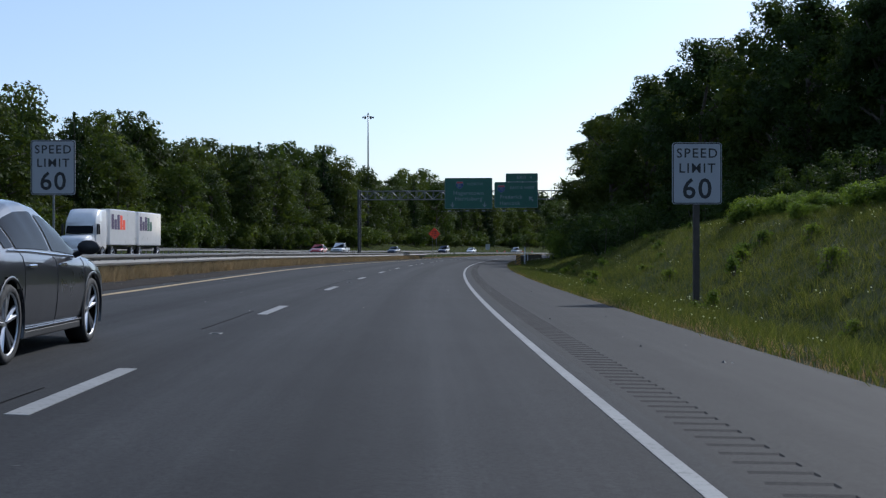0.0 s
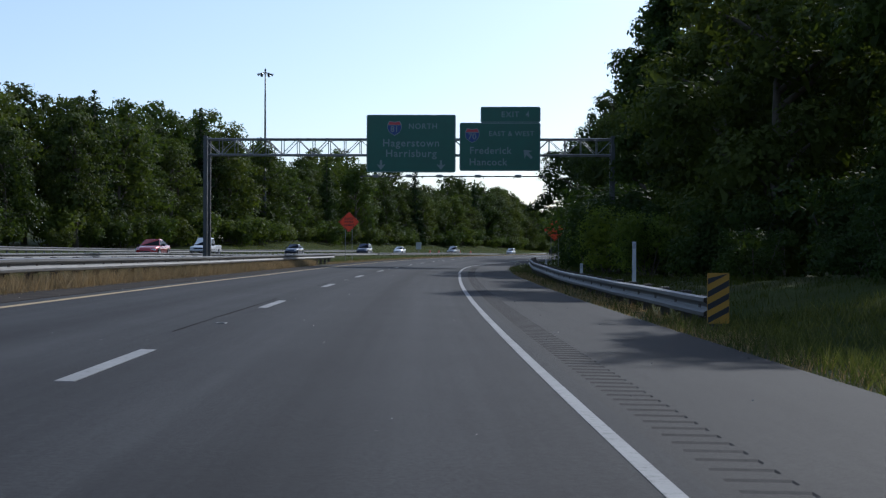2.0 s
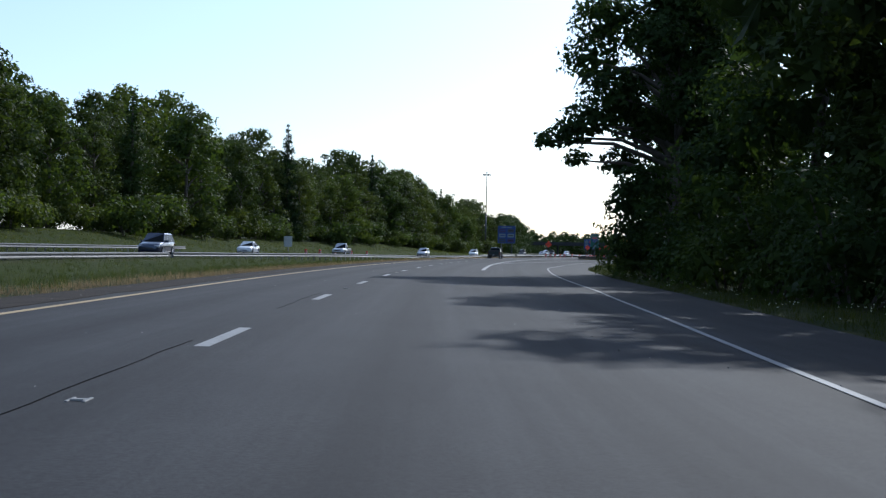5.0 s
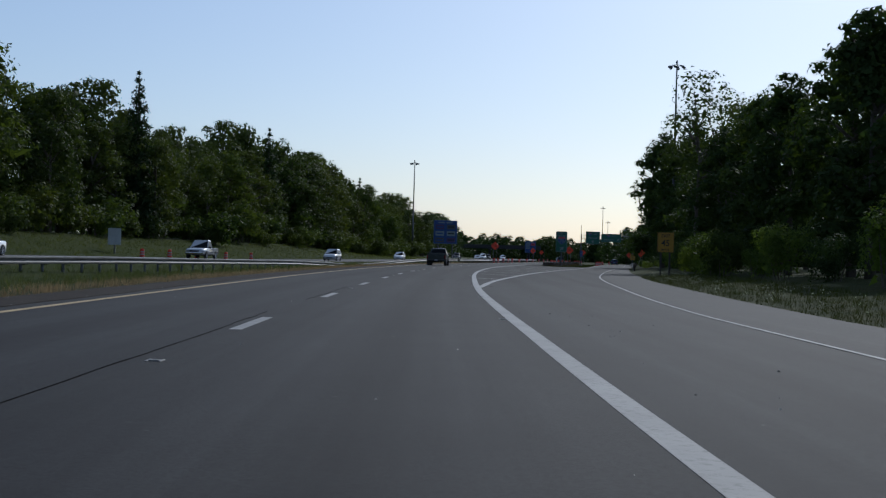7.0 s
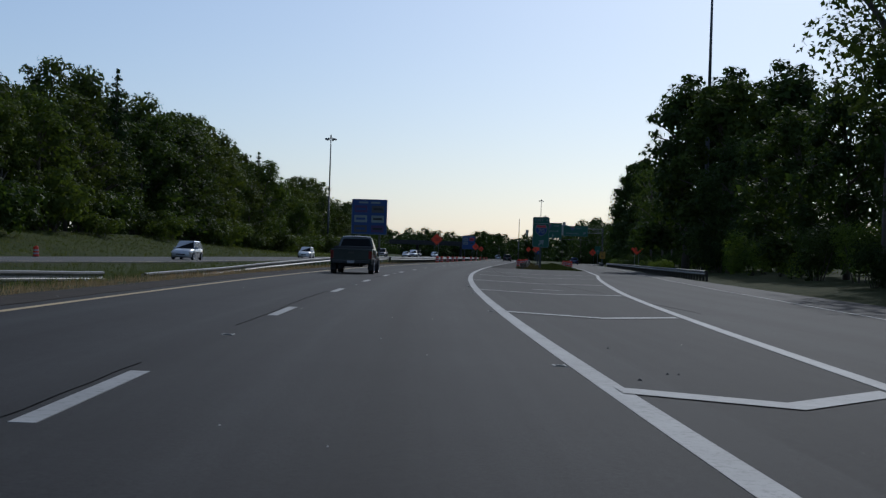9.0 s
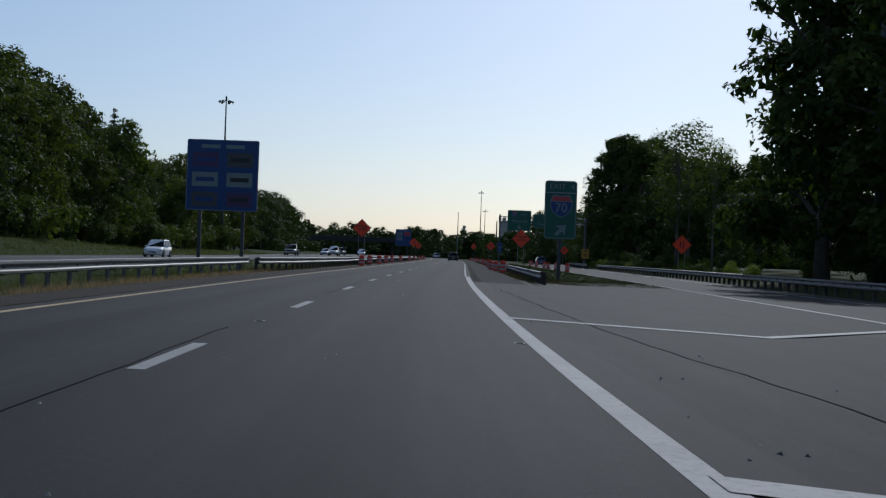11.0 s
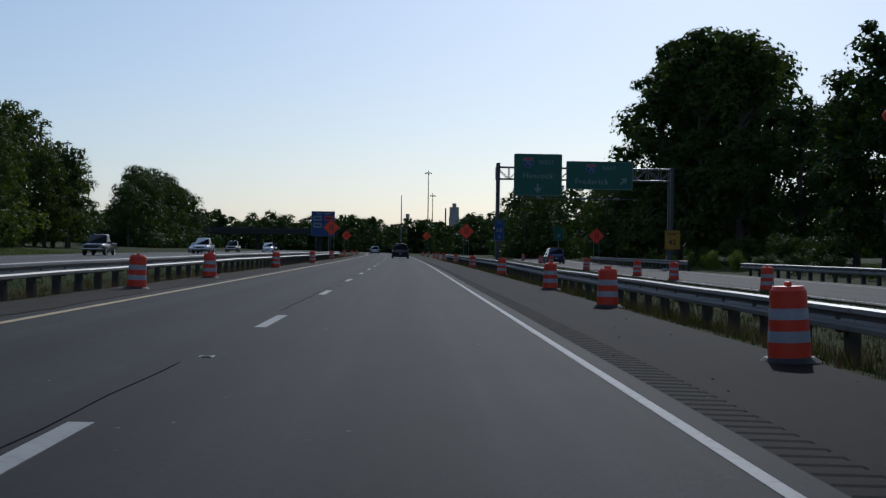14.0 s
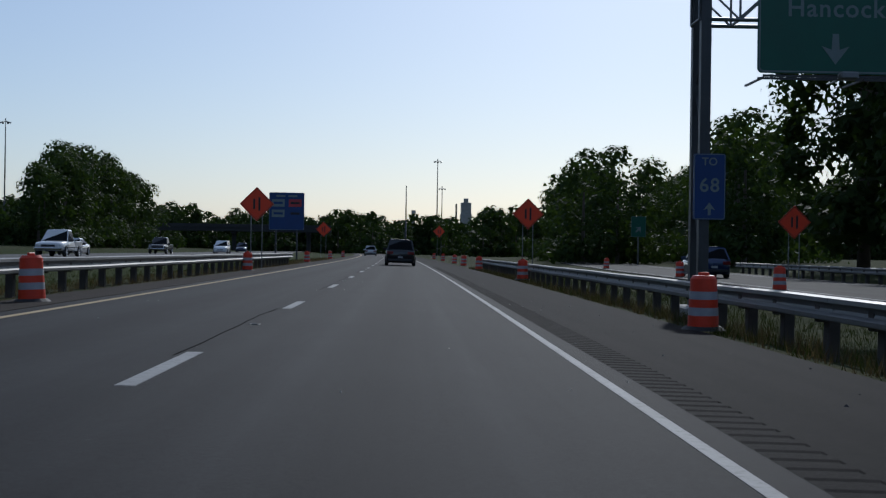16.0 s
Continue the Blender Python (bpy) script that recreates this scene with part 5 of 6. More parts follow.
def loft(bm, rings, cap=True, index=0):
    vs = [[bm.verts.new(p) for p in ring] for ring in rings]
    k = len(vs[0])
    fs = []
    for a, b in zip(vs, vs[1:]):
        for j in range(k):
            fs.append(bm.faces.new((a[j], a[(j + 1) % k], b[(j + 1) % k], b[j])))
    if cap:
        fs.append(bm.faces.new(vs[0][::-1]))
        fs.append(bm.faces.new(vs[-1]))
    for f in fs:
        f.material_index = index
    bmesh.ops.recalc_face_normals(bm, faces=fs)
    return vs


def ring(y, w, z0, z1, r=0.12, crown=0.03):
    """Rounded cross-section of a car body at y."""
    r = min(r, (z1 - z0) * 0.45)
    return [(-w * 0.90, y, z0), (w * 0.90, y, z0), (w * 0.98, y, z0 + r * 0.7), (w, y, z0 + (z1 - z0) * 0.55), (w * 0.975, y, z1 - r * 0.7), (w * 0.93, y, z1 - r * 0.15),
            (w * 0.6, y, z1 + crown), (0, y, z1 + crown * 1.4), (-w * 0.6, y, z1 + crown), (-w * 0.93, y, z1 - r * 0.15), (-w * 0.975, y, z1 - r * 0.7), (-w, y, z0 + (z1 - z0) * 0.55), (-w * 0.98, y, z0 + r * 0.7)]


def wheel_part(root, x, y, r, width, spokes=5):
    side = 1 if x > 0 else -1
    bm = bmesh.new()
    rings_ = []
    for u, f in ((-0.5, 0.80), (-0.5, 0.95), (-0.38, 1.0), (0.38, 1.0), (0.5, 0.95), (0.5, 0.80), (0.42, 0.78)):
        rings_.append([(u * width * side, r * f * math.cos(a), r * f * math.sin(a)) for a in [2 * math.pi * i / 22 for i in range(22)]])
    loft(bm, rings_, False)
    w = part("wheel", bm, M["tyre"], root, "black tyre", True)
    w.matrix_basis = at(x, y, r)
    bm = bmesh.new()
    tube(bm, (0.20 * width * side, 0, 0), (0.30 * width * side, 0, 0), r * 0.16, None, 10)
    for i in range(spokes):
        a = 2 * math.pi * i / spokes + 0.4
        c, s_ = math.cos(a), math.sin(a)
        for off in (-0.16, 0.16):
            tube(bm, (0.25 * width * side, r * 0.1 * c, r * 0.1 * s_), (0.34 * width * side, r * 0.76 * math.cos(a + off), r * 0.76 * math.sin(a + off)), r * 0.060, r * 0.062, 5)
    for i in range(20):
        a, b = 2 * math.pi * i / 20, 2 * math.pi * (i + 1) / 20
        tube(bm, (0.42 * width * side, r * 0.78 * math.cos(a), r * 0.78 * math.sin(a)), (0.42 * width * side, r * 0.78 * math.cos(b), r * 0.78 * math.sin(b)), r * 0.032, None, 5, caps=False)
    part("rim", bm, M["rim"], w)
    bm = bmesh.new()
    tube(bm, (0.02 * width * side, 0, 0), (0.06 * width * side, 0, 0), r * 0.77, None, 18)
    part("brake_disc", bm, M["trim_black"], w)


def arch_part(root, x, y, r, material):
    """Black plate proud of the body side, standing in for the shaded wheel opening."""
    side = 1 if x > 0 else -1
    bm = bmesh.new()
    pts = [(r * 1.17 * math.cos(a), r * 1.17 * math.sin(a)) for a in [math.pi * i / 14 - 0.12 for i in range(15)]]
    pts += [(-r * 1.17, -r * 0.55), (r * 1.17, -r * 0.55)]
    front = [bm.verts.new((0.006 * side, y_, z_)) for y_, z_ in pts]
    back = [bm.verts.new((-0.20 * side, y_, z_)) for y_, z_ in pts]
    bm.faces.new(front)
    k = len(pts)
    for i in range(k):
        bm.faces.new((front[i], front[(i + 1) % k], back[(i + 1) % k], back[i]))
    bmesh.ops.recalc_face_normals(bm, faces=bm.faces[:])
    ob = part("wheel_well", bm, M["trim_black"], root)
    ob.matrix_basis = at(x, y, r)


def pane(root, corners, name, inset=0.06, lift=0.006):
    """A glass pane laid on a four-cornered face."""
    c = [Vector(p) for p in corners]
    mid = sum(c, Vector()) / 4
    nrm = (c[1] - c[0]).cross(c[3] - c[0]).normalized()
    if nrm.dot(mid - Vector((0, mid.y, 0.6))) < 0 and abs(nrm.y) < 0.5:
        nrm = -nrm
    if abs(nrm.y) >= 0.5 and nrm.y * mid.y < 0:
        nrm = -nrm
    bm = bmesh.new()
    pts = []
    for i in range(4):
        a = c[i].lerp(c[(i + 1) % 4], inset * 1.3).lerp(c[i].lerp(c[(i - 1) % 4], inset * 1.3), 0.5)
        b = c[i].lerp(mid, inset * 1.4)
        pts += [b.lerp(c[(i - 1) % 4], inset * 0.5), b, b.lerp(c[(i + 1) % 4], inset * 0.5)]
    vs = [bm.verts.new(p + nrm * lift) for p in pts]
    ws = [bm.verts.new(p - nrm * lift) for p in pts]
    bm.faces.new(vs)
    bm.faces.new(ws[::-1])
    k = len(vs)
    for i in range(k):
        bm.faces.new((vs[i], vs[(i + 1) % k], ws[(i + 1) % k], ws[i]))
    bmesh.ops.recalc_face_normals(bm, faces=bm.faces[:])
    return part(name, bm, M["glass"], root, "dark glass")


def cabin(root, paint, y0, y1, t0, t1, wb, wt, zb, zt, splits=(0.5,), rear_glass=True):
    """Upper body: painted shell with panes; y0 is the rear foot, y1 the windscreen foot, t0 and t1 the roof's ends."""
    bm = bmesh.new()
    def sec(f):
        yb, yt = y0 + (y1 - y0) * f, t0 + (t1 - t0) * f
        return yb, yt
    rows = []
    n = 8
    for i in range(n + 1):
        f = i / n
        yb, yt = sec(f)
        e = 0.02 * math.sin(math.pi * f)
        rows.append([(-wb, yb, zb), (wb, yb, zb), (wt + 0.02, yt, zt - 0.07), (wt - 0.05, yt, zt - 0.015 + e), (wt * 0.5, yt, zt + 0.012 + e), (-wt * 0.5, yt, zt + 0.012 + e), (-wt + 0.05, yt, zt - 0.015 + e), (-wt - 0.02, yt, zt - 0.07)])
    loft(bm, rows)
    shell = part("cabin", bm, paint, root, shade=False)
    zt2 = zt - 0.07
    pane(root, [(-wb, y1, zb), (wb, y1, zb), (wt, t1, zt2), (-wt, t1, zt2)], "windscreen", 0.05)
    if rear_glass:
        pane(root, [(wb, y0, zb), (-wb, y0, zb), (-wt, t0, zt2), (wt, t0, zt2)], "rear_window", 0.08)
    cuts = [0.0, *splits, 1.0]
    for side in (1, -1):
        for a, b in zip(cuts, cuts[1:]):
            ya, yta = sec(a)
            yb, ytb = sec(b)
            pane(root, [(side * wb, ya, zb), (side * wb, yb, zb), (side * (wt + 0.02), ytb, zt2), (side * (wt + 0.02), yta, zt2)], "side_window", 0.055)
    return shell


def lamp(root, x0, x1, y0, y1, z0, z1, kind, name):
    bm = bmesh.new()
    box(bm, x0, x1, y0, y1, z0, z1, 0.02)
    part(name, bm, M[kind], root)


def mirrors(root, x, y, z, material):
    for side in (1, -1):
        bm = bmesh.new()
        box(bm, side * x, side * (x + 0.20), y - 0.06, y + 0.06, z, z + 0.13, 0.03)
        part("wing_mirror", bm, material, root)


def make_car(label, paint, length=4.6, width=1.82, height=1.45, kind="sedan", name="car", wheel_r=0.33):
    root = empty(name, label, "car")
    L, w = length / 2, width / 2
    belt = height * (0.62 if kind == "sedan" else 0.58)
    bm = bmesh.new()
    hood = belt - (0.02 if kind == "sedan" else 0.0)
    tail = belt + (0.05 if kind == "sedan" else 0.06)
    rows = [ring(-L, w * 0.80, 0.32, tail * 0.80), ring(-L + 0.06, w * 0.90, 0.24, tail * 0.95), ring(-L + 0.30, w * 0.97, 0.20, tail), ring(-L * 0.55, w, 0.18, tail),
            ring(0, w, 0.18, belt), ring(L * 0.42, w, 0.18, belt), ring(L * 0.55, w * 0.995, 0.18, hood), ring(L - 0.45, w * 0.96, 0.20, hood * 0.88), ring(L - 0.10, w * 0.86, 0.22, hood * 0.76), ring(L, w * 0.74, 0.28, hood * 0.62)]
    loft(bm, rows)
    part("body", bm, paint, root, shade=True)
    if kind == "sedan":
        cabin(root, paint, -L * 0.74, L * 0.42, -L * 0.30, L * 0.10, w * 0.92, w * 0.66, belt - 0.01, height, (0.22, 0.58))
    elif kind == "van":
        cabin(root, paint, -L * 0.96, L * 0.52, -L * 0.88, L * 0.16, w * 0.94, w * 0.76, belt - 0.01, height, (0.36, 0.68))
    else:
        cabin(root, paint, -L * 0.95, L * 0.42, -L * 0.80, L * 0.08, w * 0.94, w * 0.72, belt - 0.01, height, (0.26, 0.62))
    base = length * 0.295
    for y in (-base, base):
        for sd in (1, -1):
            arch_part(root, sd * (w - 0.005), y, wheel_r, paint)
            wheel_part(root, sd * (w - 0.06), y, wheel_r, 0.22)
    for sd in (1, -1):
        a, b = sorted((sd * w * 0.48, sd * w * 0.93))
        lamp(root, a, b, -L - 0.012, -L + 0.16, tail * 0.70, tail * 0.88, "lamp_red", "tail_lamp")
        lamp(root, a, b, L - 0.26, L - 0.04, hood * 0.58, hood * 0.74, "lamp_white", "headlamp")
        for y in (-0.05, length * 0.19 - 0.1):
            bm = bmesh.new()
            a, b = sorted((sd * (w - 0.005), sd * (w + 0.03)))
            box(bm, a, b, y - 0.5, y - 0.32, belt - 0.16, belt - 0.12, 0.008)
            part("door_handle", bm, M["chrome"], root)
        bm = bmesh.new()
        a, b = sorted((sd * (w - 0.03), sd * (w + 0.006)))
        box(bm, a, b, -base + wheel_r * 1.25, base - wheel_r * 1.25, 0.19, 0.25, 0.01)
        part("sill", bm, M["trim_black"], root)
        bm = bmesh.new()
        a, b = sorted((sd * (w - 0.002), sd * (w + 0.003)))
        box(bm, a, b, 0.02, 0.032, 0.28, belt - 0.03)
        part("door_gap", bm, M["trim_black"], root)
    mirrors(root, w - 0.02, L * 0.24, belt, paint if kind != "sedan" else M["trim_black"])
    bm = bmesh.new()
    box(bm, -w * 0.82, w * 0.82, -L - 0.03, -L + 0.05, 0.30, 0.46, 0.03)
    part("bumper", bm, M["trim_black"], root)
    bm = bmesh.new()
    box(bm, -0.16, 0.16, -L - 0.04, -L - 0.02, 0.52, 0.64)
    part("number_plate", bm, M["drum_white"], root)
    bm = bmesh.new()
    box(bm, -w * 0.45, w * 0.45, L - 0.10, L + 0.005, hood * 0.42, hood * 0.56, 0.02)
    part("grille", bm, M["trim_black"], root)
    return root


# the near sedan: one curved shell with cut wheel arches
def sedan_section(y):
    """Right half of the shell's cross-section at y: (x, z) from the underside up to the roof's middle."""
    top = lerp(y, -2.32, 0.74, -2.26, 0.92, -2.1, 1.02, -1.75, 1.07, -1.3, 1.20, -0.9, 1.325, -0.5, 1.40, -0.1, 1.42, 0.3, 1.385, 0.7, 1.25, 1.12, 0.99, 1.5, 0.925, 1.9, 0.84, 2.15, 0.74, 2.28, 0.60, 2.32, 0.48)
    belt = min(lerp(y, -2.32, 0.70, -2.2, 0.88, -1.6, 0.94, -0.8, 0.93, 0.2, 0.895, 1.0, 0.875, 1.3, 0.865, 1.8, 0.79, 2.2, 0.66, 2.32, 0.45), top - 0.02)
    w = lerp(y, -2.32, 0.66, -2.24, 0.76, -2.0, 0.85, -1.5, 0.893, -0.5, 0.90, 0.9, 0.90, 1.5, 0.893, 1.9, 0.86, 2.15, 0.78, 2.28, 0.66, 2.32, 0.55)
    low = lerp(y, -2.32, 0.36, -2.2, 0.25, -1.8, 0.20, 1.8, 0.19, 2.2, 0.22, 2.32, 0.30)
    roof = lerp(y, -2.32, 0.60, -2.0, 0.72, -1.6, 0.70, -1.0, 0.60, -0.4, 0.565, 0.3, 0.575, 0.8, 0.64, 1.15, 0.72, 1.6, 0.74, 2.1, 0.62, 2.32, 0.45)
    roof = min(roof, w * 0.9)
    edge = max(top - 0.075, belt + 0.008)
    z = lambda f: low + (belt - low) * f
    side = [(0.0, low), (0.78 * w, low), (0.93 * w, low + 0.015), (0.965 * w, z(0.10)), (0.985 * w, z(0.22)), (0.997 * w, z(0.42)), (1.0 * w, z(0.58)), (0.995 * w, z(0.72)), (0.985 * w, z(0.84)), (0.962 * w, z(0.94)), (0.925 * w, belt)]
    for k in range(1, 7):
        f = k / 6
        side.append((0.918 * w + (roof - 0.918 * w) * f + 0.022 * math.sin(math.pi * f), belt + (edge - belt) * f))
    rise = top - edge
    for f, g in ((0.94, 0.42), (0.82, 0.68), (0.55, 0.90), (0.28, 0.98), (0.0, 1.0)):
        side.append((roof * f, edge + rise * g))
    return side


def sedan_glass(root, paint, name, ys, lo, hi, side):
    """Side glass that follows the shell, standing a little proud of it."""
    bm = bmesh.new()
    cols = []
    for y in ys:
        sec = sedan_section(y)[10:17]
        col = []
        for k in range(7):
            f = (lo + (hi - lo) * k / 6) * 6
            i = min(int(f), 5)
            (x0, z0), (x1, z1) = sec[i], sec[i + 1]
            x, z = x0 + (x1 - x0) * (f - i), z0 + (z1 - z0) * (f - i)
            col.append(bm.verts.new((side * (x + 0.007), y, z + 0.002)))
        cols.append(col)
    for a, b in zip(cols, cols[1:]):
        for j in range(6):
            bm.faces.new((a[j], b[j], b[j + 1], a[j + 1]) if side > 0 else (a[j], a[j + 1], b[j + 1], b[j]))
    ob = part(name, bm, M["glass"], root, "dark glass", True)
    return ob


def make_sedan(label, paint):
    root = empty("car", label, "car")
    L, w, base, r = 2.32, 0.90, 1.35, 0.335
    ys = [-L + 2 * L * i / 116 for i in range(117)]
    bm = bmesh.new()
    rows = []
    for y in ys:
        half = sedan_section(y)
        loop = half + [(-x, z) for x, z in half[-2:0:-1]]
        rows.append([bm.verts.new((x, y, z)) for x, z in loop])
    k = len(rows[0])
    for a, b in zip(rows, rows[1:]):
        for j in range(k):
            p = [a[j], b[j], b[(j + 1) % k], a[(j + 1) % k]]
            c = sum((v.co for v in p), Vector()) / 4
            if abs(c.x) > 0.60 and min(math.hypot(c.y - q, c.z - r) for q in (-base, base)) < r * 1.13:
                continue
            bm.faces.new(p)
    bm.faces.new(rows[0])
    bm.faces.new(rows[-1][::-1])
    bmesh.ops.recalc_face_normals(bm, faces=bm.faces[:])
    part("body", bm, paint, root, shade=True)
    step = lambda a, b, n: [a + (b - a) * i / n for i in range(n + 1)]
    for side in (1, -1):
        sedan_glass(root, paint, "side_window", step(-1.02, -0.02, 12), 0.10, 0.90, side)
        sedan_glass(root, paint, "side_window", step(0.07, 0.93, 12), 0.10, 0.88, side)
        sedan_glass(root, paint, "quarter_window", step(-1.32, -1.08, 4), 0.16, 0.78, side)
    for name, a, b in (("windscreen", 0.36, 1.10), ("rear_window", -1.62, -0.86)):
        bm = bmesh.new()
        cols = []
        for y in step(a, b, 10):
            sec = sedan_section(y)[16:]
            pts = [(x * 0.96, z) for x, z in sec]
            cols.append([bm.verts.new((x, y, z + 0.008)) for x, z in pts + [(-x, z) for x, z in pts[-2::-1]]])
        for p, q in zip(cols, cols[1:]):
            for j in range(len(p) - 1):
                bm.faces.new((p[j], q[j], q[j + 1], p[j + 1]))
        bmesh.ops.recalc_face_normals(bm, faces=bm.faces[:])
        part(name, bm, M["glass"], root, "dark glass", True)
    for y in (-base, base):
        for sd in (1, -1):
            # dark liner and painted lip round the wheel opening
            bm = bmesh.new()
            arc = [(r * 1.15 * math.cos(t), r * 1.15 * math.sin(t)) for t in [math.pi * (i / 18 * 1.24 - 0.12) for i in range(19)]]
            for x0, x1 in ((0.885, 0.60),):
                a = [bm.verts.new((sd * x0, u, v)) for u, v in arc]
                b = [bm.verts.new((sd * x1, u, v)) for u, v in arc]
                for i in range(18):
                    bm.faces.new((a[i], a[i + 1], b[i + 1], b[i]))
                bm.faces.new(b)
            liner = part("wheel_well", bm, M["trim_black"], root)
            liner.matrix_basis = at(0, y, r)
            bm = bmesh.new()
            rings_ = [[bm.verts.new((sd * x, u * q, v * q)) for u, v in arc] for x, q in ((0.86, 0.975), (0.900, 0.975), (0.903, 1.01), (0.893, 1.05))]
            for c0, c1 in zip(rings_, rings_[1:]):
                for i in range(18):
                    bm.faces.new((c0[i], c0[i + 1], c1[i + 1], c1[i]))
            bmesh.ops.recalc_face_normals(bm, faces=bm.faces[:])
            lip = part("arch_lip", bm, paint, root, shade=True)
            lip.matrix_basis = at(0, y, r)
            wheel_part(root, sd * 0.785, y, r, 0.21, 5)
    for sd in (1, -1):
        for y in (-0.80, 0.16):
            bm = bmesh.new()
            a, b = sorted((sd * 0.885, sd * 0.915))
            box(bm, a, b, y - 0.11, y + 0.11, 0.80, 0.83, 0.010)
            part("door_handle", bm, M["chrome"], root)
        bm = bmesh.new()
        a, b = sorted((sd * 0.872, sd * 0.892))
        box(bm, a, b, -0.92, 0.95, 0.262, 0.276, 0.003)
        part("sill_strip", bm, M["chrome"], root)
        bm = bmesh.new()
        box(bm, *sorted((sd * 0.84, sd * 0.878)), -0.96, 0.96, 0.18, 0.25, 0.01)
        part("sill", bm, M["trim_black"], root)
        for y in (-0.98, 0.02, 1.02):
            bm = bmesh.new()
            for (xa, za), (xb, zb) in zip(sedan_section(y)[3:10], sedan_section(y)[4:11]):
                tube(bm, (sd * (xa + 0.0005), y, za), (sd * (xb + 0.0005), y, zb), 0.004, None, 4)
            part("door_gap", bm, M["trim_black"], root)
        # chrome line under the windows
        bm = bmesh.new()
        for ya, yb in zip(step(-1.30, 0.92, 14), step(-1.30, 0.92, 14)[1:]):
            (xa, za), (xb, zb) = sedan_section(ya)[10], sedan_section(yb)[10]
            tube(bm, (sd * (xa + 0.004), ya, za + 0.012), (sd * (xb + 0.004), yb, zb + 0.012), 0.008, None, 5)
        part("window_trim", bm, M["chrome"], root)
        # mirror: a rounded shell on a short foot
        bm = bmesh.new()
        loft(bm, [[(sd * (1.0 + 0.115 * q * math.cos(t)), 0.72 + yy, 0.985 + 0.072 * q * math.sin(t)) for t in [2 * math.pi * i / 14 for i in range(14)]] for yy, q in ((-0.05, 0.92), (-0.02, 1.0), (0.05, 0.9), (0.10, 0.45))])
        tube(bm, (sd * 0.85, 0.74, 0.90), (sd * 0.95, 0.73, 0.95), 0.03, 0.025, 8)
        part("wing_mirror", bm, M["trim_black"], root, shade=True)
        lamp(root, *sorted((sd * 0.40, sd * 0.74)), -2.33, -2.10, 0.76, 0.92, "lamp_red", "tail_lamp")
        lamp(root, *sorted((sd * 0.42, sd * 0.72)), 2.02, 2.24, 0.60, 0.70, "lamp_white", "headlamp")
    bm = bmesh.new()
    box(bm, -0.62, 0.62, -2.34, -2.2, 0.34, 0.46, 0.03)
    part("bumper", bm, M["trim_black"], root)
    bm = bmesh.new()
    box(bm, -0.15, 0.15, -2.345, -2.325, 0.56, 0.67)
    part("number_plate", bm, M["drum_white"], root)
    return root


def make_pickup(label, paint, name="pickup_truck", length=5.2, width=1.86, height=1.71, crew=False, toolbox=False):
    root = empty(name, label, "pickup truck")
    L, w = length / 2, width / 2
    belt, floor = 1.10, 0.42
    cab0 = -L * (0.06 if not crew else 0.22)
    # front and cab lower body
    bm = bmesh.new()
    loft(bm, [ring(cab0, w, floor, belt), ring(L * 0.36, w, floor, belt), ring(L * 0.44, w * 0.99, floor, belt - 0.01), ring(L - 0.40, w * 0.97, floor, belt - 0.08), ring(L - 0.08, w * 0.9, floor, belt - 0.16), ring(L, w * 0.82, floor + 0.04, belt - 0.24)])
    part("body", bm, paint, root, shade=True)
    # open bed
    bm = bmesh.new()
    b0, b1 = -L + 0.06, cab0 - 0.04
    for sd in (1, -1):
        a, b = sorted((sd * (w - 0.10), sd * w))
        box(bm, a, b, b0, b1, floor, belt + 0.02, 0.02)
    box(bm, -w + 0.05, w - 0.05, b0, b1, floor + 0.1, floor + 0.25)
    box(bm, -w + 0.05, w - 0.05, b1 - 0.06, b1, floor, belt + 0.01)
    part("cargo_bed", bm, paint, root)
    bm = bmesh.new()
    box(bm, -w * 0.94, w * 0.94, -L, -L + 0.07, floor + 0.16, belt + 0.02, 0.015)
    tg = part("tailgate", bm, paint, root)
    bm = bmesh.new()
    box(bm, -0.12, 0.12, -L - 0.012, -L, belt - 0.18, belt - 0.10, 0.01)
    part("handle", bm, M["trim_black"], tg)
    cabin(root, paint, cab0 + 0.02, L * 0.40, cab0 + 0.10, L * 0.10, w * 0.93, w * 0.74, belt - 0.01, height, () if not crew else (0.5,))
    for y in (-L * 0.60, L * 0.62):
        for sd in (1, -1):
            arch_part(root, sd * (w - 0.004), y, 0.37, paint)
            wheel_part(root, sd * (w - 0.07), y, 0.37, 0.25, 6)
    bm = bmesh.new()
    box(bm, -w * 0.9, w * 0.9, -L - 0.14, -L + 0.02, 0.46, 0.62, 0.03)
    part("rear_bumper", bm, M["trim_black"], root)
    bm = bmesh.new()
    box(bm, -w * 0.95, w * 0.95, L - 0.06, L + 0.10, 0.46, 0.64, 0.04)
    part("front_bumper", bm, M["chrome"], root)
    bm = bmesh.new()
    box(bm, -w * 0.5, w * 0.5, L - 0.12, L + 0.01, 0.68, 0.86, 0.02)
    part("grille", bm, M["trim_black"], root)
    bm = bmesh.new()
    tube(bm, (-w * 0.5, -L * 0.60, 0.37), (w * 0.5, -L * 0.60, 0.37), 0.06, None, 8)
    tube(bm, (0, -L * 0.60, 0.37), (0, L * 0.4, 0.42), 0.05, None, 8)
    box(bm, -0.35, 0.35, -L * 0.9, L * 0.8, 0.36, 0.44)
    part("axle", bm, M["trim_black"], root)
    for sd in (1, -1):
        a, b = sorted((sd * w * 0.84, sd * w * 0.995))
        lamp(root, a, b, -L - 0.01, -L + 0.10, belt - 0.42, belt - 0.05, "lamp_red", "tail_lamp")
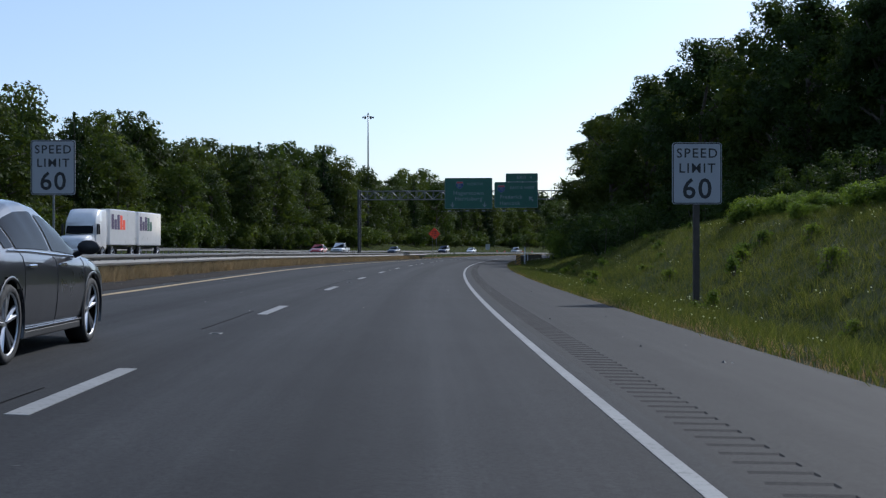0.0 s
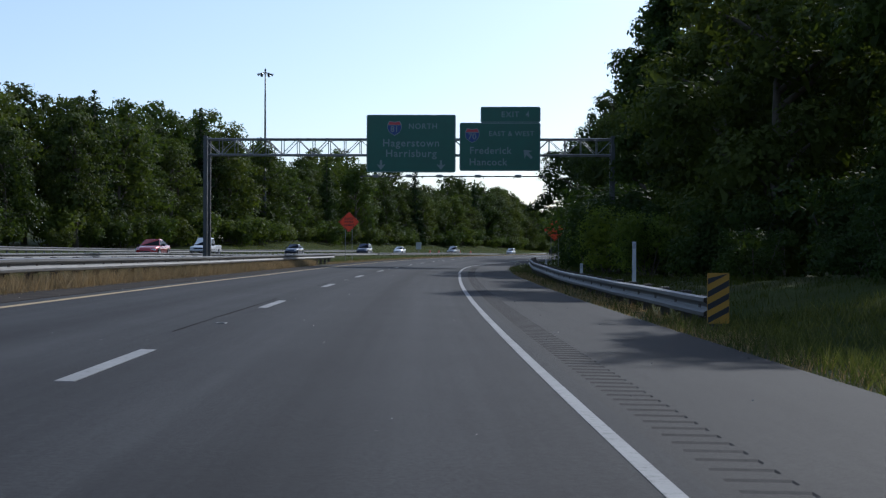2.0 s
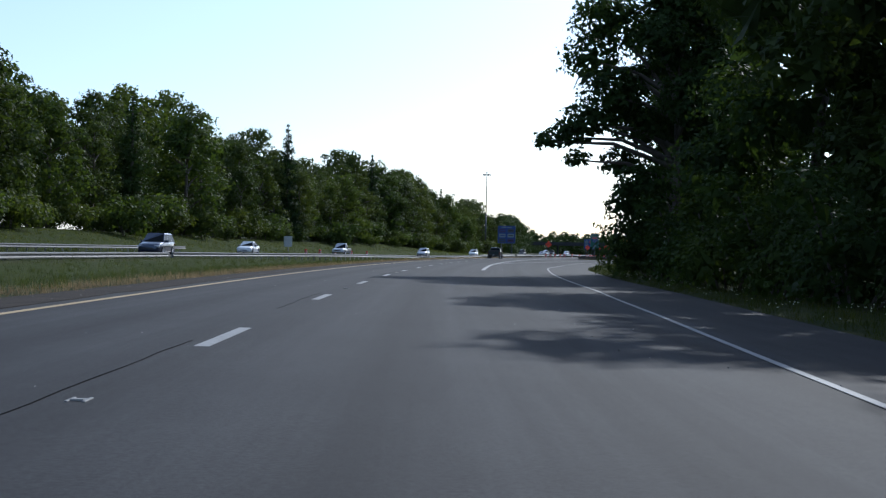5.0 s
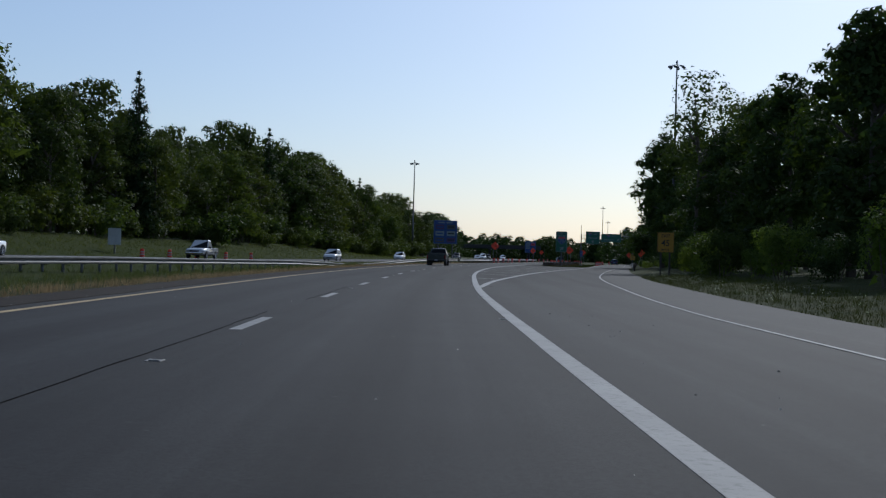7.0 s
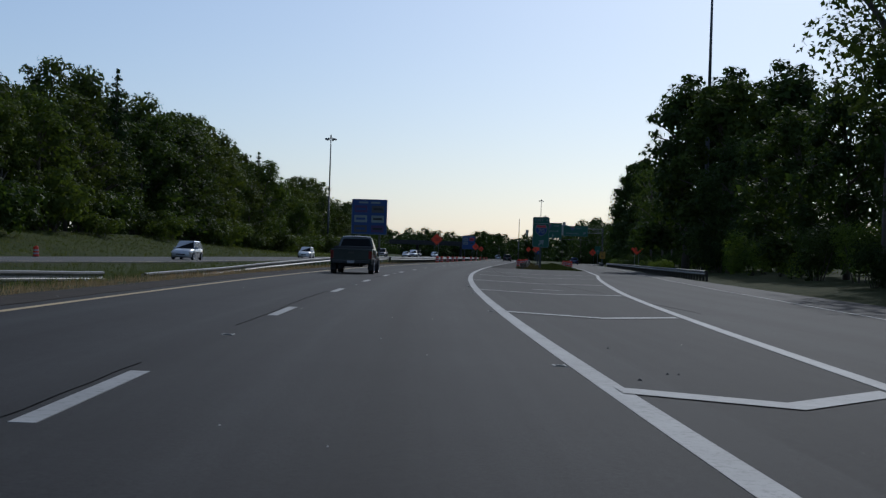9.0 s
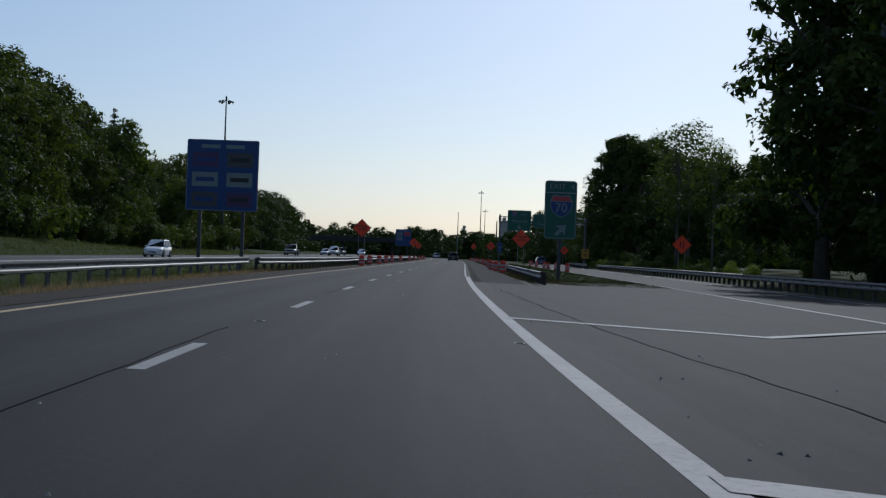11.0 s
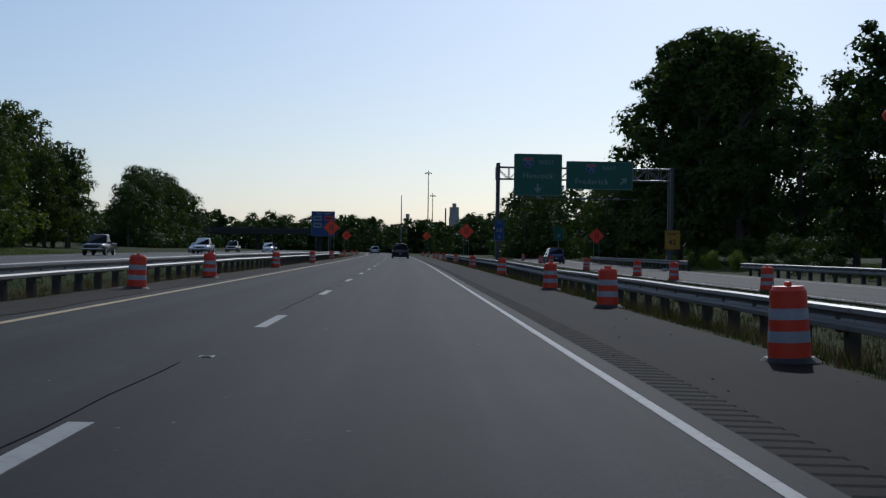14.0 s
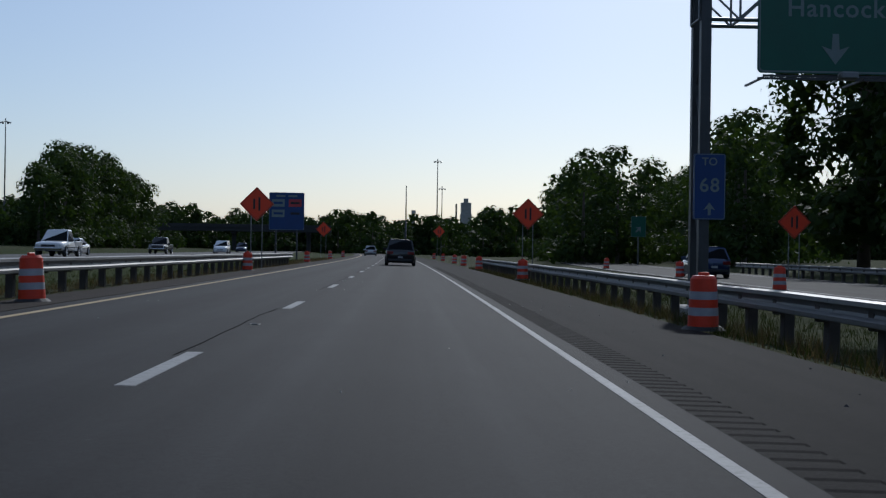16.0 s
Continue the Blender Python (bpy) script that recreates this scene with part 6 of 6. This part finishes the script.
        a, b = sorted((sd * w * 0.55, sd * w * 0.86))
        lamp(root, a, b, L - 0.16, L + 0.0, 0.68, 0.86, "lamp_white", "headlamp")
        bm = bmesh.new()
        a, b = sorted((sd * (w - 0.001), sd * (w + 0.012)))
        box(bm, a, b, -L * 0.9, L * 0.9, 0.66, 0.69)
        part("side_moulding", bm, M["chrome"], root)
    mirrors(root, w - 0.02, L * 0.30, belt, M["trim_black"])
    bm = bmesh.new()
    box(bm, -0.16, 0.16, -L - 0.155, -L - 0.14, 0.48, 0.60)
    part("number_plate", bm, M["drum_white"], root)
    if toolbox:
        bm = bmesh.new()
        box(bm, -w + 0.08, w - 0.08, cab0 - 0.62, cab0 - 0.08, belt - 0.05, belt + 0.16, 0.03)
        part("tool_box", bm, M["trim_black"], root, "black tool box")
    return root


def make_lorry():
    """Tractor unit with two short box trailers."""
    root = empty("lorry", "white lorry with two white box trailers and coloured logo bars", "lorry")
    wp = PAINT["white"]
    bm = bmesh.new()
    loft(bm, [ring(8.0, 1.15, 0.6, 1.9), ring(9.2, 1.15, 0.55, 1.85), ring(10.1, 1.08, 0.5, 1.65), ring(10.5, 0.9, 0.5, 1.4)])
    part("bonnet", bm, wp, root, shade=True)
    bm = bmesh.new()
    loft(bm, [ring(5.6, 1.2, 0.7, 3.9, 0.3), ring(7.2, 1.2, 0.7, 3.85, 0.3), ring(7.9, 1.18, 0.7, 3.3, 0.3), ring(8.3, 1.15, 0.7, 2.9, 0.3)])
    part("cab", bm, wp, root, shade=True)
    pane(root, [(-1.1, 8.45, 1.95), (1.1, 8.45, 1.95), (1.05, 8.2, 2.85), (-1.05, 8.2, 2.85)], "windscreen", 0.03, 0.02)
    for sd in (1, -1):
        pane(root, [(sd * 1.21, 7.2, 1.9), (sd * 1.21, 8.0, 1.9), (sd * 1.2, 7.9, 2.7), (sd * 1.2, 7.2, 2.7)], "side_window", 0.05, 0.012)
        bm = bmesh.new()
        a, b = sorted((sd * 1.3, sd * 1.45))
        box(bm, a, b, 8.2, 8.35, 1.9, 2.7, 0.04)
        part("wing_mirror", bm, M["trim_black"], root)
    bm = bmesh.new()
    box(bm, -0.9, 0.9, 5.5, 9.9, 0.55, 0.85)
    box(bm, -0.5, 0.5, -9.4, 5.5, 0.75, 1.0)
    part("chassis", bm, M["trim_black"], root)
    for y0, y1, c1, c2 in ((-1.9, 5.0, "purple_ink", "orange"), (-9.6, -2.7, "purple_ink", "green_sign")):
        bm = bmesh.new()
        box(bm, -1.25, 1.25, y0, y1, 1.1, 3.95, 0.05)
        t = part("trailer", bm, wp, root, "white box trailer")
        for sd in (1, -1):
            # plain upright bars stand for the logo
            for k, (z1, c) in enumerate(((3.55, c1), (3.15, c1), (3.55, c1), (3.5, c2), (3.15, c2))):
                bm = bmesh.new()
                y2 = y1 - 0.45 - k * 0.74 if sd < 0 else y0 + 0.45 + 0.62 + k * 0.74
                box(bm, *sorted((sd * 1.25, sd * 1.257)), y2 - 0.62, y2, 2.35, z1)
                part("logo_bar", bm, M[c], t)
    for y in (9.3, 6.6, 4.2, -1.0, -3.3, -8.8):
        for sd in (1, -1):
            wheel_part(root, sd * 1.08, y, 0.5, 0.3, 6)
    bm = bmesh.new()
    box(bm, -1.1, 1.1, 10.35, 10.6, 0.35, 0.75, 0.06)
    part("front_bumper", bm, M["chrome"], root)
    return root


def park(ob, s, d, opposite=False, z=None):
    z = z if z is not None else (opposite_z(s) if d < -15 else road_z(d, s))
    tilt = Matrix.Rotation(math.atan((road_z(d - 0.8, s) - road_z(d + 0.8, s)) / 1.6), 4, "Y") if -6 < d < 9 else Matrix()
    ob.matrix_basis = set_at(s, d, z, 180 if opposite else 0) @ tilt
    return ob


park(make_sedan("dark grey sedan with bright alloy wheels in the passing lane", PAINT["grey"]), 4.35, -1.87)
park(make_pickup("dark green single-cab pickup truck with a tool box", PAINT["green"], toolbox=True), 371.0, -1.68)
park(make_car("black people carrier ahead on the dark asphalt", PAINT["black"], 4.9, 1.98, 1.78, "van", wheel_r=0.34), 641, 1.75)
park(make_car("silver people carrier far ahead", PAINT["silver"], 4.9, 1.98, 1.76, "van"), 776, -1.9)
park(make_car("dark blue estate car on the exit lane", PAINT["blue"], 4.5, 1.82, 1.62, "suv"), 620, 17.9, z=road_z(9))
park(make_lorry(), 98, -26.3, True, z=0.35)
park(make_car("red sedan on the opposite carriageway", PAINT["red"], 4.6, 1.8, 1.42, "sedan"), 168, -22.6, True)
park(make_pickup("white crew-cab pickup on the opposite carriageway", PAINT["white"], crew=True, length=5.7, width=1.98, height=1.9), 198, -26.2, True)
park(make_car("dark navy sedan on the opposite carriageway", PAINT["navy"], 4.7, 1.82, 1.44, "sedan"), 240, -26.2, True)
park(make_car("navy estate car on the opposite carriageway", PAINT["navy"], 4.6, 1.86, 1.68, "suv"), 271, -22.6, True)
park(make_car("white sedan on the opposite carriageway", PAINT["white"], 4.6, 1.8, 1.43, "sedan"), 318, -26.2, True)
park(make_pickup("silver crew-cab pickup on the opposite carriageway", PAINT["silver"], crew=True, length=5.7, width=1.98, height=1.9), 372, -26.2, True)
park(make_car("silver estate car on the opposite carriageway", PAINT["silver"], 4.6, 1.86, 1.68, "suv"), 424, -22.6, True)
park(make_car("white estate car on the opposite carriageway", PAINT["white"], 4.6, 1.86, 1.68, "suv"), 505, -26.2, True)
park(make_pickup("black crew-cab pickup on the opposite carriageway", PAINT["black"], crew=True, length=5.8, width=2.0, height=1.92), 604, -26.2, True)
park(make_pickup("white crew-cab pickup on the opposite carriageway", PAINT["white"], crew=True, length=5.8, width=2.0, height=1.92), 645, -22.6, True)
park(make_car("silver sedan on the opposite carriageway", PAINT["silver"], 4.7, 1.82, 1.44, "sedan"), 664, -26.2, True)
park(make_pickup("black pickup far along the opposite carriageway", PAINT["black"], crew=True, length=5.8, width=2.0, height=1.92), 706, -26.2, True)
park(make_car("white people carrier far along the opposite carriageway", PAINT["white"], 4.9, 1.95, 1.8, "van"), 735, -22.6, True)
park(make_car("navy people carrier far along the opposite carriageway", PAINT["navy"], 4.9, 1.95, 1.8, "van"), 800, -26.2, True)

# ---------- grass, weeds and litter ----------
def blades(name, spots, tall, wide, per, material, label, seed=3, lean=0.35):
    """Tufts of narrow pointed blades standing on the ground; spots are (s, d) pairs."""
    r = np.random.default_rng(seed)
    pts = np.array([tuple(on(s, d, land(s, d))) for s, d in spots])
    n = len(pts) * per
    base = np.repeat(pts, per, axis=0) + np.c_[r.normal(scale=0.09, size=(n, 2)), np.full(n, -0.02)]
    a = r.uniform(0, 2 * np.pi, n)
    h = tall * r.uniform(0.45, 1.25, n)
    out = r.normal(scale=lean, size=(n, 2)) * h[:, None]
    side = np.c_[np.cos(a), np.sin(a), np.zeros(n)] * (wide * r.uniform(0.6, 1.3, n))[:, None]
    tip = base + np.c_[out, h]
    tri = np.stack([base - side, base + side, tip], 1).reshape(-1, 3)
    me = bpy.data.meshes.new(name)
    me.vertices.add(n * 3)
    me.vertices.foreach_set("co", tri.ravel())
    me.loops.add(n * 3)
    me.loops.foreach_set("vertex_index", np.arange(n * 3))
    me.polygons.add(n)
    me.polygons.foreach_set("loop_start", np.arange(n) * 3)
    me.update(calc_edges=True)
    me.materials.append(material)
    return tagged(new(name, me), label, "grass", kind="stuff")


def scatter(s0, s1, d0, d1, count, seed):
    r = random.Random(seed)
    out = []
    for _ in range(count):
        s = r.uniform(s0, s1)
        a = d0(s) if callable(d0) else d0
        b = d1(s) if callable(d1) else d1
        out.append((s, r.uniform(a, b)))
    return out


edge = lambda s: (6.3 if s > 455 else pave_edge(s)) + 0.05
blades("dry_grass", scatter(-5, 142, -6.6, -5.2, 6000, 1), 0.42, 0.008, 13, M["straw"], "dry straw-coloured grass under the guard rail", 1)
blades("dry_grass", scatter(150, 440, -6.6, -5.1, 4200, 2), 0.2, 0.006, 8, M["straw"], "thin dry grass along the median edge", 2)
blades("median_grass", scatter(60, 470, -17, -6.2, 9000, 3), 0.26, 0.008, 8, M["bank_blade"], "green grass in the median", 3)
blades("bank_grass", scatter(2, 84, lambda s: edge(s) + 0.1, lambda s: edge(s) + 13, 27000, 4), 0.24, 0.008, 8, M["bank_blade"], "long green and seeded grass on the bank", 4, 0.5)
blades("verge_grass", scatter(0, 130, edge, lambda s: edge(s) + 0.8, 2200, 5), 0.12, 0.005, 8, M["straw"], "short dry grass at the pavement edge", 5)
blades("verge_grass", scatter(80, 345, edge, lambda s: edge(s) + 5.5, 6500, 6), 0.22, 0.007, 8, M["grass"], "green verge grass below the woods", 6)
blades("weeds", scatter(440, 640, 6.5, 13.3, 9000, 7), 0.22, 0.007, 8, M["grass"], "weedy green grass between the guard rails", 7)
blades("dry_weeds", scatter(440, 640, 6.45, 9.0, 3600, 8), 0.26, 0.006, 9, M["dead_weed"], "dry brown weeds under the guard rail", 8)
blades("dry_weeds", scatter(440, 700, -7.6, -5.3, 3600, 9), 0.20, 0.006, 8, M["dead_weed"], "dry weeds below the median guard rail", 9)
blades("weeds", scatter(440, 700, -17, -6.0, 5000, 10), 0.22, 0.008, 7, M["grass"], "green weeds in the median", 10)
blades("slope_grass", scatter(250, 620, -42, -31.6, 8000, 11), 0.3, 0.014, 7, M["bank_blade"], "long grass on the slope below the woods", 11)

# shrubs coloured as if sunlit, behind the right guard rail and along the wood's foot
rng = random.Random(23)
shrubs = [(make_bush(41, 4.5, 2.6, 4400, 0.16, M["leaf_bush"], "light green shrub behind the guard rail, coloured as if sunlit"), 4.5),
          (make_bush(44, 4.8, 2.2, 5200, 0.15, M["leaf_bush"], "tall light green shrub with upright sprays"), 4.8),
          (make_bush(42, 3.5, 2.4, 3800, 0.16, M["leaf_shade"], "dark leafy shrub at the foot of the woods"), 3.5)]
spots = [(118, 11.5, 3.0), (127, 11.8, 3.6), (136, 12.0, 4.2), (141, 11.2, 3.0), (146, 12.4, 5.0), (151, 13.0, 5.2), (155, 14.6, 6.8), (159, 14.4, 6.2), (164, 14.6, 5.2), (166, 13.2, 4.4), (173, 13.4, 4.0), (180, 13.6, 4.6), (188, 13.6, 4.2),
         (196, 13.6, 4.8), (204, 13.2, 4.2), (211, 13.4, 4.6), (219, 13.0, 4.2), (227, 13.0, 4.6), (236, 13.0, 4.0), (245, 14.2, 4.2), (255, 15.0, 4.0), (98, 14.0, 3.0), (108, 13.2, 3.2), (86, 15.0, 2.8), (76, 16.5, 2.6),
         (66, 17.0, 2.4), (56, 17.5, 2.2), (46, 17.5, 2.0), (38, 17.5, 2.0), (30, 17.0, 1.8)]
for k in range(34):
    s = 292 + k * 9.0
    spots.append((s, pave_edge(s) + (5.5 if s < 400 else 6.0) + rng.uniform(-1, 2), rng.uniform(2.2, 4.6) if s < 460 else rng.uniform(1.2, 2.6)))
for k in range(22):
    s = 64 + k * 4.0
    spots.append((s, pave_edge(s) + rng.uniform(5.0, 8.0), rng.uniform(1.6, 3.0)))
for k in range(22):
    s = 468 + k * 6.4
    spots.append((s, pave_edge(s) + rng.uniform(2.2, 3.6), rng.uniform(0.9, 1.7)))
# shade put into the colour: darker leaves than the light green shrubs have
shaded = [(make_bush(43, 3.5, 2.5, 3800, 0.15, M["leaf_shade"], "shrub below the woods, leaves darkened for shade"), 3.5)]
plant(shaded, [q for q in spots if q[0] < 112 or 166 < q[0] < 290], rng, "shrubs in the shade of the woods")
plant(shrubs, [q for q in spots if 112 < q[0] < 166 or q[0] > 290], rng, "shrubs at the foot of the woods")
# bright vines and ferns along the crest of the bank
vines = [(make_bush(46, 1.4, 1.6, 2600, 0.11, M["leaf_bush"], "bright green vines and ferns along the bank's crest", "vine_mound"), 1.4)]
plant(vines, [(rng.uniform(8, 40), rng.uniform(13.2, 15.4), rng.uniform(0.55, 0.95)) for _ in range(38)], rng, "vines along the bank's crest")
# low weeds that stand out on the bank
small = [(make_bush(45, 0.9, 0.55, 416, 0.10, M["leaf_bush"], "small leafy weed on the grassy bank", "weed"), 0.9)]
spots = [(rng.uniform(8, 70), 0, rng.uniform(0.25, 0.6)) for _ in range(60)]
spots = [(s, pave_edge(s) + rng.uniform(1.5, 9), h) for s, _, h in spots]
plant(small, spots, rng, "weeds on the bank")


def flowers(spots, label, seed):
    """Small white heads on thin stalks, each a few petals."""
    r = random.Random(seed)
    verts, faces = [], []
    for s, d in spots:
        z = land(s, d) + r.uniform(0.12, 0.34)
        for _ in range(r.randint(2, 5)):
            p = on(s + r.gauss(0, 0.12), d + r.gauss(0, 0.12), z + r.uniform(-0.06, 0.06))
            k = r.uniform(0.010, 0.020)
            i = len(verts)
            for q in range(5):
                verts.append((p.x + k * math.cos(q * 1.2566), p.y + k * 0.6 * math.sin(q * 1.2566), p.z + k * math.sin(q * 1.2566) * 0.8))
            verts.append((p.x, p.y, p.z + k * 0.5))
            faces += [(i + q, i + (q + 1) % 5, i + 5) for q in range(5)]
    me = bpy.data.meshes.new("white_flowers")
    me.from_pydata(verts, [], faces)
    me.materials.append(M["petal"])
    tagged(new("white_flowers", me), label, "flowers", kind="stuff")


flowers([(s, d) for s, d in scatter(6, 70, lambda s: edge(s) + 0.3, lambda s: edge(s) + 8, 170, 31) if noise.noise(Vector((s * 0.3, d * 0.5, 0))) > -0.05], "tiny white wildflowers scattered over the grassy bank", 5)
flowers(scatter(130, 345, lambda s: edge(s) + 0.3, lambda s: edge(s) + 3, 260, 32), "tiny white wildflowers in the verge", 6)

# ---------- far structures ----------
def far_bridge():
    root = empty("overpass", "distant dark road bridge crossing behind the trees", "bridge")
    root.matrix_basis = set_at(905, -45, 0)
    bm = bmesh.new()
    box(bm, -40, 34, -4, 4, 5.6, 6.6, 0.05)
    part("deck", bm, M["iron"], root)
    for y in (-4.1, 4.1):
        bm = bmesh.new()
        box(bm, -40, 34, y - 0.12, y + 0.12, 6.6, 7.5, 0.02)
        part("parapet", bm, M["iron"], root)
    for x in (-34, -14, 8, 28):
        bm = bmesh.new()
        tube(bm, (x, 0, -0.5), (x, 0, 5.6), 0.6, None, 12)
        box(bm, x - 0.7, x + 0.7, -3.4, 3.4, 5.0, 5.6, 0.05)
        part("pier", bm, M["iron"], root)


def far_tower(s, d, w, levels, label):
    root = empty("industrial_tower", label, "building")
    root.matrix_basis = set_at(s, d, 0)
    z = 0
    for k, (h, f) in enumerate(levels):
        bm = bmesh.new()
        box(bm, -w * f / 2, w * f / 2, -w * f / 2, w * f / 2, z, z + h, 0.1)
        part("storey", bm, M["concrete"], root)
        z += h
    bm = bmesh.new()
    tube(bm, (-w * 0.9, 0, 0), (-w * 0.9, 0, z * 0.9), 0.5, 0.35, 10)
    part("stack", bm, M["dark_steel"], root)


far_bridge()
far_tower(1100, 46.3, 4.6, ((17, 1.0), (4.8, 0.9), (1.8, 0.4)), "distant grey industrial tower above the trees")
far_tower(1100, 24, 1.4, ((16.4, 1.0), (1.8, 1.25)), "distant slim concrete tower above the trees")

# ---------- small marks and litter on the pavement ----------
def flat_patch(name, s, d, half_s, half_d, material, label, category, seed, lift=0.004, group=""):
    """A thin ragged patch lying on the asphalt."""
    r = random.Random(seed)
    bm = bmesh.new()
    vs = []
    n = 14
    for i in range(n):
        a = 2 * math.pi * i / n
        k = r.uniform(0.7, 1.1)
        x, y = d + half_d * k * math.cos(a), s + half_s * k * math.sin(a)
        vs.append(bm.verts.new(on(y, x, road_z(x) + lift)))
    bm.faces.new(vs)
    out = bmesh.ops.extrude_face_region(bm, geom=bm.faces[:])
    for v in out["geom"]:
        if isinstance(v, bmesh.types.BMVert):
            v.co.z -= 0.003
    bmesh.ops.recalc_face_normals(bm, faces=bm.faces[:])
    ob = new(name, mesh_of(bm, name, material))
    tagged(ob, label, category, group)
    return ob


def pavement_marker(s, d):
    """A low iron casting set in the asphalt, with a small reflector."""
    root = empty("pavement_marker", "low worn iron pavement marker set in dark asphalt", "pavement marker", "markers along the lane lines")
    root.matrix_basis = set_at(s, d, road_z(d))
    bm = bmesh.new()
    for x in (-0.055, 0.055):
        box(bm, x - 0.012, x + 0.012, -0.11, 0.11, -0.01, 0.008, 0.004)
    box(bm, -0.055, 0.055, -0.05, 0.05, -0.01, 0.008, 0.003)
    part("casting", bm, M["marker_iron"], root)
    bm = bmesh.new()
    box(bm, -0.04, 0.04, -0.056, -0.04, 0.0, 0.014, 0.002)
    part("reflector", bm, M["concrete"], root)
    return root


first_marker = pavement_marker(7.6, 0.02)
for k in range(1, 27):
    copy_thing(first_marker, set_at(7.6 + 24.38 * k, 0.02, road_z(0)))
for s in (262, 274, 286.0, 298.2, 310.4, 322.6, 334.8, 347.0, 354.3, 360.3, 372, 384, 396):
    copy_thing(first_marker, set_at(s, 3.52, road_z(3.5)))
flat_patch("road_patch", 286.9, 4.2, 0.14, 0.09, M["tar"], "dark ragged tar scrap beside the gore line", "road patch", 1)
flat_patch("road_patch", 355.5, 6.4, 0.26, 0.62, M["white"], "pale remnant of old road paint in the gore", "road patch", 4, 0.008)
flat_patch("road_patch", 295.1, 2.26, 0.12, 0.16, M["shoulder"], "pale scuffed patch on the asphalt", "road patch", 5)

# grit and scraps on the lanes and shoulder
def litter(name, count, s0, s1, d0, d1, size, material, label, seed):
    r = random.Random(seed)
    verts, faces = [], []
    for _ in range(count):
        s, d = r.uniform(s0, s1), r.uniform(d0, d1)
        k = size * r.uniform(0.4, 1.3)
        a = r.uniform(0, 6.28)
        z = road_z(d, s)
        i = len(verts)
        for q in range(3):
            verts.append(tuple(on(s + k * math.sin(a + q * 2.1), d + k * math.cos(a + q * 2.1) * 0.6, z)))
        verts.append(tuple(on(s, d, z + k * 0.5)))
        faces += [(i, i + 1, i + 3), (i + 1, i + 2, i + 3), (i + 2, i, i + 3)]
    me = bpy.data.meshes.new(name)
    me.from_pydata(verts, [], faces)
    me.materials.append(material)
    tagged(new(name, me), label, "litter", kind="stuff")


litter("pale_grit", 380, 0, 600, -4.0, 6.0, 0.020, M["concrete"], "small pale stones and scraps on the asphalt", 1)
litter("dark_grit", 380, 0, 600, 3.9, 6.2, 0.035, M["trim_black"], "small dark scraps of tyre and leaf on the shoulder", 2)
litter("edge_grit", 900, 0, 600, -5.2, -4.1, 0.035, M["concrete"], "pebbles along the dusty pavement edge", 3)
